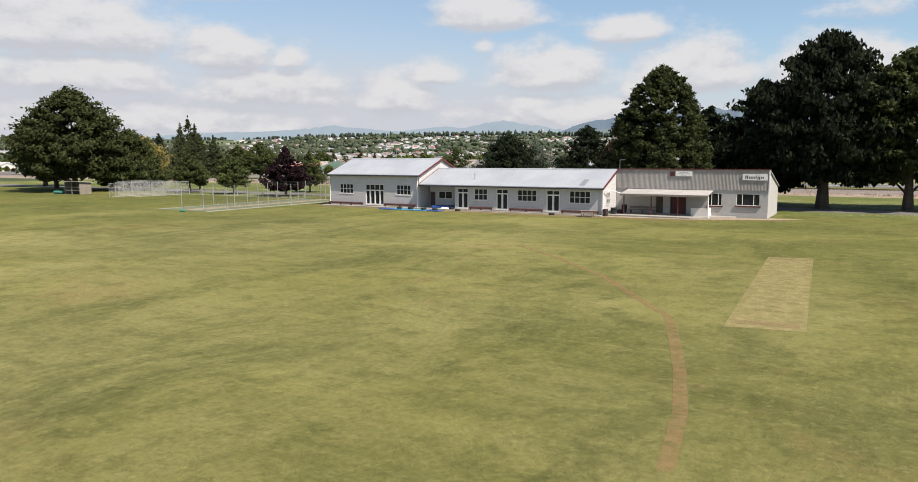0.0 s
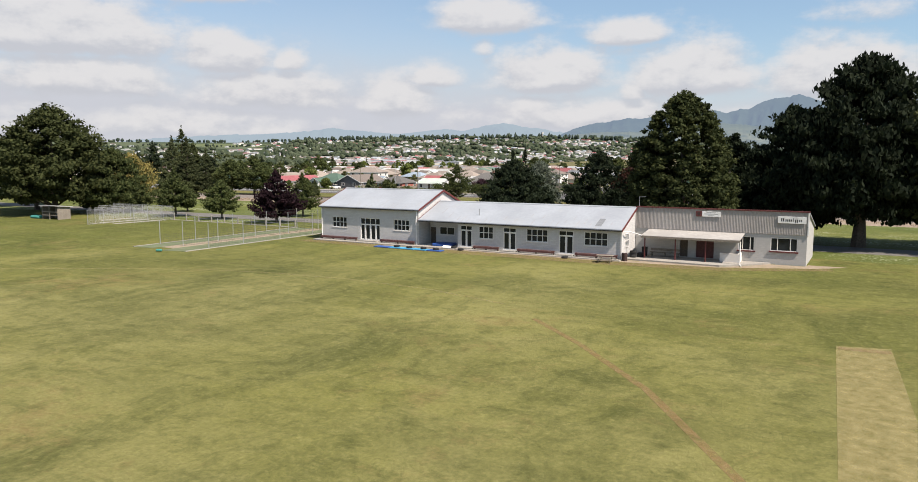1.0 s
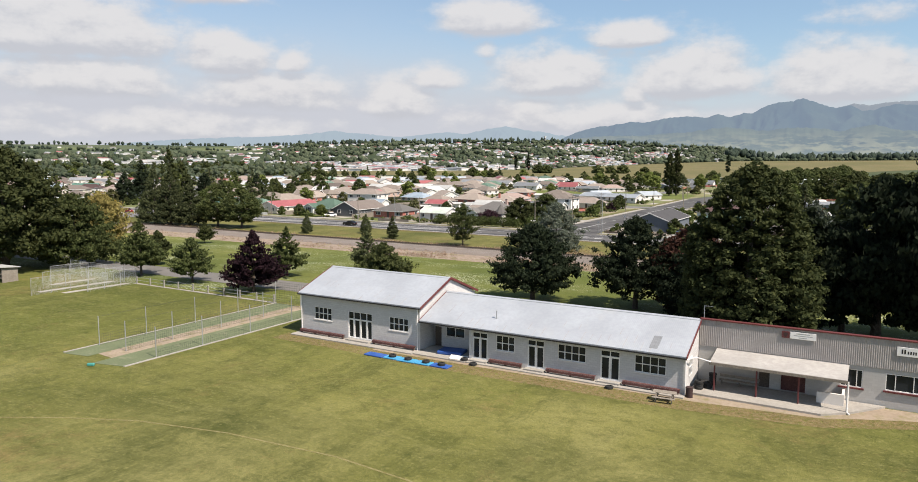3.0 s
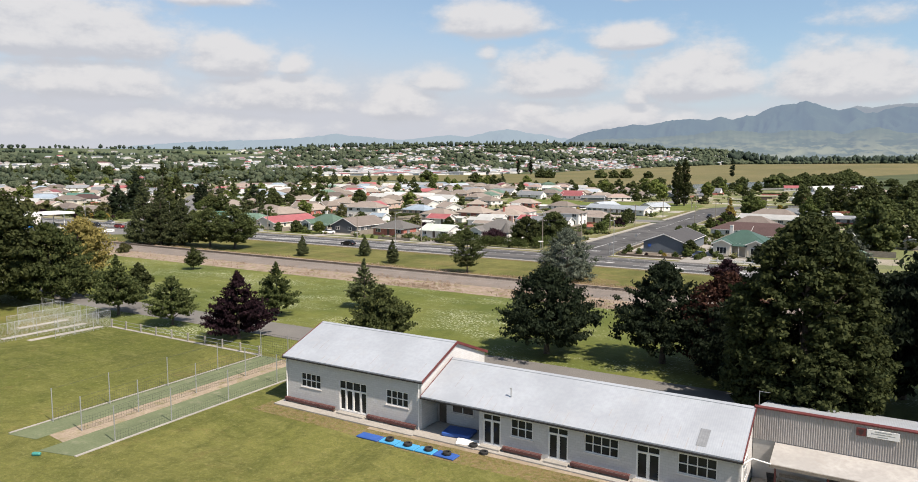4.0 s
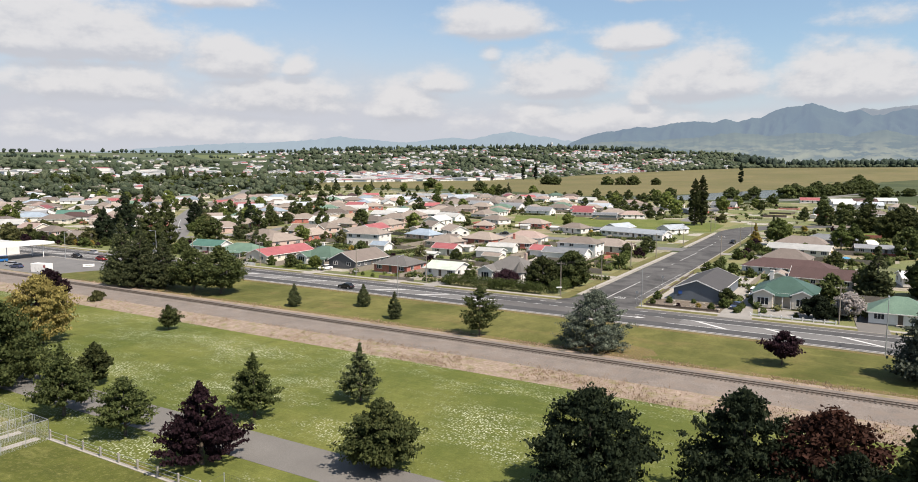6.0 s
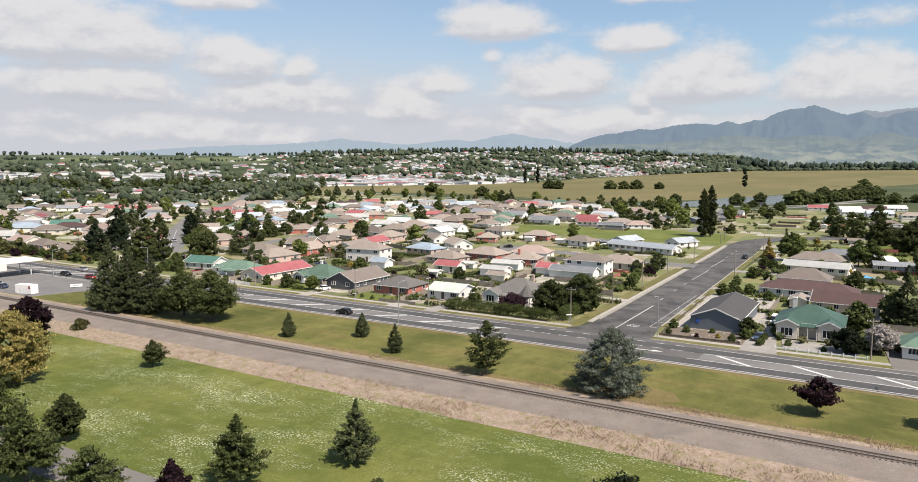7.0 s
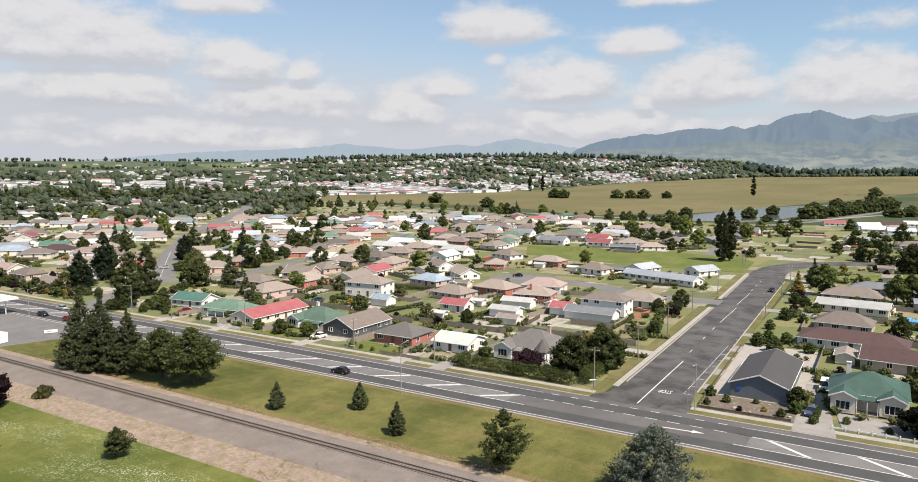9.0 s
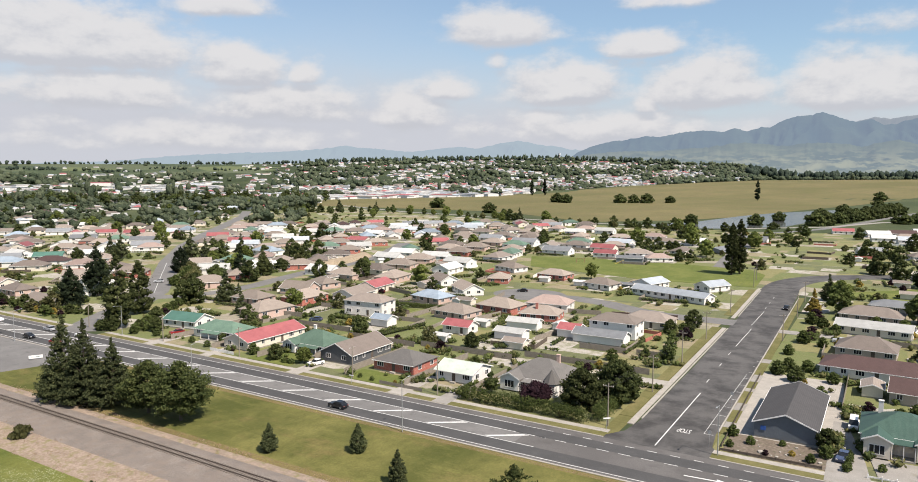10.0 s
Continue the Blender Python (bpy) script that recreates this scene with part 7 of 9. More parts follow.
rng = random.Random(5)
spots = []
for band, (a0, a1, r0, r1, dr, gap) in enumerate(((-38, 12, 250, 700, 23, 20), (24, 40, 330, 700, 30, 27), (-42, -12, 700, 1000, 30, 24))):
    r = r0
    while r < r1:
        a = a0
        while a < a1:
            x, y = at_bearing(a + rng.uniform(-0.4, 0.4), r + rng.uniform(-4, 4))
            lim = 708 if x > -560 else 708 + (-560 - x) * 0.55
            if y > 212 and y < lim and not on_street(x, y) and all((x - p) ** 2 + (y - q) ** 2 > 17.5 ** 2 for p, q in TAKEN) and rng.random() < 0.92:
                # an open green beside the poplars, and the paddocks past the bend
                if not (-232 < x < -60 and y > 398 and y < 452) and not (-150 < x < -60 and 440 < y < 520) and not (-105 < x < -70 and 380 < y < 480) and not (-160 < x < -95 and y > 480) and not (-300 < x < -262 and 230 < y < 262):
                    spots.append((x, y, (45 if x < -300 else 0) + rng.choice((0, 0, 90, 180, 270)) + rng.uniform(-8, 8)))
                    TAKEN.append((x, y))
            a += math.degrees(gap / r)
        r += dr
spots = spots[:190]
for x, y, rot in spots:
    TAKEN.remove((x, y))
    suburban(x, y, rng.choice((0, 0, 0, 1, 1, 2, 2, 3, 3, 4, 5, 6, 6, 7, 8, 8, 9, 10, 11, 13)), rot)

# sheds, carports and fences behind the houses
rng = random.Random(44)
SHED = [house(-163.0, 248.0, 4.2, 3.0, 0, "board_white", "iron_white", "gable", 2.1, rise=0.6, name="garden_shed", windows=False), house(-214.0, 281.0, 5.6, 3.4, 0, "board_grey", "iron_grey", "gable", 2.2, rise=0.6, name="garden_shed", windows=False),
        house(-186.0, 300.0, 6.2, 4.0, 0, "board_cream", "tile_mushroom", "gable", 2.3, rise=0.9, name="garden_shed", windows=False)]
SHEDS = []
for x, y in TAKEN:
    if 235 < y < 620 and x > -560 and rng.random() < 0.25:
        q = rng.uniform(0, 2 * math.pi)
        X, Y = x + 11.0 * math.cos(q), y + 11.0 * math.sin(q)
        if not on_street(X, Y) and all((X - a) ** 2 + (Y - b) ** 2 > 8.6 ** 2 for a, b in TAKEN + SHEDS):
            SHEDS.append((X, Y))
            copy_thing(rng.choice(SHED), pose(X, Y, 0, 0, 0, (45 if x < -300 else 0) + rng.choice((0, 90))))
fv, ff = {"wood": [], "board_white": [], "brick_red": [], "darkwood": []}, {"wood": [], "board_white": [], "brick_red": [], "darkwood": []}
for x, y in TAKEN:
    if not (235 < y < 620 and x > -560):
        continue
    key = rng.choice(("wood", "wood", "darkwood", "board_white", "brick_red"))
    q = math.radians(45 if x < -300 else rng.choice((-8, 0, 6)))
    sx, sy, h = rng.choice((-1, 1)), rng.choice((-1, 1)), rng.uniform(1.0, 1.7)
    for u0, v0, u1, v1 in ((sx * 10.2, -9 * sy, sx * 10.2, 2 * sy), (sx * 10.2, -9 * sy, -sx * 3.0, -9 * sy)):
        ax, ay, bx, by = (x + u0 * math.cos(q) - v0 * math.sin(q), y + u0 * math.sin(q) + v0 * math.cos(q), x + u1 * math.cos(q) - v1 * math.sin(q), y + u1 * math.sin(q) + v1 * math.cos(q))
        if any(on_street(ax + (bx - ax) * t, ay + (by - ay) * t) or any((ax + (bx - ax) * t - a) ** 2 + (ay + (by - ay) * t - b) ** 2 < 7.5 ** 2 for a, b in TAKEN) for t in (0, 0.33, 0.67, 1)):
            continue
        n = len(fv[key])
        nx, ny = (by - ay), -(bx - ax)
        k = 0.06 / math.hypot(nx, ny)
        for z in (-0.05, h):
            fv[key] += [(ax + nx * k, ay + ny * k, z), (bx + nx * k, by + ny * k, z), (bx - nx * k, by - ny * k, z), (ax - nx * k, ay - ny * k, z)]
        ff[key] += [(n + 4, n + 5, n + 6, n + 7)] + [(n + i, n + (i + 1) % 4, n + 4 + (i + 1) % 4, n + 4 + i) for i in range(4)]
for key, lab in (("wood", "weathered wooden fences between the gardens"), ("board_white", "white painted fences between the gardens"), ("brick_red", "low red brick walls between the gardens"), ("darkwood", "dark stained fences between the gardens")):
    me = bpy.data.meshes.new("garden_fences")
    me.from_pydata(fv[key], [], ff[key])
    me.materials.append(M[key])
    tagged(new("garden_fences", me), lab, "fences", kind="stuff")

# ---- gardens and the wider town ----
LOW = [(0.02, 0.7), (0.2, 1.0), (0.45, 1.0), (0.7, 0.75), (0.88, 0.45), (0.98, 0.15)]
CLUMP = [(0.02, 0.8), (0.25, 1.0), (0.5, 0.95), (0.75, 0.7), (0.98, 0.3)]
GARDEN = [
    tree("garden_tree", at(-230, 236), 6.5, prof(LOW, 3.1), M["leaf_mid"], "green garden tree between the houses", 71, 46, 1000, 0.30, 0.26, 0.15, group="garden trees"),
    tree("garden_tree", at(-165, 245), 5.0, prof(LOW, 2.8), M["leaf_bush"], "pale green garden tree between the houses", 72, 40, 820, 0.28, 0.28, 0.12, group="garden trees"),
    tree("garden_conifer", at(-245, 246), 9.0, prof(CONE, 2.8), M["leaf_conifer"], "dark garden conifer between the houses", 73, 70, 2000, 0.25, 0.26, 0.18, group="garden trees"),
    tree("garden_shrub", at(-212, 238), 2.4, [(0.02, 1.1), (0.4, 1.5), (0.8, 1.0), (0.98, 0.4)], M["leaf_hedge"], "round green garden shrub", 74, 24, 380, 0.27, 0.4, 0.08, category="shrub", group="garden shrubs"),
]
GARDEN += [
    tree("garden_shrub", at(-196, 236), 1.8, [(0.02, 0.9), (0.4, 1.2), (0.8, 0.8), (0.98, 0.3)], M["leaf_gold"], "golden green garden shrub", 75, 18, 300, 0.24, 0.42, 0.06, category="shrub", group="garden shrubs"),
    tree("garden_shrub", at(-180, 240), 2.2, [(0.02, 1.2), (0.4, 1.5), (0.8, 0.9), (0.98, 0.4)], M["leaf_copper"], "dark red garden shrub", 76, 20, 320, 0.25, 0.4, 0.07, category="shrub", group="garden shrubs"),
    tree("garden_tree", at(-260, 330), 10.0, prof(LOW, 4.8), M["leaf_mid"], "dark green broad garden tree", 77, 64, 1400, 0.38, 0.24, 0.22, group="garden trees"),
    tree("garden_tree", at(-236, 262), 7.5, prof(BROAD, 3.8), M["leaf_lime"], "yellow-green broad garden tree", 65, 46, 1280, 0.32, 0.27, 0.16, group="garden trees"),
    tree("garden_tree", at(-270, 345), 9.0, prof(OVAL, 3.6), M["leaf_hedge"], "fresh green rounded garden tree", 66, 50, 1312, 0.33, 0.26, 0.18, group="garden trees"),
    tree("river_willow", at(-139, 738), 6.0, prof(CLUMP, 5.5), M["leaf_mid"], "low spreading willow clump near the river", 67, 70, 2080, 0.34, 0.22, 0.16, group="river willows", ragged=0.4),
]

NEAR = {
    1: tree("garden_tree", at(-152, 246), 4.6, prof(LOW, 2.5), M["leaf_mid"], "dense green garden tree by a house", 78, 80, 1700, 0.20, 0.22, 0.12, group="garden trees"),
    3: tree("garden_shrub", at(-205, 236), 2.3, [(0.02, 1.1), (0.4, 1.4), (0.8, 1.0), (0.98, 0.4)], M["leaf_hedge"], "dense green garden shrub by a house", 79, 50, 850, 0.155, 0.25, 0.08, category="shrub", group="garden shrubs"),
    4: tree("garden_shrub", at(-188, 236.5), 1.7, [(0.02, 0.9), (0.4, 1.2), (0.8, 0.8), (0.98, 0.3)], M["leaf_gold"], "golden flowering garden shrub by a house", 68, 40, 620, 0.14, 0.28, 0.06, category="shrub", group="garden shrubs"),
    5: tree("garden_shrub", at(-174, 241), 2.0, [(0.02, 1.1), (0.4, 1.4), (0.8, 0.9), (0.98, 0.4)], M["leaf_copper"], "dark red garden shrub by a house", 69, 42, 680, 0.155, 0.26, 0.07, category="shrub", group="garden shrubs"),
}


def clear_of_houses(x, y, d):
    return all((x - p) ** 2 + (y - q) ** 2 > d * d for p, q in TAKEN)


FAR_SPEC = {
    0: ("garden_tree", 6.5, prof(LOW, 3.1), "leaf_mid", "green garden tree between the houses", 40, 420, 0.50, 0.28, 0.15, "garden trees"),
    1: ("garden_tree", 5.0, prof(LOW, 2.8), "leaf_bush", "pale green garden tree between the houses", 36, 360, 0.48, 0.30, 0.12, "garden trees"),
    2: ("garden_conifer", 9.0, prof(CONE, 2.8), "leaf_conifer", "dark garden conifer between the houses", 50, 460, 0.50, 0.28, 0.18, "garden trees"),
    3: ("garden_shrub", 2.4, prof(LOW, 1.5), "leaf_hedge", "round green garden shrub", 20, 150, 0.40, 0.42, 0.08, "garden shrubs"),
    4: ("garden_shrub", 1.8, prof(LOW, 1.2), "leaf_gold", "golden green garden shrub", 16, 120, 0.36, 0.42, 0.06, "garden shrubs"),
    5: ("garden_shrub", 2.2, prof(LOW, 1.5), "leaf_copper", "dark red garden shrub", 18, 130, 0.38, 0.42, 0.07, "garden shrubs"),
    6: ("garden_tree", 10.0, prof(LOW, 4.8), "leaf_mid", "dark green broad garden tree", 56, 640, 0.62, 0.26, 0.22, "garden trees"),
    7: ("garden_tree", 7.5, prof(BROAD, 3.8), "leaf_lime", "yellow-green broad garden tree", 44, 480, 0.53, 0.28, 0.16, "garden trees"),
    8: ("garden_tree", 9.0, prof(OVAL, 3.6), "leaf_hedge", "fresh green rounded garden tree", 46, 500, 0.54, 0.28, 0.18, "garden trees"),
    9: ("river_willow", 6.0, prof(CLUMP, 5.5), "leaf_mid", "low spreading willow clump near the river", 60, 560, 0.64, 0.24, 0.16, "river willows"),
}
FAR_GROWN = {}


def garden_plant(k, x, y, rot, s):
    """One garden plant of kind k, with small leaves near the highway and larger sprays far off."""
    r = bearing(x, y)[1]
    if r < 340:
        copy_thing(GARDEN[k] if r > 230 else NEAR.get(k, GARDEN[k]), at(x, y, rot, s))
    elif k in FAR_GROWN:
        copy_thing(FAR_GROWN[k], at(x, y, rot, s))
    else:
        name, h, profile, leaf, label, clumps, leaves, size, clump, trunk, group = FAR_SPEC[k]
        FAR_GROWN[k] = tree(name, at(x, y, rot, s), h, profile, M[leaf], label, 95 + k, clumps, leaves, size, clump, trunk, group=group, category="shrub" if "shrub" in name else "tree")


rng = random.Random(9)
count = 0
while count < 330:
    a = rng.uniform(-37, 37)
    r = 140 + 900 * rng.random() ** 1.35
    x, y = at_bearing(a, r)
    if y < 207 or y > (706 if x > -560 else 706 + (-560 - x) * 0.55) or on_street(x, y) or not clear_of_houses(x, y, 8.0):
        continue
    if -100 < x < -77 or (-125 < x < -100 and y < 215) or (-235 < x < -70 and 392 < y < 460) or (x > -75 and y > 700):
        continue
    k = rng.choice((0, 0, 1, 1, 2, 3, 3, 4, 5, 6, 6, 7, 7, 8, 8)) if r > 400 else rng.choice((0, 1, 1, 3, 3, 3, 4, 5, 7, 8)) if r > 260 else rng.choice((3, 3, 3, 3, 4, 5, 4, 1))
    if k in (0, 2, 6, 7, 8) and not clear_of_houses(x, y, 10):
        k = 3
    garden_plant(k, x, y, rng.uniform(0, 360), rng.uniform(0.7, 1.35))
    count += 1
# trees along the river flats, the far edge of the suburb and the right-hand paddocks
for x0, y0, x1, y1, n, ks in ((-600, 770, -330, 715, 17, (0, 6, 7, 8, 1)), (-330, 700, -190, 690, 16, (0, 1, 6)), (-50, 860, 40, 980, 16, (9, 6, 0)), (-20, 330, 20, 520, 26, (6, 6, 0, 2)),
                             (-760, 640, -600, 780, 26, (6, 0, 2)), (-330, 216, -262, 262, 12, (3, 2, 6, 3)), (-300, 300, -262, 360, 14, (3, 6, 0, 2)), (-460, 300, -330, 380, 22, (6, 0, 3, 2)), (-30, 235, 30, 330, 22, (6, 0, 2, 1)), (-420, 206, -300, 212, 26, (3, 3, 5, 1))):
    for i in range(n):
        t = (i + rng.random()) / n
        x, y = x0 + (x1 - x0) * t + rng.uniform(-5, 5), y0 + (y1 - y0) * t + rng.uniform(-4, 4)
        if not on_street(x, y, 4) and clear_of_houses(x, y, 8):
            garden_plant(rng.choice(ks), x, y, rng.uniform(0, 360), rng.uniform(0.8, 1.6))
# a belt of old trees where the suburb meets the town
cs, rs = [], []
BELT = [(-1260, 610), (-1199, 643), (-1137, 680), (-1033, 715), (-977, 777), (-930, 800), (-985, 898), (-934, 929), (-890, 960)]
for i in range(150):
    t, wide, tall = rng.random() * (len(BELT) - 1), rng.uniform(4.0, 7.5), rng.uniform(9, 19)
    (px, py), (qx, qy) = BELT[int(t)], BELT[int(t) + 1]
    t -= int(t)
    bx, by = px + (qx - px) * t + rng.uniform(-30, 30), py + (qy - py) * t + rng.uniform(-30, 30)
    for j in range(9):
        z = rng.uniform(0.2, 1.0)
        cs.append((bx + rng.uniform(-0.8, 0.8) * wide * (1.2 - z), by + rng.uniform(-0.8, 0.8) * wide * (1.2 - z), z * tall))
        rs.append(wide * rng.uniform(0.4, 0.7))
for k, key in enumerate(("leaf_mid", "leaf_hedge", "leaf_oak")):
    tagged(new("tree_belt", leaf_cloud("tree_belt", cs[k::3], rs[k::3], 8500, 1.0, M[key], 270 + k, hollow=0.8, core=0.85)), "belt of old broadleaf trees between suburb and town", "trees", kind="stuff")
for x, y, s, k in ((-451, 367, 0.95, 8), (-494, 411, 0.9, 6), (-600, 532, 0.9, 6), (-640, 575, 0.85, 6), (-690, 622, 0.9, 8), (-727, 658, 0.9, 6), (-372, 318, 1.2, 6), (-362, 330, 0.8, 7), (-340, 345, 0.9, 8), (-322, 360, 0.9, 6),
                   (-406, 464, 1.7, 6), (-412, 452, 1.4, 8), (-372, 542, 1.2, 6), (-360, 556, 1.2, 0), (-345, 535, 1.3, 8), (-399, 733, 1.5, 6), (-385, 720, 1.6, 6), (-370, 712, 1.3, 2), (-259, 528, 1.3, 6), (-532, 362, 1.0, 8), (-330, 318, 1.0, 7), (-444, 366, 1.1, 8), (-466, 395, 1.1, 6)):
    if not on_street(x, y, 6):
        garden_plant(k, x, y, x, s)
for x, y, s in ((-694, 1418, 1.15), (-671, 1432, 1.2), (-252, 1397, 1.15)):
    tree("poplar", at(x, y), 32 * s, prof(COLUMN, 4.6), M["leaf_dark"], "lone tall poplar on the river pasture", int(x), 60, 1800, 0.9, 0.35, 0.5, group="pasture poplars")
for x, y, s in ((-520, 1150, 1.6), (-500, 1140, 1.5), (-425, 1180, 1.5), (-405, 1190, 1.4), (-385, 1195, 1.6), (-355, 1220, 1.2), (-590, 900, 1.5), (-470, 830, 1.3), (-70, 1500, 1.6),
                (-116, 904, 1.2), (-98, 972, 1.4), (-67, 1133, 1.4), (-149, 852, 1.0), (-160, 781, 1.1), (-215, 765, 1.0), (-57, 469, 1.5), (-48, 453, 1.3), (-64, 547, 1.4), (-40, 597, 1.5),
                (-222, 548, 1.1), (-196, 540, 0.9), (-150, 590, 1.0), (-172, 528, 0.8), (-148, 482, 0.8), (-118, 655, 1.1), (-72, 670, 1.2), (-185, 610, 1.2), (-205, 640, 1.2), (-170, 690, 1.1)):
    garden_plant(9 if y > 700 else 6, x, y, x, s)
for i in range(12):  # dark old trees inside the bend
    x, y, q = -29 + rng.uniform(-13, 24), 424 + rng.uniform(-28, 12), rng.uniform(0.75, 1.2)
    if i == 0:
        BEND = tree("bend_tree", at(x, y, 0, q), 14.5, prof(LOW, 6.6), M["leaf_oak"], "large dark broadleaf tree inside the bend", 126, 150, 5200, 0.42, 0.17, 0.4, group="trees inside the bend", ragged=0.3, spray=1.2)
    else:
        copy_thing(BEND, at(x, y, i * 37, q))
for i in range(16):  # row of willows on the far bank
    garden_plant(9, -112 + 4.2 * i + rng.uniform(-3, 3), 800 + 15 * i + rng.uniform(-6, 6), i * 40, rng.uniform(1.0, 1.5))


def hedge(x0, y0, x1, y1, w, h, label, seed, leaf="leaf_hedge"):
    n = max(4, int(math.hypot(x1 - x0, y1 - y0) / 0.9))
    rg = random.Random(seed)
    ob = root("hedge", pose(x0, y0, 0), label, "hedge")
    cs = [((x1 - x0) * i / n + rg.uniform(-w, w) * 0.25, (y1 - y0) * i / n + rg.uniform(-w, w) * 0.25, z) for i in range(n + 1) for z in (h * 0.2, h * 0.5, h * 0.8)]
    rs = [w * 0.5 * rg.uniform(0.85, 1.2) for _ in cs]
    share("foliage", leaf_cloud("foliage", cs, rs, int(n * 430), 0.125, M[leaf], seed, hollow=0.8), ob)
    bm = bmesh.new()
    for i in range(0, n + 1, 2):
        tube(bm, ((x1 - x0) * i / n, (y1 - y0) * i / n, -0.05), ((x1 - x0) * i / n, (y1 - y0) * i / n, h * 0.6), 0.04, 0.02, 5)
    part("stems", bm, M["bark"], ob)


# low shrubbery and hedges all through the gardens: past counting
rng = random.Random(17)
cs, rs = [], []
while len(cs) < 5200:
    a, r = rng.uniform(-38, 38), 135 + 720 * rng.random() ** 1.25
    x, y = at_bearing(a, r)
    if y < 206 or y > 704 or on_street(x, y) or not clear_of_houses(x, y, 8.0) or -99 < x < -78 or (-105 < x < -70 and y > 392 and y < 470):
        continue
    if -235 < x < -95 and 380 < y < 455:  # the open park
        continue
    n = rng.choice((1, 1, 2, 4, 8))
    dx, dy = rng.choice(((1.1, 0), (0, 1.1), (0.75, 0.75)))
    q = rng.uniform(0.5, 1.15)
    for i in range(n):
        cs.append((x + dx * i + rng.uniform(-0.2, 0.2), y + dy * i + rng.uniform(-0.2, 0.2), q * 0.75))
        rs.append(q * rng.uniform(0.8, 1.2))
low_c, low_r = cs, rs
cs, rs = [], []
for i, (x, y) in enumerate(TAKEN):  # clipped hedges between the plots
    if y > 620 or y < 235 or x < -620:
        continue
    for side_x in (rng.choice((-1, 1)),) if i % 3 else (-1, 1):
        run, turned = int(rng.uniform(12, 24)), rng.random() < 0.5
        q = math.radians(45 if x < -300 else rng.choice((-8, 0, 6)))
        h = rng.uniform(0.55, 0.85)
        for j in range(run):
            u, v = (side_x * 10.4, 0.9 * j - run / 2) if turned else (0.9 * j - run / 2, side_x * 9.0)
            X, Y = x + u * math.cos(q) - v * math.sin(q), y + u * math.sin(q) + v * math.cos(q)
            if not on_street(X, Y) and clear_of_houses(X, Y, 6.6 if turned else 8.0):
                cs.append((X, Y, h * 0.9))
                rs.append(h)
for k, key in enumerate(("leaf_conifer", "leaf_hedge")):
    tagged(new("clipped_hedges", leaf_cloud("clipped_hedges", cs[k::2], rs[k::2], 26000, 0.26, M[key], 180 + k, hollow=0.85, core=0.9)), "dark clipped hedges between the gardens", "hedges", kind="stuff")
cs, rs = low_c, low_r
for k, (key, lab) in enumerate((("leaf_hedge", "green shrubs and low hedges through the gardens"), ("leaf_bush", "dull olive shrubs through the gardens"), ("leaf_mid", "dark green shrubs through the gardens"))):
    me = leaf_cloud("shrubbery", cs[k::3], rs[k::3], 26000, 0.30, M[key], 170 + k, hollow=0.85, core=0.9)
    tagged(new("shrubbery", me), lab, "shrubs", kind="stuff")
hedge(-131, 206.2, -102.5, 206.2, 2.2, 2.6, "tall clipped green hedge along the footpath", 81)
hedge(-100.8, 208, -100.8, 226, 2.4, 2.6, "green hedge along the side street", 82)
hedge(-213, 283, -178, 290, 1.4, 1.5, "dark clipped garden hedge", 83)
hedge(-246, 280, -216, 285, 1.4, 1.6, "dark clipped garden hedge", 84)
hedge(-57.5, 206.3, -57.5, 214, 1.0, 1.2, "low green garden hedge", 85)
tree("copper_shrub", at(-116.5, 212.4), 4.2, [(0.02, 3.2), (0.4, 4.4), (0.75, 3.2), (0.98, 1.0)], M["leaf_copper"], "low spreading purple-leaved tree", 86, 50, 4200, 0.2, 0.28, 0.14)
tree("garden_oak", at(-106.5, 214.0), 8.6, prof(ROUND, 5.0), M["leaf_oak"], "dense dark green tree behind the hedge", 87, 80, 8000, 0.22, 0.24, 0.25)
tree("garden_oak", at(-101.0, 221.0), 9.8, prof(ROUND, 5.4), M["leaf_mid"], "dense green tree on the street corner", 88, 80, 8000, 0.22, 0.24, 0.25)
tree("garden_oak", at(-127.5, 213.0), 5.0, prof(OVAL, 1.9), M["leaf_mid"], "young green tree by the white cottage", 89, 36, 2600, 0.18, 0.3, 0.1)
tree("lemon_tree", at(-180.5, 209.5), 4.2, prof(BROAD, 2.3), M["leaf_lime"], "rounded yellow-green tree in a front garden", 90, 40, 3200, 0.18, 0.3, 0.1)
tree("white_blossom_tree", at(-36.5, 211.5), 6.0, prof(BROAD, 3.0), M["leaf_flower"], "tree covered in white blossom", 91, 50, 4200, 0.18, 0.28, 0.14)
tree("garden_oak", at(-42.0, 209.0), 5.2, prof(ROUND, 3.4), M["leaf_dark"], "dark spreading tree in a front garden", 92, 60, 5000, 0.2, 0.26, 0.18)
tree("garden_conifer", at(-74.5, 348.0), 9.0, prof(CONE, 3.0), M["leaf_gold"], "golden conifer at the kerb", 93, 60, 4200, 0.24, 0.3, 0.18)
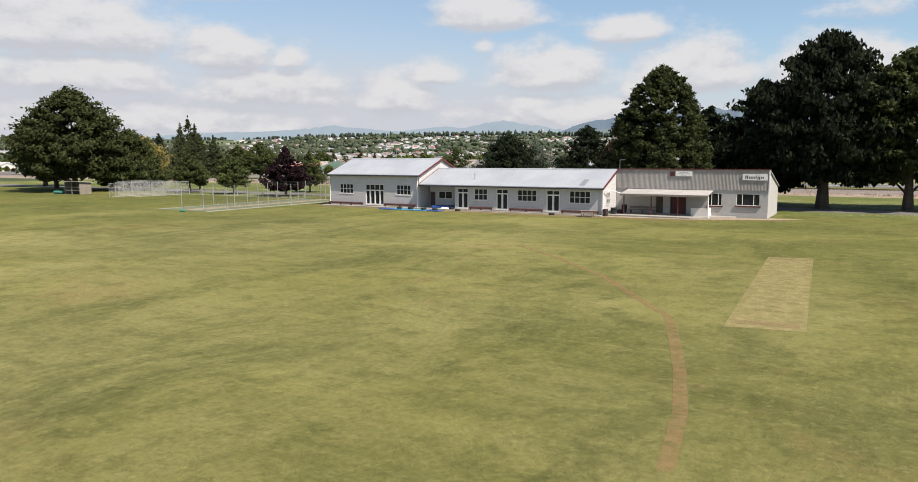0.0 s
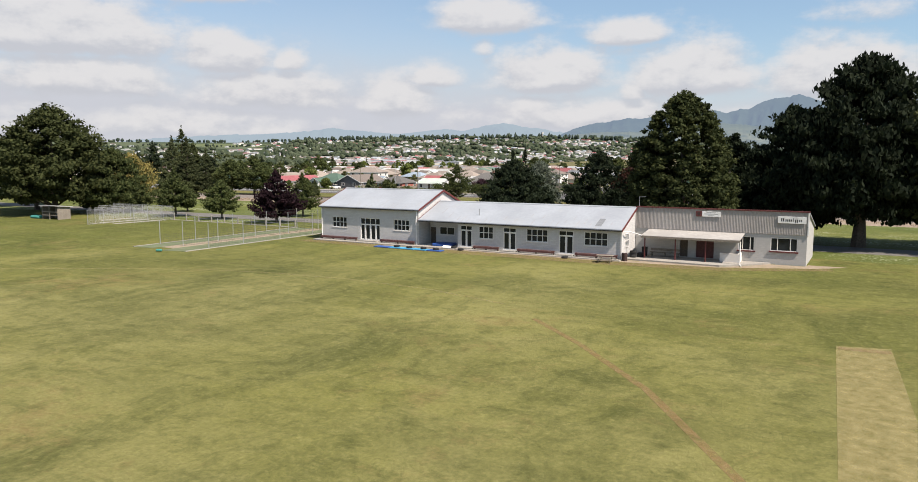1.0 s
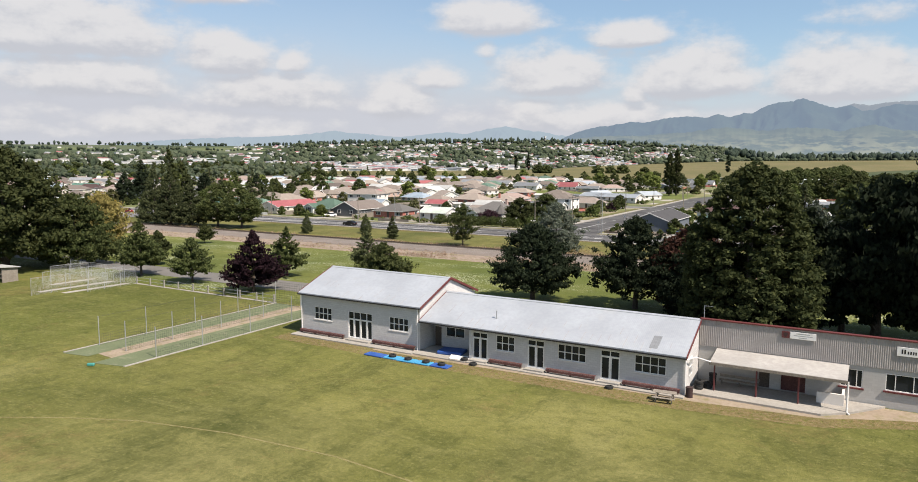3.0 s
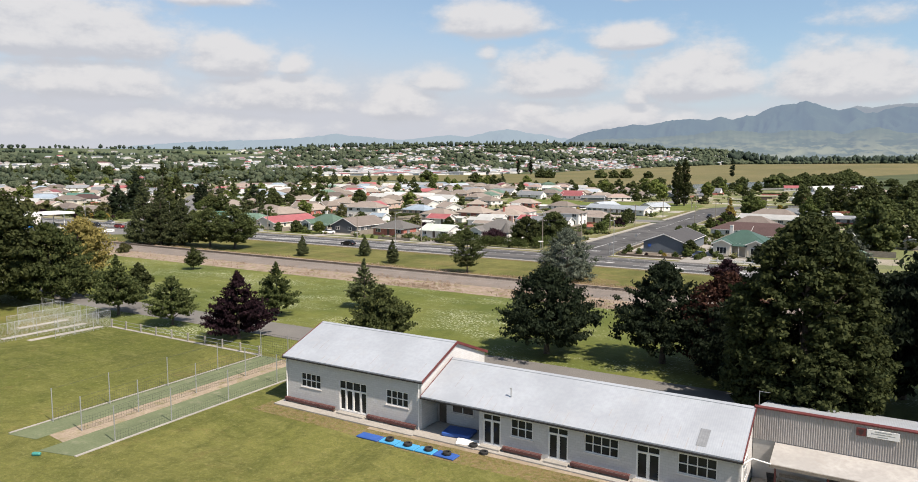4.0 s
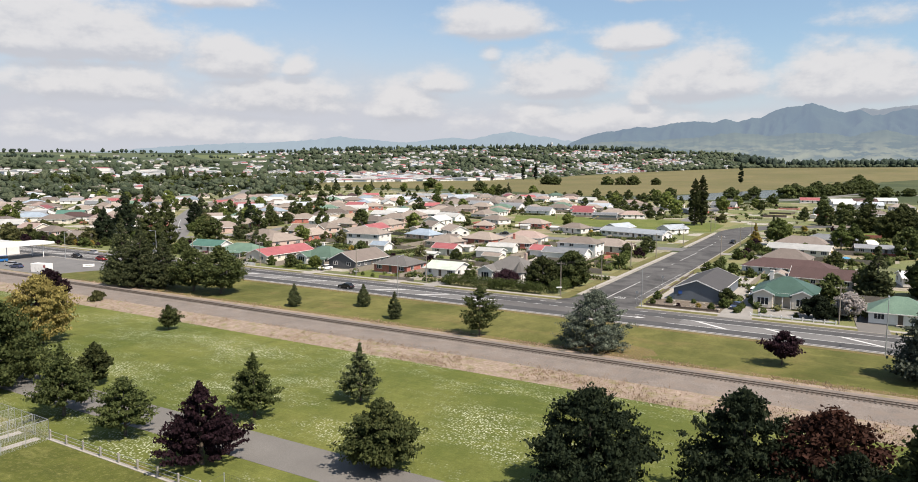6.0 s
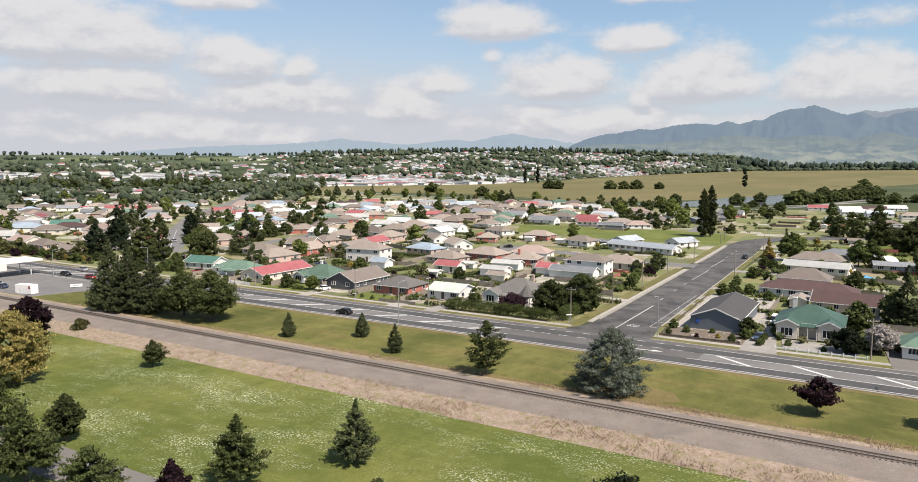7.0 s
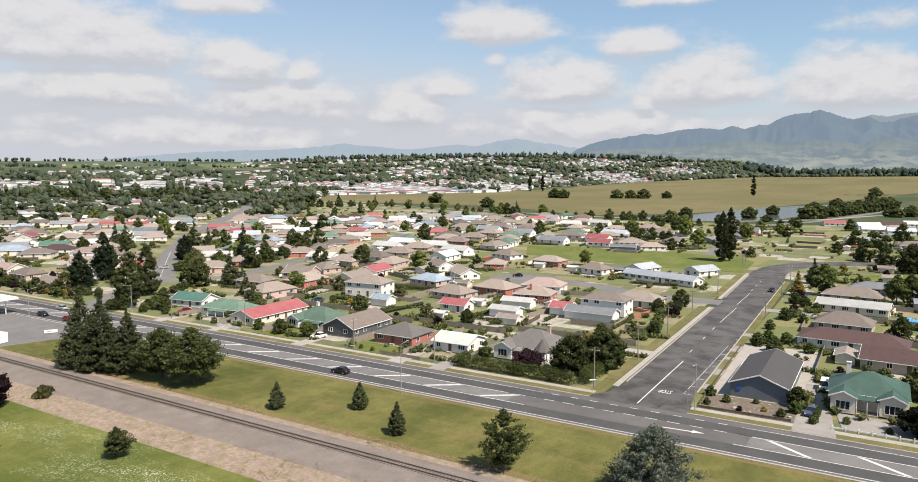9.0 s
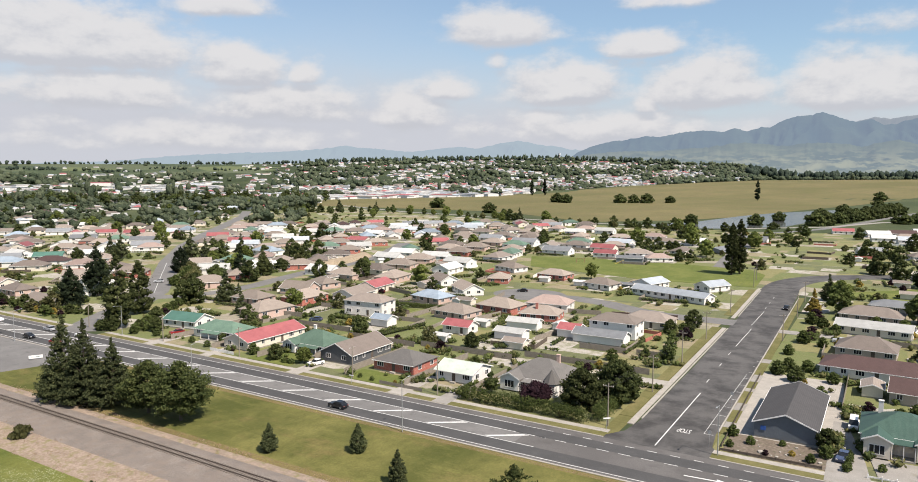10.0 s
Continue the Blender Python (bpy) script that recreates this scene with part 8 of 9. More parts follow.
for x, y, h, r, key, label in ((-308, 222.2, 15.3, 5.2, "leaf_dark", "tall dense dark conifer on the street corner"), (-322.3, 241, 20.6, 5.6, "leaf_dark", "tall pointed dark conifer on the street corner"),
                               (-260.4, 209.8, 25.8, 4.7, "leaf_oak", "very tall dark green tree at the street mouth"), (-275.5, 227.6, 19.4, 5.0, "leaf_oak", "tall dark tree leaning over the street"),
                               (-329, 247, 15.5, 4.6, "leaf_mid", "green broadleaf tree behind dark conifers"), (-350, 301, 13.0, 5.0, "leaf_dark", "broad dark conifer on the traffic island"),
                               (-309.1, 302.3, 12.7, 4.2, "leaf_dark", "dark conical tree beside the branch street"), (-308.1, 316.1, 10.2, 4.6, "leaf_oak", "dark spreading tree beside the branch street")):
    tree("street_tree", at(x, y), h, prof([(0.03, 0.7), (0.14, 1.0), (0.4, 0.95), (0.68, 0.72), (0.86, 0.40), (1.0, 0.06)], r), M[key], label, int(-x), 150, 4600, 0.27, 0.25, 0.28, group="corner trees", droop=-0.8, ragged=0.20, spray=0.7)
for x, y, h, r, key in ((-318.6, 274.4, 4.3, 3.6, "leaf_hedge"), (-312, 276, 5.4, 3.6, "leaf_bush"), (-308, 276.3, 6.0, 3.8, "leaf_mid"), (-318, 284, 6.4, 4.2, "leaf_bush"), (-326, 287, 6.6, 4.6, "leaf_hedge"), (-334, 294, 7.4, 4.8, "leaf_bush"),
                        (-310.0, 289.3, 5.7, 4.0, "leaf_hedge"), (-318, 296, 6.8, 4.6, "leaf_mid"), (-311.8, 330.4, 6.6, 4.2, "leaf_mid"), (-312.1, 342.9, 7.7, 4.4, "leaf_bush")):
    tree("island_shrub", at(x, y), h, prof(ROUND, r), M[key], "rounded green shrub massed on the traffic island", int(-x + y), 80, 2600, 0.27, 0.24, 0.14, category="shrub", group="island shrubs")


def mesh_from(name, verts, faces, material):
    me = bpy.data.meshes.new(name)
    me.from_pydata(verts, [], faces)
    me.materials.append(material)
    return new(name, me)


# the far town on its ridge: too many small houses to count
rng = random.Random(21)
wv, wf, far_roofs = [], [], {"iron_white": ([], []), "tile_tan": ([], []), "iron_red": ([], []), "iron_grey": ([], []), "tile_brown": ([], []), "iron_steelblue": ([], [])}
for i in range(5000):
    big = False
    if i < 2700:
        a = rng.uniform(-38, 22.5)
        r = float(np.interp(a, FAR_AZ, FAR_R)) + 60
        r += (CREST_R - 60 - r) * rng.random() ** 1.1
    elif i < 3750:
        a, r = rng.uniform(-42, -11), 700 + 1000 * rng.random() ** 0.8
    elif i >= 4300:
        a = rng.uniform(-14, 20)
        r = float(np.interp(a, FAR_AZ, FAR_R)) + rng.uniform(40, 420)
    else:
        if i % 2:
            continue
        a, big = rng.uniform(-18, 6) if i < 4190 else rng.uniform(-36, -18), True
        r = float(np.interp(a, FAR_AZ, FAR_R)) + (rng.uniform(15, 170) if a > -18 else rng.uniform(260, 520))
    x, y = at_bearing(a, r)
    if (r < 1250 and (y < 215 or on_street(x, y) or not clear_of_houses(x, y, 17) or (-1130 < x < -720 and abs(y - 650 - (x + 1100) * 0.64) < 45))):
        continue
    if not big and i < 4300 and noise.noise((x * 0.0045, y * 0.0045, 2.0)) + 0.5 * noise.noise((x * 0.016, y * 0.016, 5.0)) + rng.uniform(-0.15, 0.15) > (0.24 if r < 2300 else 0.10):
        continue
    if not big and a < -13 and r > 1500 and rng.random() < (0.55 if r < 2200 else 0.9 if a < -17 else 0.75):
        continue
    z = land(x, y) - 0.5
    w, d, h = (rng.uniform(11, 18), rng.uniform(8, 11), 3.6) if not big else (rng.uniform(24, 52), rng.uniform(14, 24), rng.uniform(5, 7.5))
    q = rng.uniform(0, math.pi)
    c, s = math.cos(q), math.sin(q)
    rise = d * 0.22 if not big else 1.2
    P = lambda u, v, k: (x + u * c - v * s, y + u * s + v * c, z + k)
    n = len(wv)
    wv += [P(u * w / 2, v * d / 2, k) for k in (-2, h) for u, v in ((-1, -1), (1, -1), (1, 1), (-1, 1))]
    wf += [(n, n + 1, n + 5, n + 4), (n + 1, n + 2, n + 6, n + 5), (n + 2, n + 3, n + 7, n + 6), (n + 3, n, n + 4, n + 7)]
    rv, rf = far_roofs[rng.choice(("iron_white", "iron_white", "tile_tan", "tile_tan", "iron_grey", "iron_grey", "tile_brown", "tile_brown", "iron_red", "iron_steelblue")) if not big else rng.choice(("iron_white", "iron_white", "iron_white", "iron_steelblue", "iron_grey", "tile_tan", "iron_white", "iron_red"))]
    m = len(rv)
    e = w / 2 + 0.6
    rv += [P(-e, -d / 2 - 0.6, h), P(e, -d / 2 - 0.6, h), P(e, d / 2 + 0.6, h), P(-e, d / 2 + 0.6, h), P(-e * 0.6, 0, h + rise), P(e * 0.6, 0, h + rise)]
    rf += [(m, m + 1, m + 5, m + 4), (m + 2, m + 3, m + 4, m + 5), (m + 1, m + 2, m + 5), (m + 3, m, m + 4)]
town = root("distant_houses", pose(0, 0, 0), "hundreds of small pale houses on the far ridge", "houses", kind="stuff")
o = mesh_from("walls", wv, wf, M["board_white"])
o.parent = town
for key, (rv, rf) in far_roofs.items():
    o = mesh_from("roofs", rv, rf, M[key])
    o.parent = town


def far_trees(name, places, material, label, seed):
    """Distant trees: lumpy low crowns, joined into one mesh."""
    rg = np.random.default_rng(abs(seed))
    base = bmesh.new()
    bmesh.ops.create_icosphere(base, subdivisions=1, radius=1)
    bv, bf = np.array([v.co for v in base.verts]), np.array([[v.index for v in f.verts] for f in base.faces])
    base.free()
    vs, fs, n = [], [], 0
    for x, y, h, w in places:
        near = bearing(x, y)[1] < 1500
        for k in range(5 if near else 2 if h < 14 else 1):
            q = rg.uniform(0.40, 0.68) if near else 1.0 if k == 0 else rg.uniform(0.45, 0.75)
            ox, oy = (0, 0) if k == 0 else rg.normal(scale=w * (0.5 if near else 0.7), size=2)
            up = h * rg.uniform(0.25, 0.74) if near else h * 0.44 * q
            v = bv * (1 + rg.normal(scale=0.2, size=(len(bv), 1)))
            v = v * np.array([w, w, h / 2]) * q + np.array([x + ox, y + oy, land(x, y) + up])
            vs.append(v)
            fs.append(bf + n)
            n += len(bv)
    me = bpy.data.meshes.new(name)
    v, f = np.concatenate(vs), np.concatenate(fs)
    me.vertices.add(len(v))
    me.vertices.foreach_set("co", v.ravel())
    me.loops.add(f.size)
    me.loops.foreach_set("vertex_index", f.ravel().astype(np.int32))
    me.polygons.add(len(f))
    me.polygons.foreach_set("loop_start", np.arange(0, f.size, 3, dtype=np.int32))
    me.polygons.foreach_set("loop_total", np.full(len(f), 3, dtype=np.int32))
    me.update()
    me.materials.append(material)
    tagged(new(name, me), label, "trees", kind="stuff")


def far_leaf(name, c1, c2):
    mt, nt, bsdf = nodes_of(name)
    geo = nt.nodes.new("ShaderNodeNewGeometry")
    col = mix_col(nt, geo.outputs["Random Per Island"], c1, c2)
    vec = coords(nt)
    nt.links.new(mix_col(nt, noise_fac(nt, vec, 0.35, 4), col, mix_col(nt, 0.5, col, c1)), bsdf.inputs["Base Color"])
    bsdf.inputs["Roughness"].default_value, bsdf.inputs["Specular IOR Level"].default_value = 1.0, 0.1
    bump_to(nt, bsdf, noise_fac(nt, vec, 0.8, 5), 1.0, 1.2)
    return mt


rng = random.Random(33)
places = []
for i in range(8200):
    a = rng.uniform(-39, 39)
    if i < 6600:
        a = rng.uniform(-39, 25)
        r = float(np.interp(a, FAR_AZ, FAR_R)) + 30
        r += (CREST_R + 40 - r) * rng.random()
    elif i < 7600:
        a, r = rng.uniform(-42, -11.5), rng.uniform(1000, 1500)
    elif i < 7950:
        r = rng.uniform(2860, 2960)
    else:
        a = rng.uniform(17, 39)
        r = float(np.interp(a, FAR_AZ, FAR_R)) + rng.uniform(0, 120)
    x, y = at_bearing(a, r)
    if i < 7600 and noise.noise((x * 0.0045, y * 0.0045, 2.0)) + 0.5 * noise.noise((x * 0.016, y * 0.016, 5.0)) + rng.uniform(-0.20, 0.20) < 0.09:
        continue
    if a < -13 and (r > 2200 and rng.random() < 0.95 or 1420 < r < 1760 and rng.random() < 0.6):
        continue
    if a < -9 and r > 2800 and noise.noise((a * 0.7, 3.0, 1.0)) < 0.08:
        continue
    tall = rng.random() < 0.10
    h = rng.uniform(7, 15) if not tall else rng.uniform(15, 24)
    places.append((x, y, h, h * (rng.uniform(0.5, 0.85) if not tall else rng.uniform(0.18, 0.32))))
for a, r, h, w in ((-27.6, 1350, 36, 7), (-27.3, 1362, 30, 6), (-22.3, 1350, 38, 7), (-22.0, 1345, 34, 8), (-21.6, 1360, 28, 9), (-14.0, 1300, 16, 8), (-30.4, 1345, 24, 10), (-29.8, 1350, 20, 11), (-17.5, 1480, 22, 11), (-18.1, 1470, 20, 10)):
    places.append((*at_bearing(a, r), h, w))  # tall old trees that stand above the town
full = len(places) + 520
while len(places) < full:  # among the nearer roofs of the town
    x, y = at_bearing(rng.uniform(-42, -13), rng.uniform(680, 1300))
    if y > 215 and not on_street(x, y) and clear_of_houses(x, y, 10):
        h = rng.uniform(4, 9) if rng.random() < 0.7 else rng.uniform(9, 14)
        places.append((x, y, h, h * rng.uniform(0.45, 0.7)))
# these leaf colours are lightened and blued: distance haze painted into them
far_trees("distant_trees", places, far_leaf("far_foliage", (0.046, 0.064, 0.040), (0.125, 0.142, 0.085)), "scattered dark trees among the far houses", 3)
places = []
for i in range(560):
    a, r, h = (rng.uniform(-12, 17), rng.uniform(2840, 2950), rng.uniform(14, 24)) if i < 200 else (rng.uniform(22, 42), rng.uniform(2640, 2860), rng.uniform(20, 32))
    places.append((*at_bearing(a, r), h, h * rng.uniform(0.2, 0.4)))
for a0, a1, r, h in ((-36, -31.0, 2860, 19), (-30.2, -27.2, 2880, 15), (-26.4, -22.6, 2890, 17), (-21.4, -17.4, 2890, 15), (-16.2, -12.6, 2880, 17), (-32.5, -29.5, 2480, 14), (-27.5, -24.0, 2380, 12), (-23.5, -20.8, 2560, 13), (-19.0, -15.6, 2450, 13), (-34, -31.5, 2200, 12)):
    a = a0
    while a < a1:  # rows of trees between the paddocks
        q = 0.8 * h * rng.uniform(0.5, 1.25)
        places.append((*at_bearing(a, r + rng.uniform(-25, 25)), q, q * rng.uniform(0.35, 0.6)))
        a += rng.uniform(0.10, 0.42)
# pine colours raised towards grey-blue to hold the haze of the skyline
far_trees("shelter_belts", places, far_leaf("far_pines", (0.032, 0.047, 0.036), (0.062, 0.080, 0.058)), "dark pine shelter belts along the skyline", 4)
t = root("water_tower", pose(*at_bearing(8.0, 2880), land(*at_bearing(8.0, 2880))), "white concrete water tower on the ridge", "tower")
bm = bmesh.new()
tube(bm, (0, 0, -2), (0, 0, 20), 2.8, 2.8, 12)
part("stem", bm, M["concrete"], t)
bm = bmesh.new()
tube(bm, (0, 0, 20), (0, 0, 27), 4.2, 5.6, 14)
part("tank", bm, M["white"], t)

# ---- cricket nets, fences, poles, cars ----


def post(parent, x, y, h, r=0.04, mat="galv", name="post", sq=False):
    bm = bmesh.new()
    if sq:
        box(bm, x - r, x + r, y - r, y + r, -0.05, h)
    else:
        tube(bm, (x, y, -0.05), (x, y, h), r, r, 7)
    return part(name, bm, M[mat], parent)


def lattice(bm, p, q, z0, z1, gap, t):
    """Wires up, down and along between two posts."""
    p, q = Vector((*p, 0)), Vector((*q, 0))
    n = max(1, round((q - p).length / gap))
    k = max(1, round((z1 - z0) / gap))
    up = Vector((0, 0, 1))
    nrm = (q - p).normalized().cross(up) * t
    for i in range(n + 1):
        c = p + (q - p) * i / n
        d = (q - p).normalized() * t
        vs = [bm.verts.new(c + a + up * z) for a, z in ((-d, z0), (d, z0), (d, z1), (-d, z1))]
        bm.faces.new(vs)
    for j in range(k + 1):
        z = z0 + (z1 - z0) * j / k
        vs = [bm.verts.new(a + up * (z + b)) for a, b in ((p, -t), (q, -t), (q, t), (p, t))]
        bm.faces.new(vs)


NETX = (-83.3, -78.9, -74.2)
setting(slab("net_run_west", [(-83.6, 61.8), (-80.4, 62.4), (-80.2, 91), (-83.8, 91)], 0.03, M["turf"]), "worn green artificial turf of a practice run", "turf")
setting(slab("net_run_east", [(-77.8, 61.2), (-74.3, 62.0), (-74.0, 91), (-77.8, 91)], 0.03, M["turf"]), "worn green artificial turf of a practice run", "turf")
setting(slab("net_middle", [(-80.4, 63.5), (-77.8, 63.2), (-77.8, 91), (-80.2, 91)], 0.022, M["dirt"]), "bare pinkish soil between the practice runs", "soil")
for x in (-83.75, -74.1):
    setting(link_mesh("net_kerb", boxes((x - 0.12, x + 0.12, 62, 91, -0.05, 0.07)), M["concrete"]), "pale concrete edging of the nets", "kerb")
cage = root("cricket_nets", pose(0, 0, 0), "steel posts of cricket nets with slack dark netting", "cricket nets")
for x in NETX:
    for y in (65.5, 71.0, 77.5, 84.0, 90.5):
        post(cage, x, y, 3.1, 0.045)
    bm = bmesh.new()
    tube(bm, (x, 65.5, 3.05), (x, 90.5, 3.0), 0.012, n=4)
    part("top_wire", bm, M["net"], cage)
    bm = bmesh.new()
    for y0, y1 in ((65.5, 71), (71, 77.5), (77.5, 84), (84, 90.5)):
        lattice(bm, (x, y0), (x, y1), 0.05, 1.15 if x < -75 else 0.8, 0.25, 0.008)
    part("netting", bm, M["net"], cage, "dark slack netting")
bm = bmesh.new()
lattice(bm, (-83.3, 90.6), (-74.2, 90.6), 0.05, 3.0, 0.3, 0.009)
part("netting", bm, M["net"], cage, "dark slack netting")

# rail fence along the drive
fence = root("field_fence", pose(0, 0, 0), "white post and wire fence round the field", "fence")
for i in range(10):
    post(fence, -113.4 + 3.25 * i, 91.0, 1.15, 0.08, "concrete", sq=True)
for z in (0.55, 1.02):
    bm = bmesh.new()
    tube(bm, (-113.4, 91.0, z), (-84.15, 91.0, z), 0.022, n=5)
    part("fence_wire", bm, M["galv"], fence)
setting(link_mesh("fence_kerb", boxes((-114, -84, 90.75, 91.25, -0.05, 0.05)), M["concrete"]), "worn pale strip under the fence", "kerb")

# chain-link cage with old concrete strips
cage2 = root("chain_link_cage", pose(0, 0, 0), "old chain-link practice cage on pale concrete strips", "cage")
runs = [((-113.3, 90.8), (-113.5, 83)), ((-116.6, 90.8), (-117.2, 77)), ((-120.8, 90.9), (-121.4, 81)), ((-126.0, 91), (-126.4, 85)), ((-131, 91), (-113.3, 90.8))]
bm_net = bmesh.new()
for p, q in runs:
    n = max(2, round((Vector(p) - Vector(q)).length / 3))
    for i in range(n + 1):
        post(cage2, p[0] + (q[0] - p[0]) * i / n, p[1] + (q[1] - p[1]) * i / n, 2.5, 0.032, "galv")
    lattice(bm_net, p, q, 0.05, 2.5, 0.16, 0.0045)
for p, q in runs:
    for z in (2.46,):
        bm = bmesh.new()
        tube(bm, (*p, z), (*q, z), 0.022, n=5)
        part("rail", bm, M["galv"], cage2)
part("chain_mesh", bm_net, M["wire"], cage2)
for x, y in ((-115.1, 80.5), (-118.9, 79.0), (-123.6, 83.5)):
    setting(slab("cage_strip", [(x - 0.75, y), (x + 0.35, y), (x + 0.75, 90.4), (x - 0.35, 90.4)], 0.03, M["concrete"]), "pale worn concrete practice strip", "slab")
shed = root("implement_shed", pose(-134.0, 81.5, 0, 0, 0, 4), "small open timber shed at the field's edge", "shed")
part("back_wall", boxes((-2.2, 2.2, 1.2, 1.3, 0, 2.2)), M["wood"], shed)
for x in (-2.2, 2.1):
    part("side_wall", boxes((x, x + 0.1, -1.2, 1.2, 0, 2.3)), M["wood"], shed)
part("front_rail", boxes((-2.1, 2.1, -1.3, -1.2, 0.7, 0.85), (-2.1, 2.1, -1.3, -1.2, 1.3, 1.45), (-0.1, 0.1, -1.32, -1.2, 0, 2.3)), M["wood"], shed)
bm = bmesh.new()
prism(bm, [(-1.6, 2.45), (1.6, 2.2), (1.6, 2.3), (-1.6, 2.55)], "x", -2.5, 2.5)
part("roof", bm, M["iron_white"], shed)
t = root("teal_slide", pose(-138.5, 80.5, 0), "teal plastic cover on the ground by the shed", "cover")
part("shell", soft(boxes((-1.4, 1.4, -0.6, 0.6, 0, 0.55)), 0.2), M["teal"], t)
t = root("teal_bag", pose(-77.0, 60.6, 0.0, 0, 0, 30), "small teal bag on the grass", "bag")
part("bag_body", soft(boxes((-0.35, 0.35, -0.15, 0.15, 0, 0.28)), 0.08), M["teal"], t)


def lamp_post(x, y, h, rot):
    l = root("street_lamp", pose(x, y, 0, 0, 0, rot), "tall grey steel street lamp with a short arm", "street lamp", "highway lamps")
    bm = bmesh.new()
    tube(bm, (0, 0, -0.05), (0, 0, h), 0.10, 0.06, 8)
    part("pole", bm, M["galv"], l)
    bm = bmesh.new()
    tube(bm, (0, 0, h - 0.05), (0, 2.0, h + 0.25), 0.045, 0.04, 6)
    part("arm", bm, M["galv"], l)
    part("lamp_head", soft(boxes((-0.14, 0.14, 1.9, 2.6, h + 0.18, h + 0.32)), 0.04), M["galv"], l)


lamp_post(-249.5, 204.0, 9.0, 180)
lamp_post(-191.0, 183.4, 9.0, 0)
lamp_post(-130.3, 183.2, 10.0, 0)
lamp_post(-77.0, 202.5, 9.0, 180)
lamp_post(-269.0, 183.0, 9.0, 0)
lamp_post(-30.0, 183.3, 9.5, 0)


def power_pole(x, y, h=8.5, rot=0):
    l = root("power_pole", pose(x, y, 0, 0, 0, rot), "weathered wooden power pole with a cross-arm", "power pole", "power poles")
    bm = bmesh.new()
    tube(bm, (0, 0, -0.05), (0, 0, h), 0.15, 0.10, 8)
    part("pole", bm, M["wood"], l)
    part("cross_arm", boxes((-1.1, 1.1, -0.06, 0.06, h - 0.65, h - 0.52)), M["wood"], l)
    for q in (-1.0, -0.5, 0.5, 1.0):
        bm = bmesh.new()
        tube(bm, (q, 0, h - 0.52), (q, 0, h - 0.36), 0.04, 0.03, 6)
        part("insulator", bm, M["white"], l)


def wires(name, pts, h, offs):
    for (x0, y0), (x1, y1) in zip(pts, pts[1:]):
        d = Vector((x1 - x0, y1 - y0)).normalized().orthogonal()
        w = root(name, pose(0, 0, 0), "thin dark overhead power wires", "wires")
        for o in offs:
            bm = bmesh.new()
            last = None
            for i in range(9):
                t = i / 8
                p = Vector((x0 + (x1 - x0) * t + d.x * o, y0 + (y1 - y0) * t + d.y * o, h - 0.36 - 1.2 * 4 * t * (1 - t) * 0.6))
                if last is not None:
                    tube(bm, last, p, 0.012, 0.012, 4)
                last = p
            part("wire", bm, M["rubber"], w)


SIDE_POLES = [(-98.2, 206.5), (-96.9, 232.0), (-97.4, 260), (-97.9, 290.0), (-99.6, 336.0), (-102.0, 400)]
for p in SIDE_POLES:
    power_pole(*p)
wires("power_line", SIDE_POLES, 8.5, (-1.0, -0.5, 0.5, 1.0))
HIGH_POLES = [(-269, 205.4), (-232, 205.4), (-200, 205.4), (-161, 205.4), (-137, 205.6)]
for p in HIGH_POLES:
    power_pole(*p, 8.0, 90)
for x, y in ((-78.5, 300), (-78.8, 340), (-79.5, 372), (-104, 420), (-38.0, 206), (-306, 300), (-420, 372), (-340, 262)):
    power_pole(x, y, 8.0, 20)


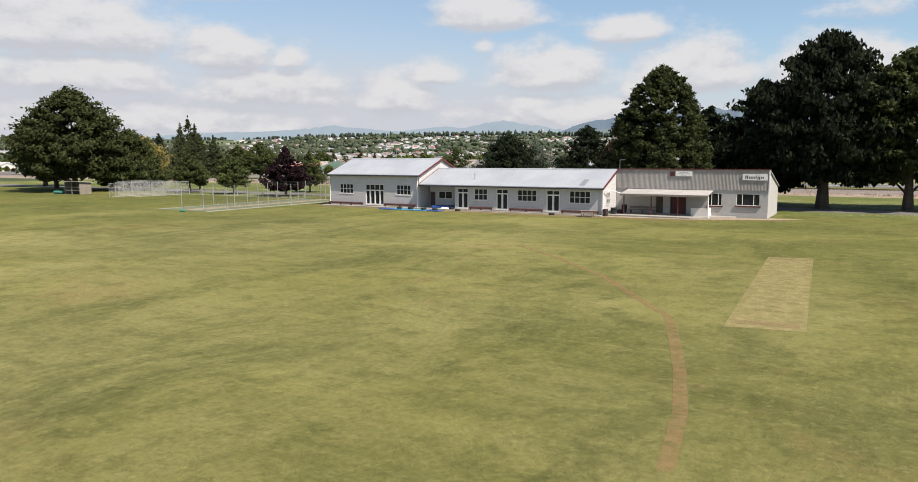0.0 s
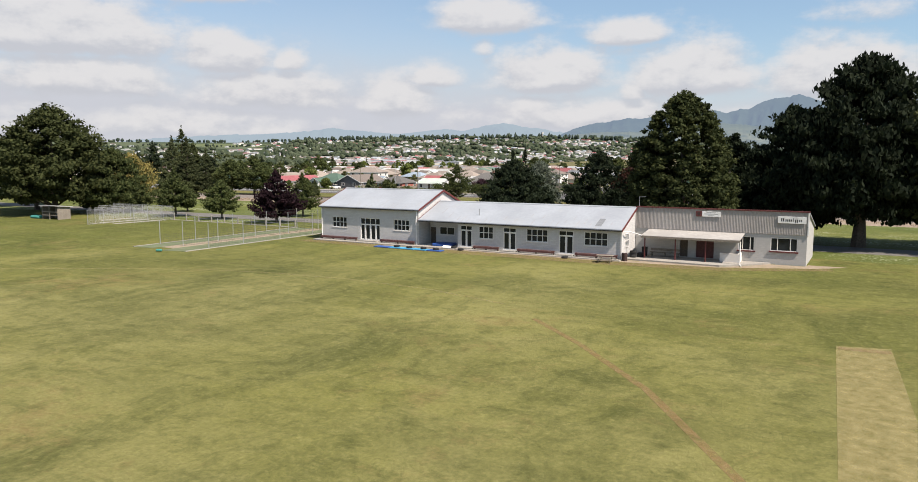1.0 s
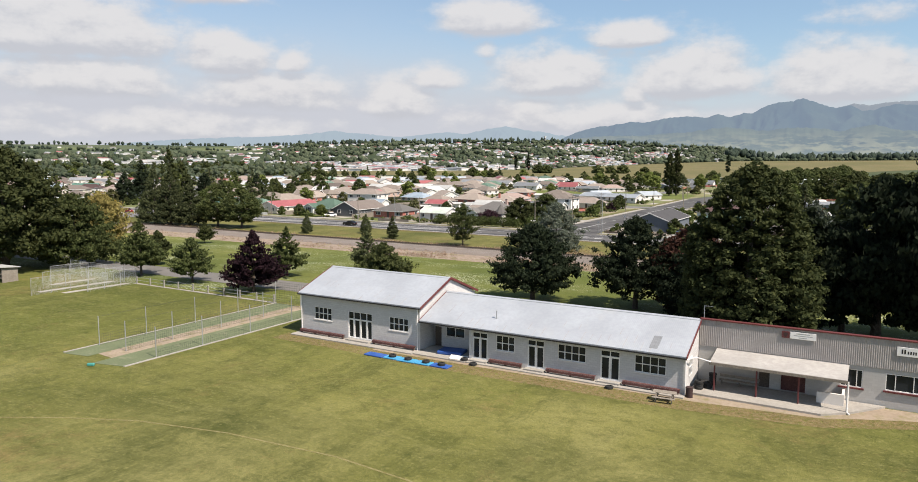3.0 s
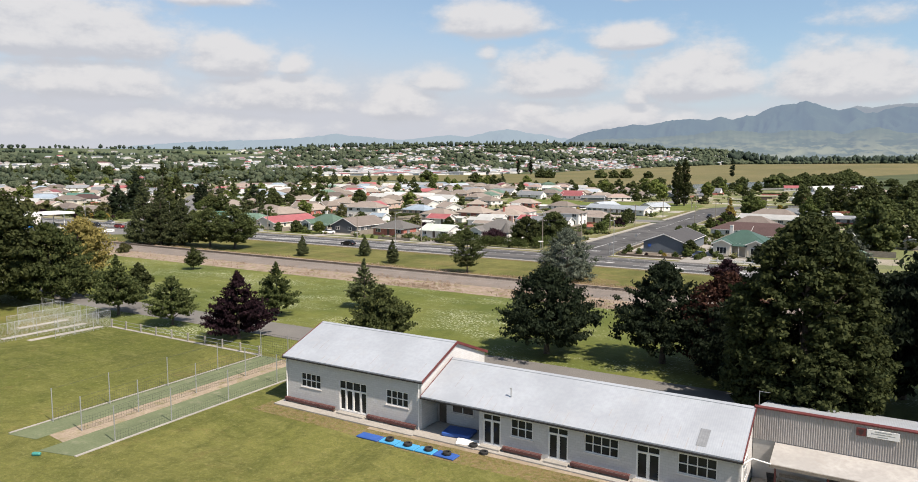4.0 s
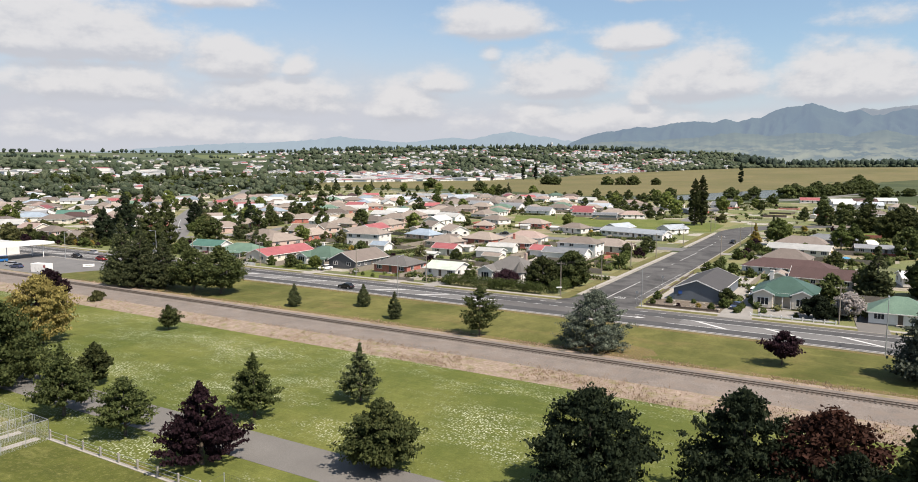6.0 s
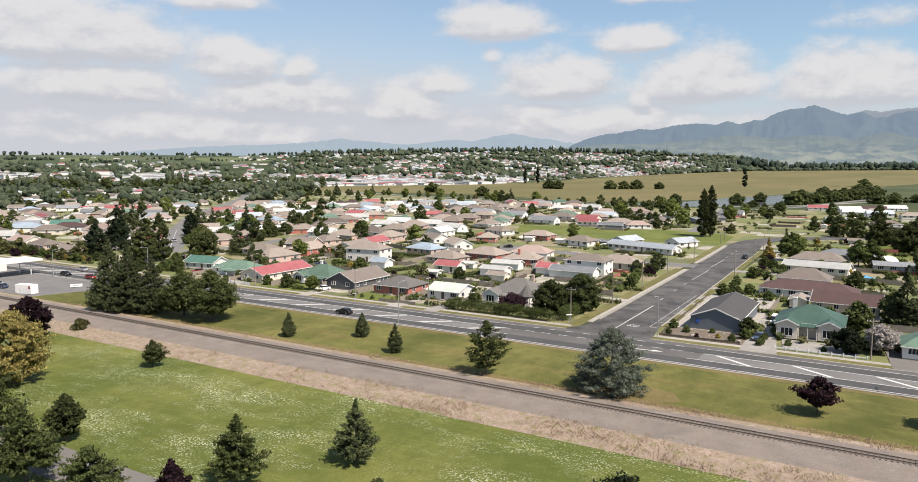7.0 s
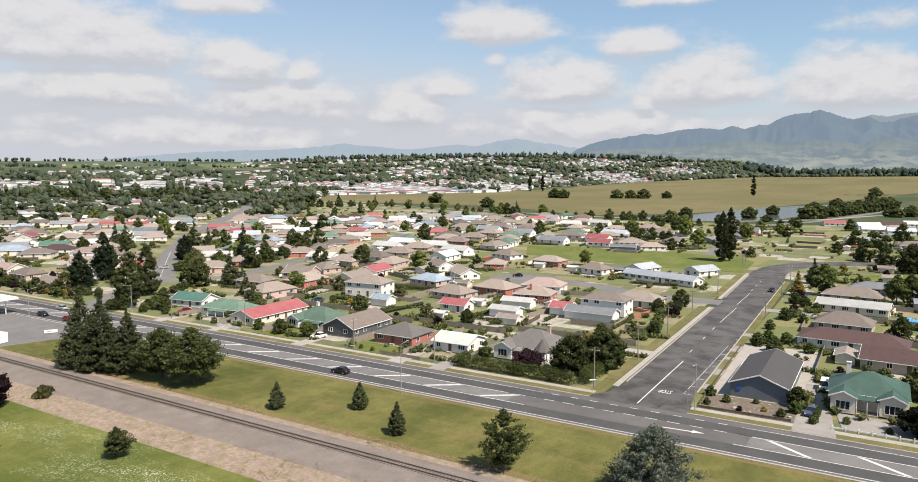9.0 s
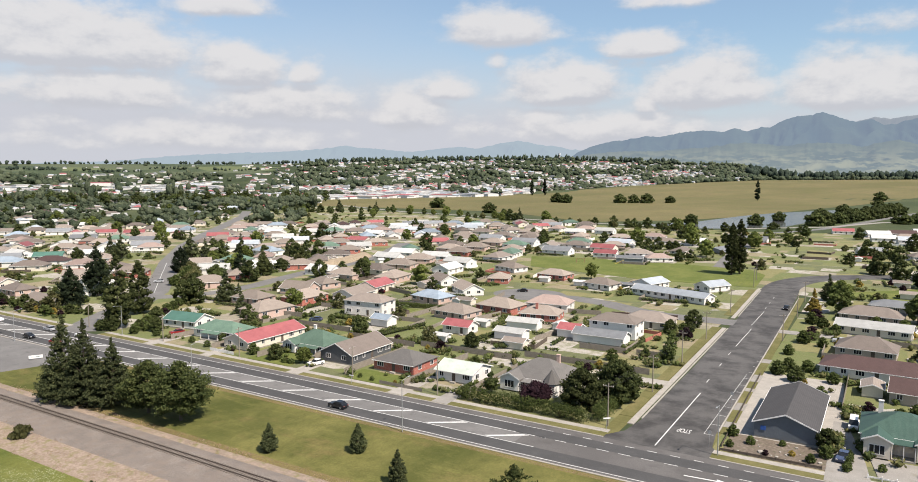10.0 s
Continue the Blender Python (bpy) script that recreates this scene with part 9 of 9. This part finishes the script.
def car(x, y, rot, key, z=0.03, label="dark", van=False):
    c = root("car", pose(x, y, z, 0, 0, rot), f"{label} {'van' if van else 'hatchback car'} on the asphalt", "car", "cars")
    top = 1.95 if van else 1.45
    bm = bmesh.new()
    out = [(-2.1, 0.28), (-2.15, 0.75), (-1.95, 0.92), (-0.95, 0.98), (1.75, 0.98), (2.1, 0.9), (2.15, 0.35), (2.0, 0.22), (-1.95, 0.22)] if not van else [(-2.3, 0.3), (-2.35, 0.9), (-2.0, 1.05), (2.3, 1.05), (2.3, 0.25), (-2.2, 0.25)]
    prism(bm, out, "y", -0.86, 0.86)
    part("body", soft(bm, 0.05), M[key], c)
    bm = bmesh.new()
    cab = [(-0.95, 0.98), (-0.3, top - 0.06), (0.2, top), (1.2, top - 0.02), (1.8, 0.98)] if not van else [(-1.95, 1.05), (-1.4, top), (2.2, top), (2.28, 1.05)]
    prism(bm, cab, "y", -0.74, 0.74)
    part("cabin", soft(bm, 0.05), M["glass"], c, "dark glass cabin")
    part("roof_panel", soft(boxes((-0.25, 1.15, -0.68, 0.68, top - 0.015, top + 0.025) if not van else (-1.35, 2.15, -0.7, 0.7, top - 0.02, top + 0.03)), 0.01), M[key], c)
    for sx in (-1.32, 1.32):
        for sy in (-0.82, 0.82):
            bm = bmesh.new()
            tube(bm, (sx, sy - 0.1, 0.32), (sx, sy + 0.1, 0.32), 0.32, 0.32, 14)
            w = part("wheel", bm, M["rubber"], c)
            bm = bmesh.new()
            s = 1 if sy > 0 else -1
            tube(bm, (sx, sy + s * 0.09, 0.32), (sx, sy + s * 0.115, 0.32), 0.2, 0.18, 10)
            part("rim", bm, M["galv"], w)
    for s in (-1, 1):
        part("headlight", soft(boxes((-2.17, -2.08, s * 0.6 - 0.16, s * 0.6 + 0.16, 0.62, 0.76)), 0.01), M["white"], c)
        part("tail_light", soft(boxes((2.07, 2.165, s * 0.62 - 0.14, s * 0.62 + 0.14, 0.66, 0.82)), 0.01), M["iron_red"], c)
    return c


for key, a, b in (("black", (0.012, 0.012, 0.014), (0.02, 0.02, 0.022)), ("silver", (0.45, 0.46, 0.48), (0.55, 0.56, 0.58)), ("navy", (0.05, 0.07, 0.13), (0.08, 0.10, 0.17)), ("redcar", (0.25, 0.02, 0.02), (0.32, 0.03, 0.03)), ("bluecar", (0.02, 0.16, 0.45), (0.03, 0.2, 0.5))):
    M[key] = surf("car_paint_" + key, a, b, 3.0, 0.5, 0.25, 0.0, metal=0.1, specular=0.6)
car(-150.0, 187.6, 0, "black", label="black")
car(-176.5, 209.5, 75, "white", 0.13, "white")
car(-58.3, 211.5, 82, "navy", 0.12, "dark blue")
car(-83.6, 352.0, 88, "black", label="dark")
car(-181.0, 337.0, 20, "black", 0.04, "black")
car(-270.0, 187.6, 180, "black", label="dark")
car(-256.0, 187.6, 180, "redcar", label="dark red")
car(-275.0, 196.3, 0, "silver", label="silver")
car(-281.0, 168.0, 60, "bluecar", 0.02, "bright blue", van=True)
car(-268.0, 165.0, 10, "silver", 0.02, "silver")
car(-262.0, 163.5, 10, "navy", 0.02, "dark")
car(-331.0, 275.0, 40, "silver", 0.03, "silver")
car(-214.0, 250.0, 20, "navy", 0.06, "dark blue")
car(-57.5, 230.0, 90, "white", 0.12, "white", van=True)
car(-64.0, 306, 0, "silver", 0.06, "silver")
car(-258.0, 196.3, 0, "white", label="white")
car(-236.5, 213.5, 70, "redcar", 0.14, "dark red")
car(-230.0, 305, 30, "redcar", 0.06, "red")

t = root("hall_sign", pose(-71.6, 215.33, 0), "small blue square sign on the hall's end wall", "sign")
part("board", soft(boxes((-0.45, 0.45, -0.03, 0.02, 1.6, 2.4)), 0.01), M["blue"], t)
t = root("service_canopy", pose(-286, 177, 0), "flat white canopy over the forecourt", "canopy")
part("canopy_roof", soft(boxes((-5.5, 5.5, -9, 9, 4.5, 5.2)), 0.05), M["white"], t)
for x in (-3.5, 3.5):
    for y in (-6, 6):
        post(t, x, y, 4.5, 0.15, "white", "column")
t = root("service_shop", pose(-306, 174, 0), "low white shop beside the forecourt", "shop")
part("wall", boxes((-8, 8, -9, 9, -0.1, 4)), M["board_white"], t)
part("roof", soft(boxes((-8.4, 8.4, -9.4, 9.4, 4, 4.4))), M["iron_white"], t)
t = root("container", pose(-246.0, 162.5, 0.1, 0, 0, 12), "white storage container with a red square sign", "container")
part("body", soft(boxes((-3.0, 3.0, -1.2, 1.2, 0, 2.6)), 0.03), M["white"], t)
part("sign_panel", boxes((2.0, 2.8, -1.23, -1.202, 1.5, 2.3)), M["iron_red"], t)
t = root("low_sign_board", pose(-243.5, 175.5, 0, 0, 0, 60), "low white sign board on the grass corner", "sign")
part("board", soft(boxes((-1.6, 1.6, -0.05, 0.05, 0.25, 1.1)), 0.02), M["white"], t)
part("lettering", boxes((-1.0, 0.9, -0.058, -0.05, 0.62, 0.74)), M["iron_dkgreen"], t)
for x in (-1.3, 1.3):
    post(t, x, 0, 0.3, 0.05, "wood", sq=True)


def road_sign(x, y, rot, label, shape="disc", h=2.6):
    s = root("road_sign", pose(x, y, 0, 0, 0, rot), label, "road sign")
    bm = bmesh.new()
    tube(bm, (0, 0, -0.05), (0, 0, h), 0.04, 0.04, 6)
    part("pole", bm, M["galv"], s)
    bm = bmesh.new()
    if shape == "disc":
        prism(bm, [(0.38 * math.cos(a), h + 0.1 + 0.38 * math.sin(a)) for a in np.linspace(math.pi / 8, 2 * math.pi + math.pi / 8, 9)[:-1]], "y", -0.055, -0.04)
    else:
        box(bm, -0.7, 0.7, -0.055, -0.04, h - 0.1, h + 0.15)
    part("sign_plate", bm, M["galv"] if shape == "disc" else M["white"], s)


road_sign(-79.2, 206.0, 180, "grey back of an octagonal stop sign")
road_sign(-80.0, 231.5, 0, "round sign on a thin pole at the kerb")
road_sign(-97.4, 203.6, 40, "white street name blade on a thin pole", "blade")
road_sign(-158.5, 202.0, 0, "white blade sign at the kerb", "blade", 2.0)


# fences between the gardens
PANEL = {}


def paling_fence(x, y, length, rot, mat="wood", h=1.6, label="weathered grey paling fence between gardens"):
    key = (mat, h)
    if key not in PANEL:
        bm = bmesh.new()
        out = [(0.0, -0.1), (0.1, -0.1), (0.1, 0.05), (2.4, 0.05)]
        for i in range(15, -1, -1):
            t = h + 0.03 * math.sin(i * 2.3)
            out += [(i * 0.15 + 0.145, t), (i * 0.15 + 0.01, t)] + ([(i * 0.15 + 0.008, h - 0.3), (i * 0.15 - 0.003, h - 0.3)] if i else [])
        prism(bm, out, "y", -0.015, 0.015)
        me = bpy.data.meshes.new("fence_panel")
        bmesh.ops.recalc_face_normals(bm, faces=bm.faces)
        bm.to_mesh(me)
        bm.free()
        me.materials.append(M[mat])
        PANEL[key] = me
    f = root("paling_fence", pose(x, y, 0, 0, 0, rot), label, "fence", "garden fences")
    for i in range(max(1, round(length / 2.4))):
        share("panel", PANEL[key], f, pose(2.4 * i, 0, 0))


for x, y, l, r in ((-165, 207, 26, 90), (-147, 207, 30, 90), (-195, 207, 22, 90), (-181, 214, 24, 90), (-213, 207, 24, 90), (-131, 209, 24, 90), (-232, 208, 26, 90), (-190, 238, 24, 0), (-165, 240, 30, 0), (-135, 245, 34, 0), (-215, 243, 22, 0), (-140, 262, 26, 80), (-170, 268, 24, 80)) + (
                   (-190, 268, 30, 90), (-230, 270, 20, 4), (-165, 303, 30, 10), (-110, 262, 10, 0), (-215, 310, 24, -30), (-180, 305, 22, 100), (-60, 240, 40, 90), (-40, 235, 24, 0), (-64, 281, 30, -4), (-60, 309, 28, -4), (-60, 334, 30, -4), (-245, 250, 24, 5), (-275, 275, 24, 70), (-240, 315, 26, -20)):
    paling_fence(x, y, l, r)
paling_fence(-133, 308, 22, 14, "tile_claret", 1.7, "dark red stained paling fence")
paling_fence(-153, 205.4, 12, 0, "wood", 0.9, "low grey paling front fence")
paling_fence(-212, 205.6, 9, 0, "white", 0.9, "low white paling front fence")
t = root("picket_fence", pose(-54.5, 205.4, 0), "low white rail fence before the villa", "fence")
for i in range(9):
    post(t, i * 2.0, 0, 0.8, 0.09, "white", sq=True)
for i in range(8):
    part("rail_board", boxes((i * 2.0 + 0.1, i * 2.0 + 1.9, -0.03, 0.03, 0.3, 0.55)), M["white"], t)
t = root("garden_wall", pose(-77.2, 205.0, 0, 0, 0, 1.3), "low dark timber fence round the hall's rock garden", "fence")
for i in range(8):
    post(t, i * 2.3, 0, 0.75, 0.06, "darkwood", sq=True)
for i in range(7):
    part("rail_board", boxes((i * 2.3 + 0.07, i * 2.3 + 2.23, -0.02, 0.02, 0.2, 0.6)), M["darkwood"], t)
for i in range(25):
    post(t, 0, 2.0 + i * 2.2, 0.75, 0.06, "darkwood", "post", True)
for i in range(24):
    part("rail_board", boxes((-0.02, 0.02, 2.07 + i * 2.2, 4.13 + i * 2.2, 0.2, 0.6)), M["darkwood"], t)

# yards, drives and gardens
YARDS = [("hall_garden", [(-76.8, 205.3), (-59.3, 205.3), (-59.3, 215), (-76.9, 215)], "clay", 0.10, "stony rock garden before the hall"), ("hall_yard", [(-77.0, 215), (-59.4, 215), (-60.6, 262), (-78.2, 262)], "concrete", 0.09, "pale concrete yard round the hall"),
                           ("villa_drive", [(-60.5, 200.9), (-53.6, 200.9), (-55, 212), (-58.8, 232), (-61, 232)], "gravel", 0.135, "pale gravel drive beside the villa"), ("villa_yard", [(-53, 206), (-40, 206), (-40, 215), (-54.5, 215)], "gravel", 0.12, "pale gravel yard before the villa"),
                           ("house_drive", [(-147.5, 200.9), (-143.0, 200.9), (-144, 217), (-147, 217)], "concrete", 0.135, "pale concrete drive crossing the footpath"), ("house_drive", [(-178.5, 200.9), (-174.5, 200.9), (-175, 213), (-178.5, 213)], "concrete", 0.135, "pale concrete drive crossing the footpath")]
YARDS += [("house_drive", [(-210.5, 200.9), (-207, 200.9), (-208, 218), (-211, 218)], "concrete", 0.135, "pale concrete drive crossing the footpath"), ("house_drive", [(-135.5, 200.9), (-131.6, 200.9), (-132, 216), (-136, 216)], "gravel", 0.135, "pale gravel drive beside the cottage"),
                           ("house_drive", [(-235, 200.9), (-231, 200.9), (-231, 216), (-236, 216)], "concrete", 0.135, "pale concrete drive crossing the footpath"), ("side_drive", [(-34.5, 200.9), (-29, 200.9), (-33, 240), (-38, 240)], "drive", 0.135, "worn drive between the gardens"),
                           ("house_drive", [(-96, 238), (-96, 242), (-112, 242), (-112, 238)], "concrete", 0.13, "pale concrete drive off the side street"), ("house_drive", [(-81, 310), (-81, 315), (-66, 315), (-66, 310)], "gravel", 0.13, "pale gravel drive off the side street")]
YARDS += [("garden_plot", [(-164, 205), (-148.5, 205), (-148.5, 213), (-164, 213)], "lawn", 0.10, "small mown front lawn"), ("garden_plot", [(-197, 205), (-182, 205), (-182, 215), (-197, 215)], "lawn", 0.10, "small mown front lawn"),
                           ("garden_plot", [(-225, 272), (-196, 272), (-196, 284), (-225, 282)], "lawn", 0.08, "bright mown back lawn"), ("park_lawn", [(-232, 452), (-213, 411), (-190, 406), (-150, 396), (-101, 398), (-103, 440), (-112, 455), (-150, 461), (-200, 459)], "lawn", 0.07, "open green park beside the street"),
                           ("corner_lawn", [(-76, 395), (-40, 430), (60, 465), (60, 400), (-30, 385)], "lawn", 0.05, "open grass inside the bend of the street")]
for name, pts, mat, z, lab in YARDS:
    setting(slab(name, pts, z, M[mat], 0.12 if z > 0.09 else 0.05), lab, "yard" if mat != "lawn" else "grass")
for x, y, s, k in ((-76, 208, 0.6, 3), (-73, 211, 0.7, 3), (-70, 207, 0.5, 5), (-66, 209, 0.6, 4), (-63, 207.5, 0.7, 3), (-61, 211, 1.0, 3), (-76.5, 214, 0.9, 3), (-61, 215, 0.9, 1), (-68, 213, 0.5, 3), (-46, 208, 0.5, 3), (-52.5, 209.5, 0.6, 3), (-160, 207, 0.5, 3), (-156, 206.5, 0.5, 3), (-150, 207.5, 0.5, 4), (-185, 207, 0.6, 3), (-216, 208, 0.8, 3), (-206, 208, 0.7, 5)) + (
                   (-224, 209, 0.8, 3), (-240, 209, 1.0, 3), (-246, 213, 1.0, 1), (-92.5 - 9, 262, 1.6, 3), (-103, 270, 1.5, 3), (-105, 280, 1.4, 3), (-103.5, 289, 1.6, 5), (-106, 296, 1.3, 3), (-105, 305, 1.3, 1), (-75, 262, 1.5, 3), (-75, 284, 1.2, 3), (-73, 300, 1.6, 3), (-73, 303, 1.5, 5), (-73.5, 330, 1.7, 3), (-73, 338, 1.8, 5), (-143, 226, 0.8, 3), (-142, 231, 1.0, 3)):
    copy_thing(NEAR.get(k, GARDEN[k]), at(x, y, x * 13, s))
for x, y, s, k in ((-73, 266, 1.5, 3), (-69, 268, 1.3, 3), (-72, 312, 1.4, 5), (-66, 318, 1.3, 3), (-70, 325, 1.5, 3), (-63, 260, 1.2, 3), (-38, 214, 1.6, 3), (-36, 222, 1.7, 3), (-41, 232, 1.5, 1), (-34, 246, 1.6, 1), (-47, 240, 1.5, 3)):
    copy_thing(NEAR.get(k, GARDEN[k]), at(x, y, x * 13, s))

for x0, y0, x1, y1, n, ks in ((-248.5, 206.5, -277, 246, 17, (3, 3, 1, 3, 5)), (-277, 246, -284, 258, 5, (3, 4, 3)), (-350, 211.5, -324, 213, 10, (1, 3, 1)), (-318, 211, -296, 210.5, 9, (5, 3, 5, 4)), (-296, 214, -288, 217, 3, (1, 3)), (-258, 205.5, -262, 204.8, 3, (1, 1))):
    for i in range(n):
        k = ks[i % len(ks)]
        copy_thing(NEAR.get(k, GARDEN[k]), at(x0 + (x1 - x0) * i / (n - 1) + 0.7 * math.sin(5 * i), y0 + (y1 - y0) * i / (n - 1) + 0.7 * math.cos(7 * i), i * 71, (0.8 if k == 1 else 1.15) + 0.25 * math.sin(3 * i)))


# dry grass tufts along both shoulders of the railway
rng = random.Random(71)
for key, y0, y1, n in (("near", 139.2, 147.5, 2300), ("far", 157.0, 160.6, 900)):
    cs = []
    while len(cs) < n:
        x, y = (rng.uniform(-230, 60) if rng.random() < 0.45 else rng.uniform(-125, -20)), y0 + (y1 - y0) * rng.random()
        if noise.noise((x * 0.09, y * 0.22, 4.0)) + rng.uniform(-0.35, 0.35) > 0.0:
            cs.append((x, y, 0.12))
    tagged(new("dry_grass", leaf_cloud("dry_grass", cs, [rng.uniform(0.25, 0.8) for _ in cs], n * 8, 0.10, M["straw"], 72 if key == "near" else 73, droop=-2.0)), "dry brown grass tufts along the railway bank", "grass", kind="stuff")

# stones of the rock garden before the hall
rng = random.Random(83)
STONES = []
for i in range(22):
    x, y, q = rng.uniform(-76, -60), rng.uniform(206, 214), rng.uniform(0.25, 0.6)
    if i < 3:
        bm = bmesh.new()
        bmesh.ops.create_icosphere(bm, subdivisions=1, radius=1)
        for v in bm.verts:
            v.co *= 0.75 + 0.5 * rng.random()
            v.co.z = v.co.z * 0.55 + 0.2
        STONES.append(tagged(link_mesh("garden_stone", bm, M["concrete"]), "pale rough stone in the rock garden", "stone", "rock garden stones"))
        STONES[-1].matrix_basis = pose(x, y, 0.10, 0, 0, 40 * i) @ Matrix.Scale(q, 4)
    else:
        copy_thing(rng.choice(STONES), pose(x, y, 0.10, 0, 0, 37 * i) @ Matrix.Scale(q, 4))

# arched shelter behind the eastern houses
t = root("arched_shelter", pose(-36.2, 356.0, 0, 0, 0, -20), "pale arched plastic-covered shelter in a yard", "shelter")
bm = bmesh.new()
arc = [(3.6 * math.cos(a), 3.4 * math.sin(a)) for a in np.linspace(0, math.pi, 13)]
prism(bm, arc + [(x * 0.97, z * 0.97) for x, z in arc[::-1]], "y", -4.5, 4.5)
part("cover", bm, M["plaster"], t)
part("end_wall", boxes((-2.2, 2.2, 4.3, 4.4, 0, 2.4)), M["wood"], t)
t = root("blue_tarpaulin", pose(-41.5, 316.0, 0.05, 0, 0, 15), "bright blue tarpaulin over a low heap", "tarpaulin")
bm = bmesh.new()
rows = [[bm.verts.new((x, y, 0.02 + max(0.0, 1.2 - 0.32 * math.hypot(x, 1.4 * y) + 0.18 * math.sin(3 * x + 2 * y)))) for y in np.linspace(-2.2, 2.2, 8)] for x in np.linspace(-3, 3, 10)]
for a, b in zip(rows, rows[1:]):
    for i in range(7):
        bm.faces.new((a[i], b[i], b[i + 1], a[i + 1]))
part("sheet", bm, M["cyan"], t)

# playground on the green
t = root("playground_slide", pose(-176.0, 444.0, 0, 0, 0, 25), "yellow playground slide on the green", "slide")
bm = bmesh.new()
prism(bm, [(-2.6, 0.15), (-2.0, 0.2), (1.2, 2.0), (2.0, 2.0), (2.0, 1.9), (1.2, 1.9), (-2.0, 0.1), (-2.6, 0.05)], "y", -0.4, 0.4)
part("chute", bm, M["yellow"], t)
for x in (1.3, 2.0):
    for y in (-0.36, 0.36):
        post(t, x, y, 2.7, 0.05, "galv", "leg")
part("ladder", boxes(*[(2.0, 2.06, -0.34, 0.34, z, z + 0.06) for z in (0.4, 0.8, 1.2, 1.6)]), M["galv"], t)
t = root("swing_frame", pose(-196.0, 438.0, 0, 0, 0, 10), "red steel swing frame on the green", "swing")
for x in (-2.2, 2.2):
    for s in (-1, 1):
        bm = bmesh.new()
        tube(bm, (x, s * 1.1, 0), (x, 0, 2.5), 0.06, 0.06, 6)
        part("leg", bm, M["iron_red"], t)
bm = bmesh.new()
tube(bm, (-2.3, 0, 2.5), (2.3, 0, 2.5), 0.06, 0.06, 6)
part("top_bar", bm, M["iron_red"], t)
for x in (-1.0, 1.0):
    bm = bmesh.new()
    for q in (-0.22, 0.22):
        tube(bm, (x + q, 0, 2.48), (x + q, 0, 0.55), 0.015, 0.015, 4)
    box(bm, x - 0.25, x + 0.25, -0.12, 0.12, 0.5, 0.55)
    part("swing_seat", bm, M["rubber"], t)
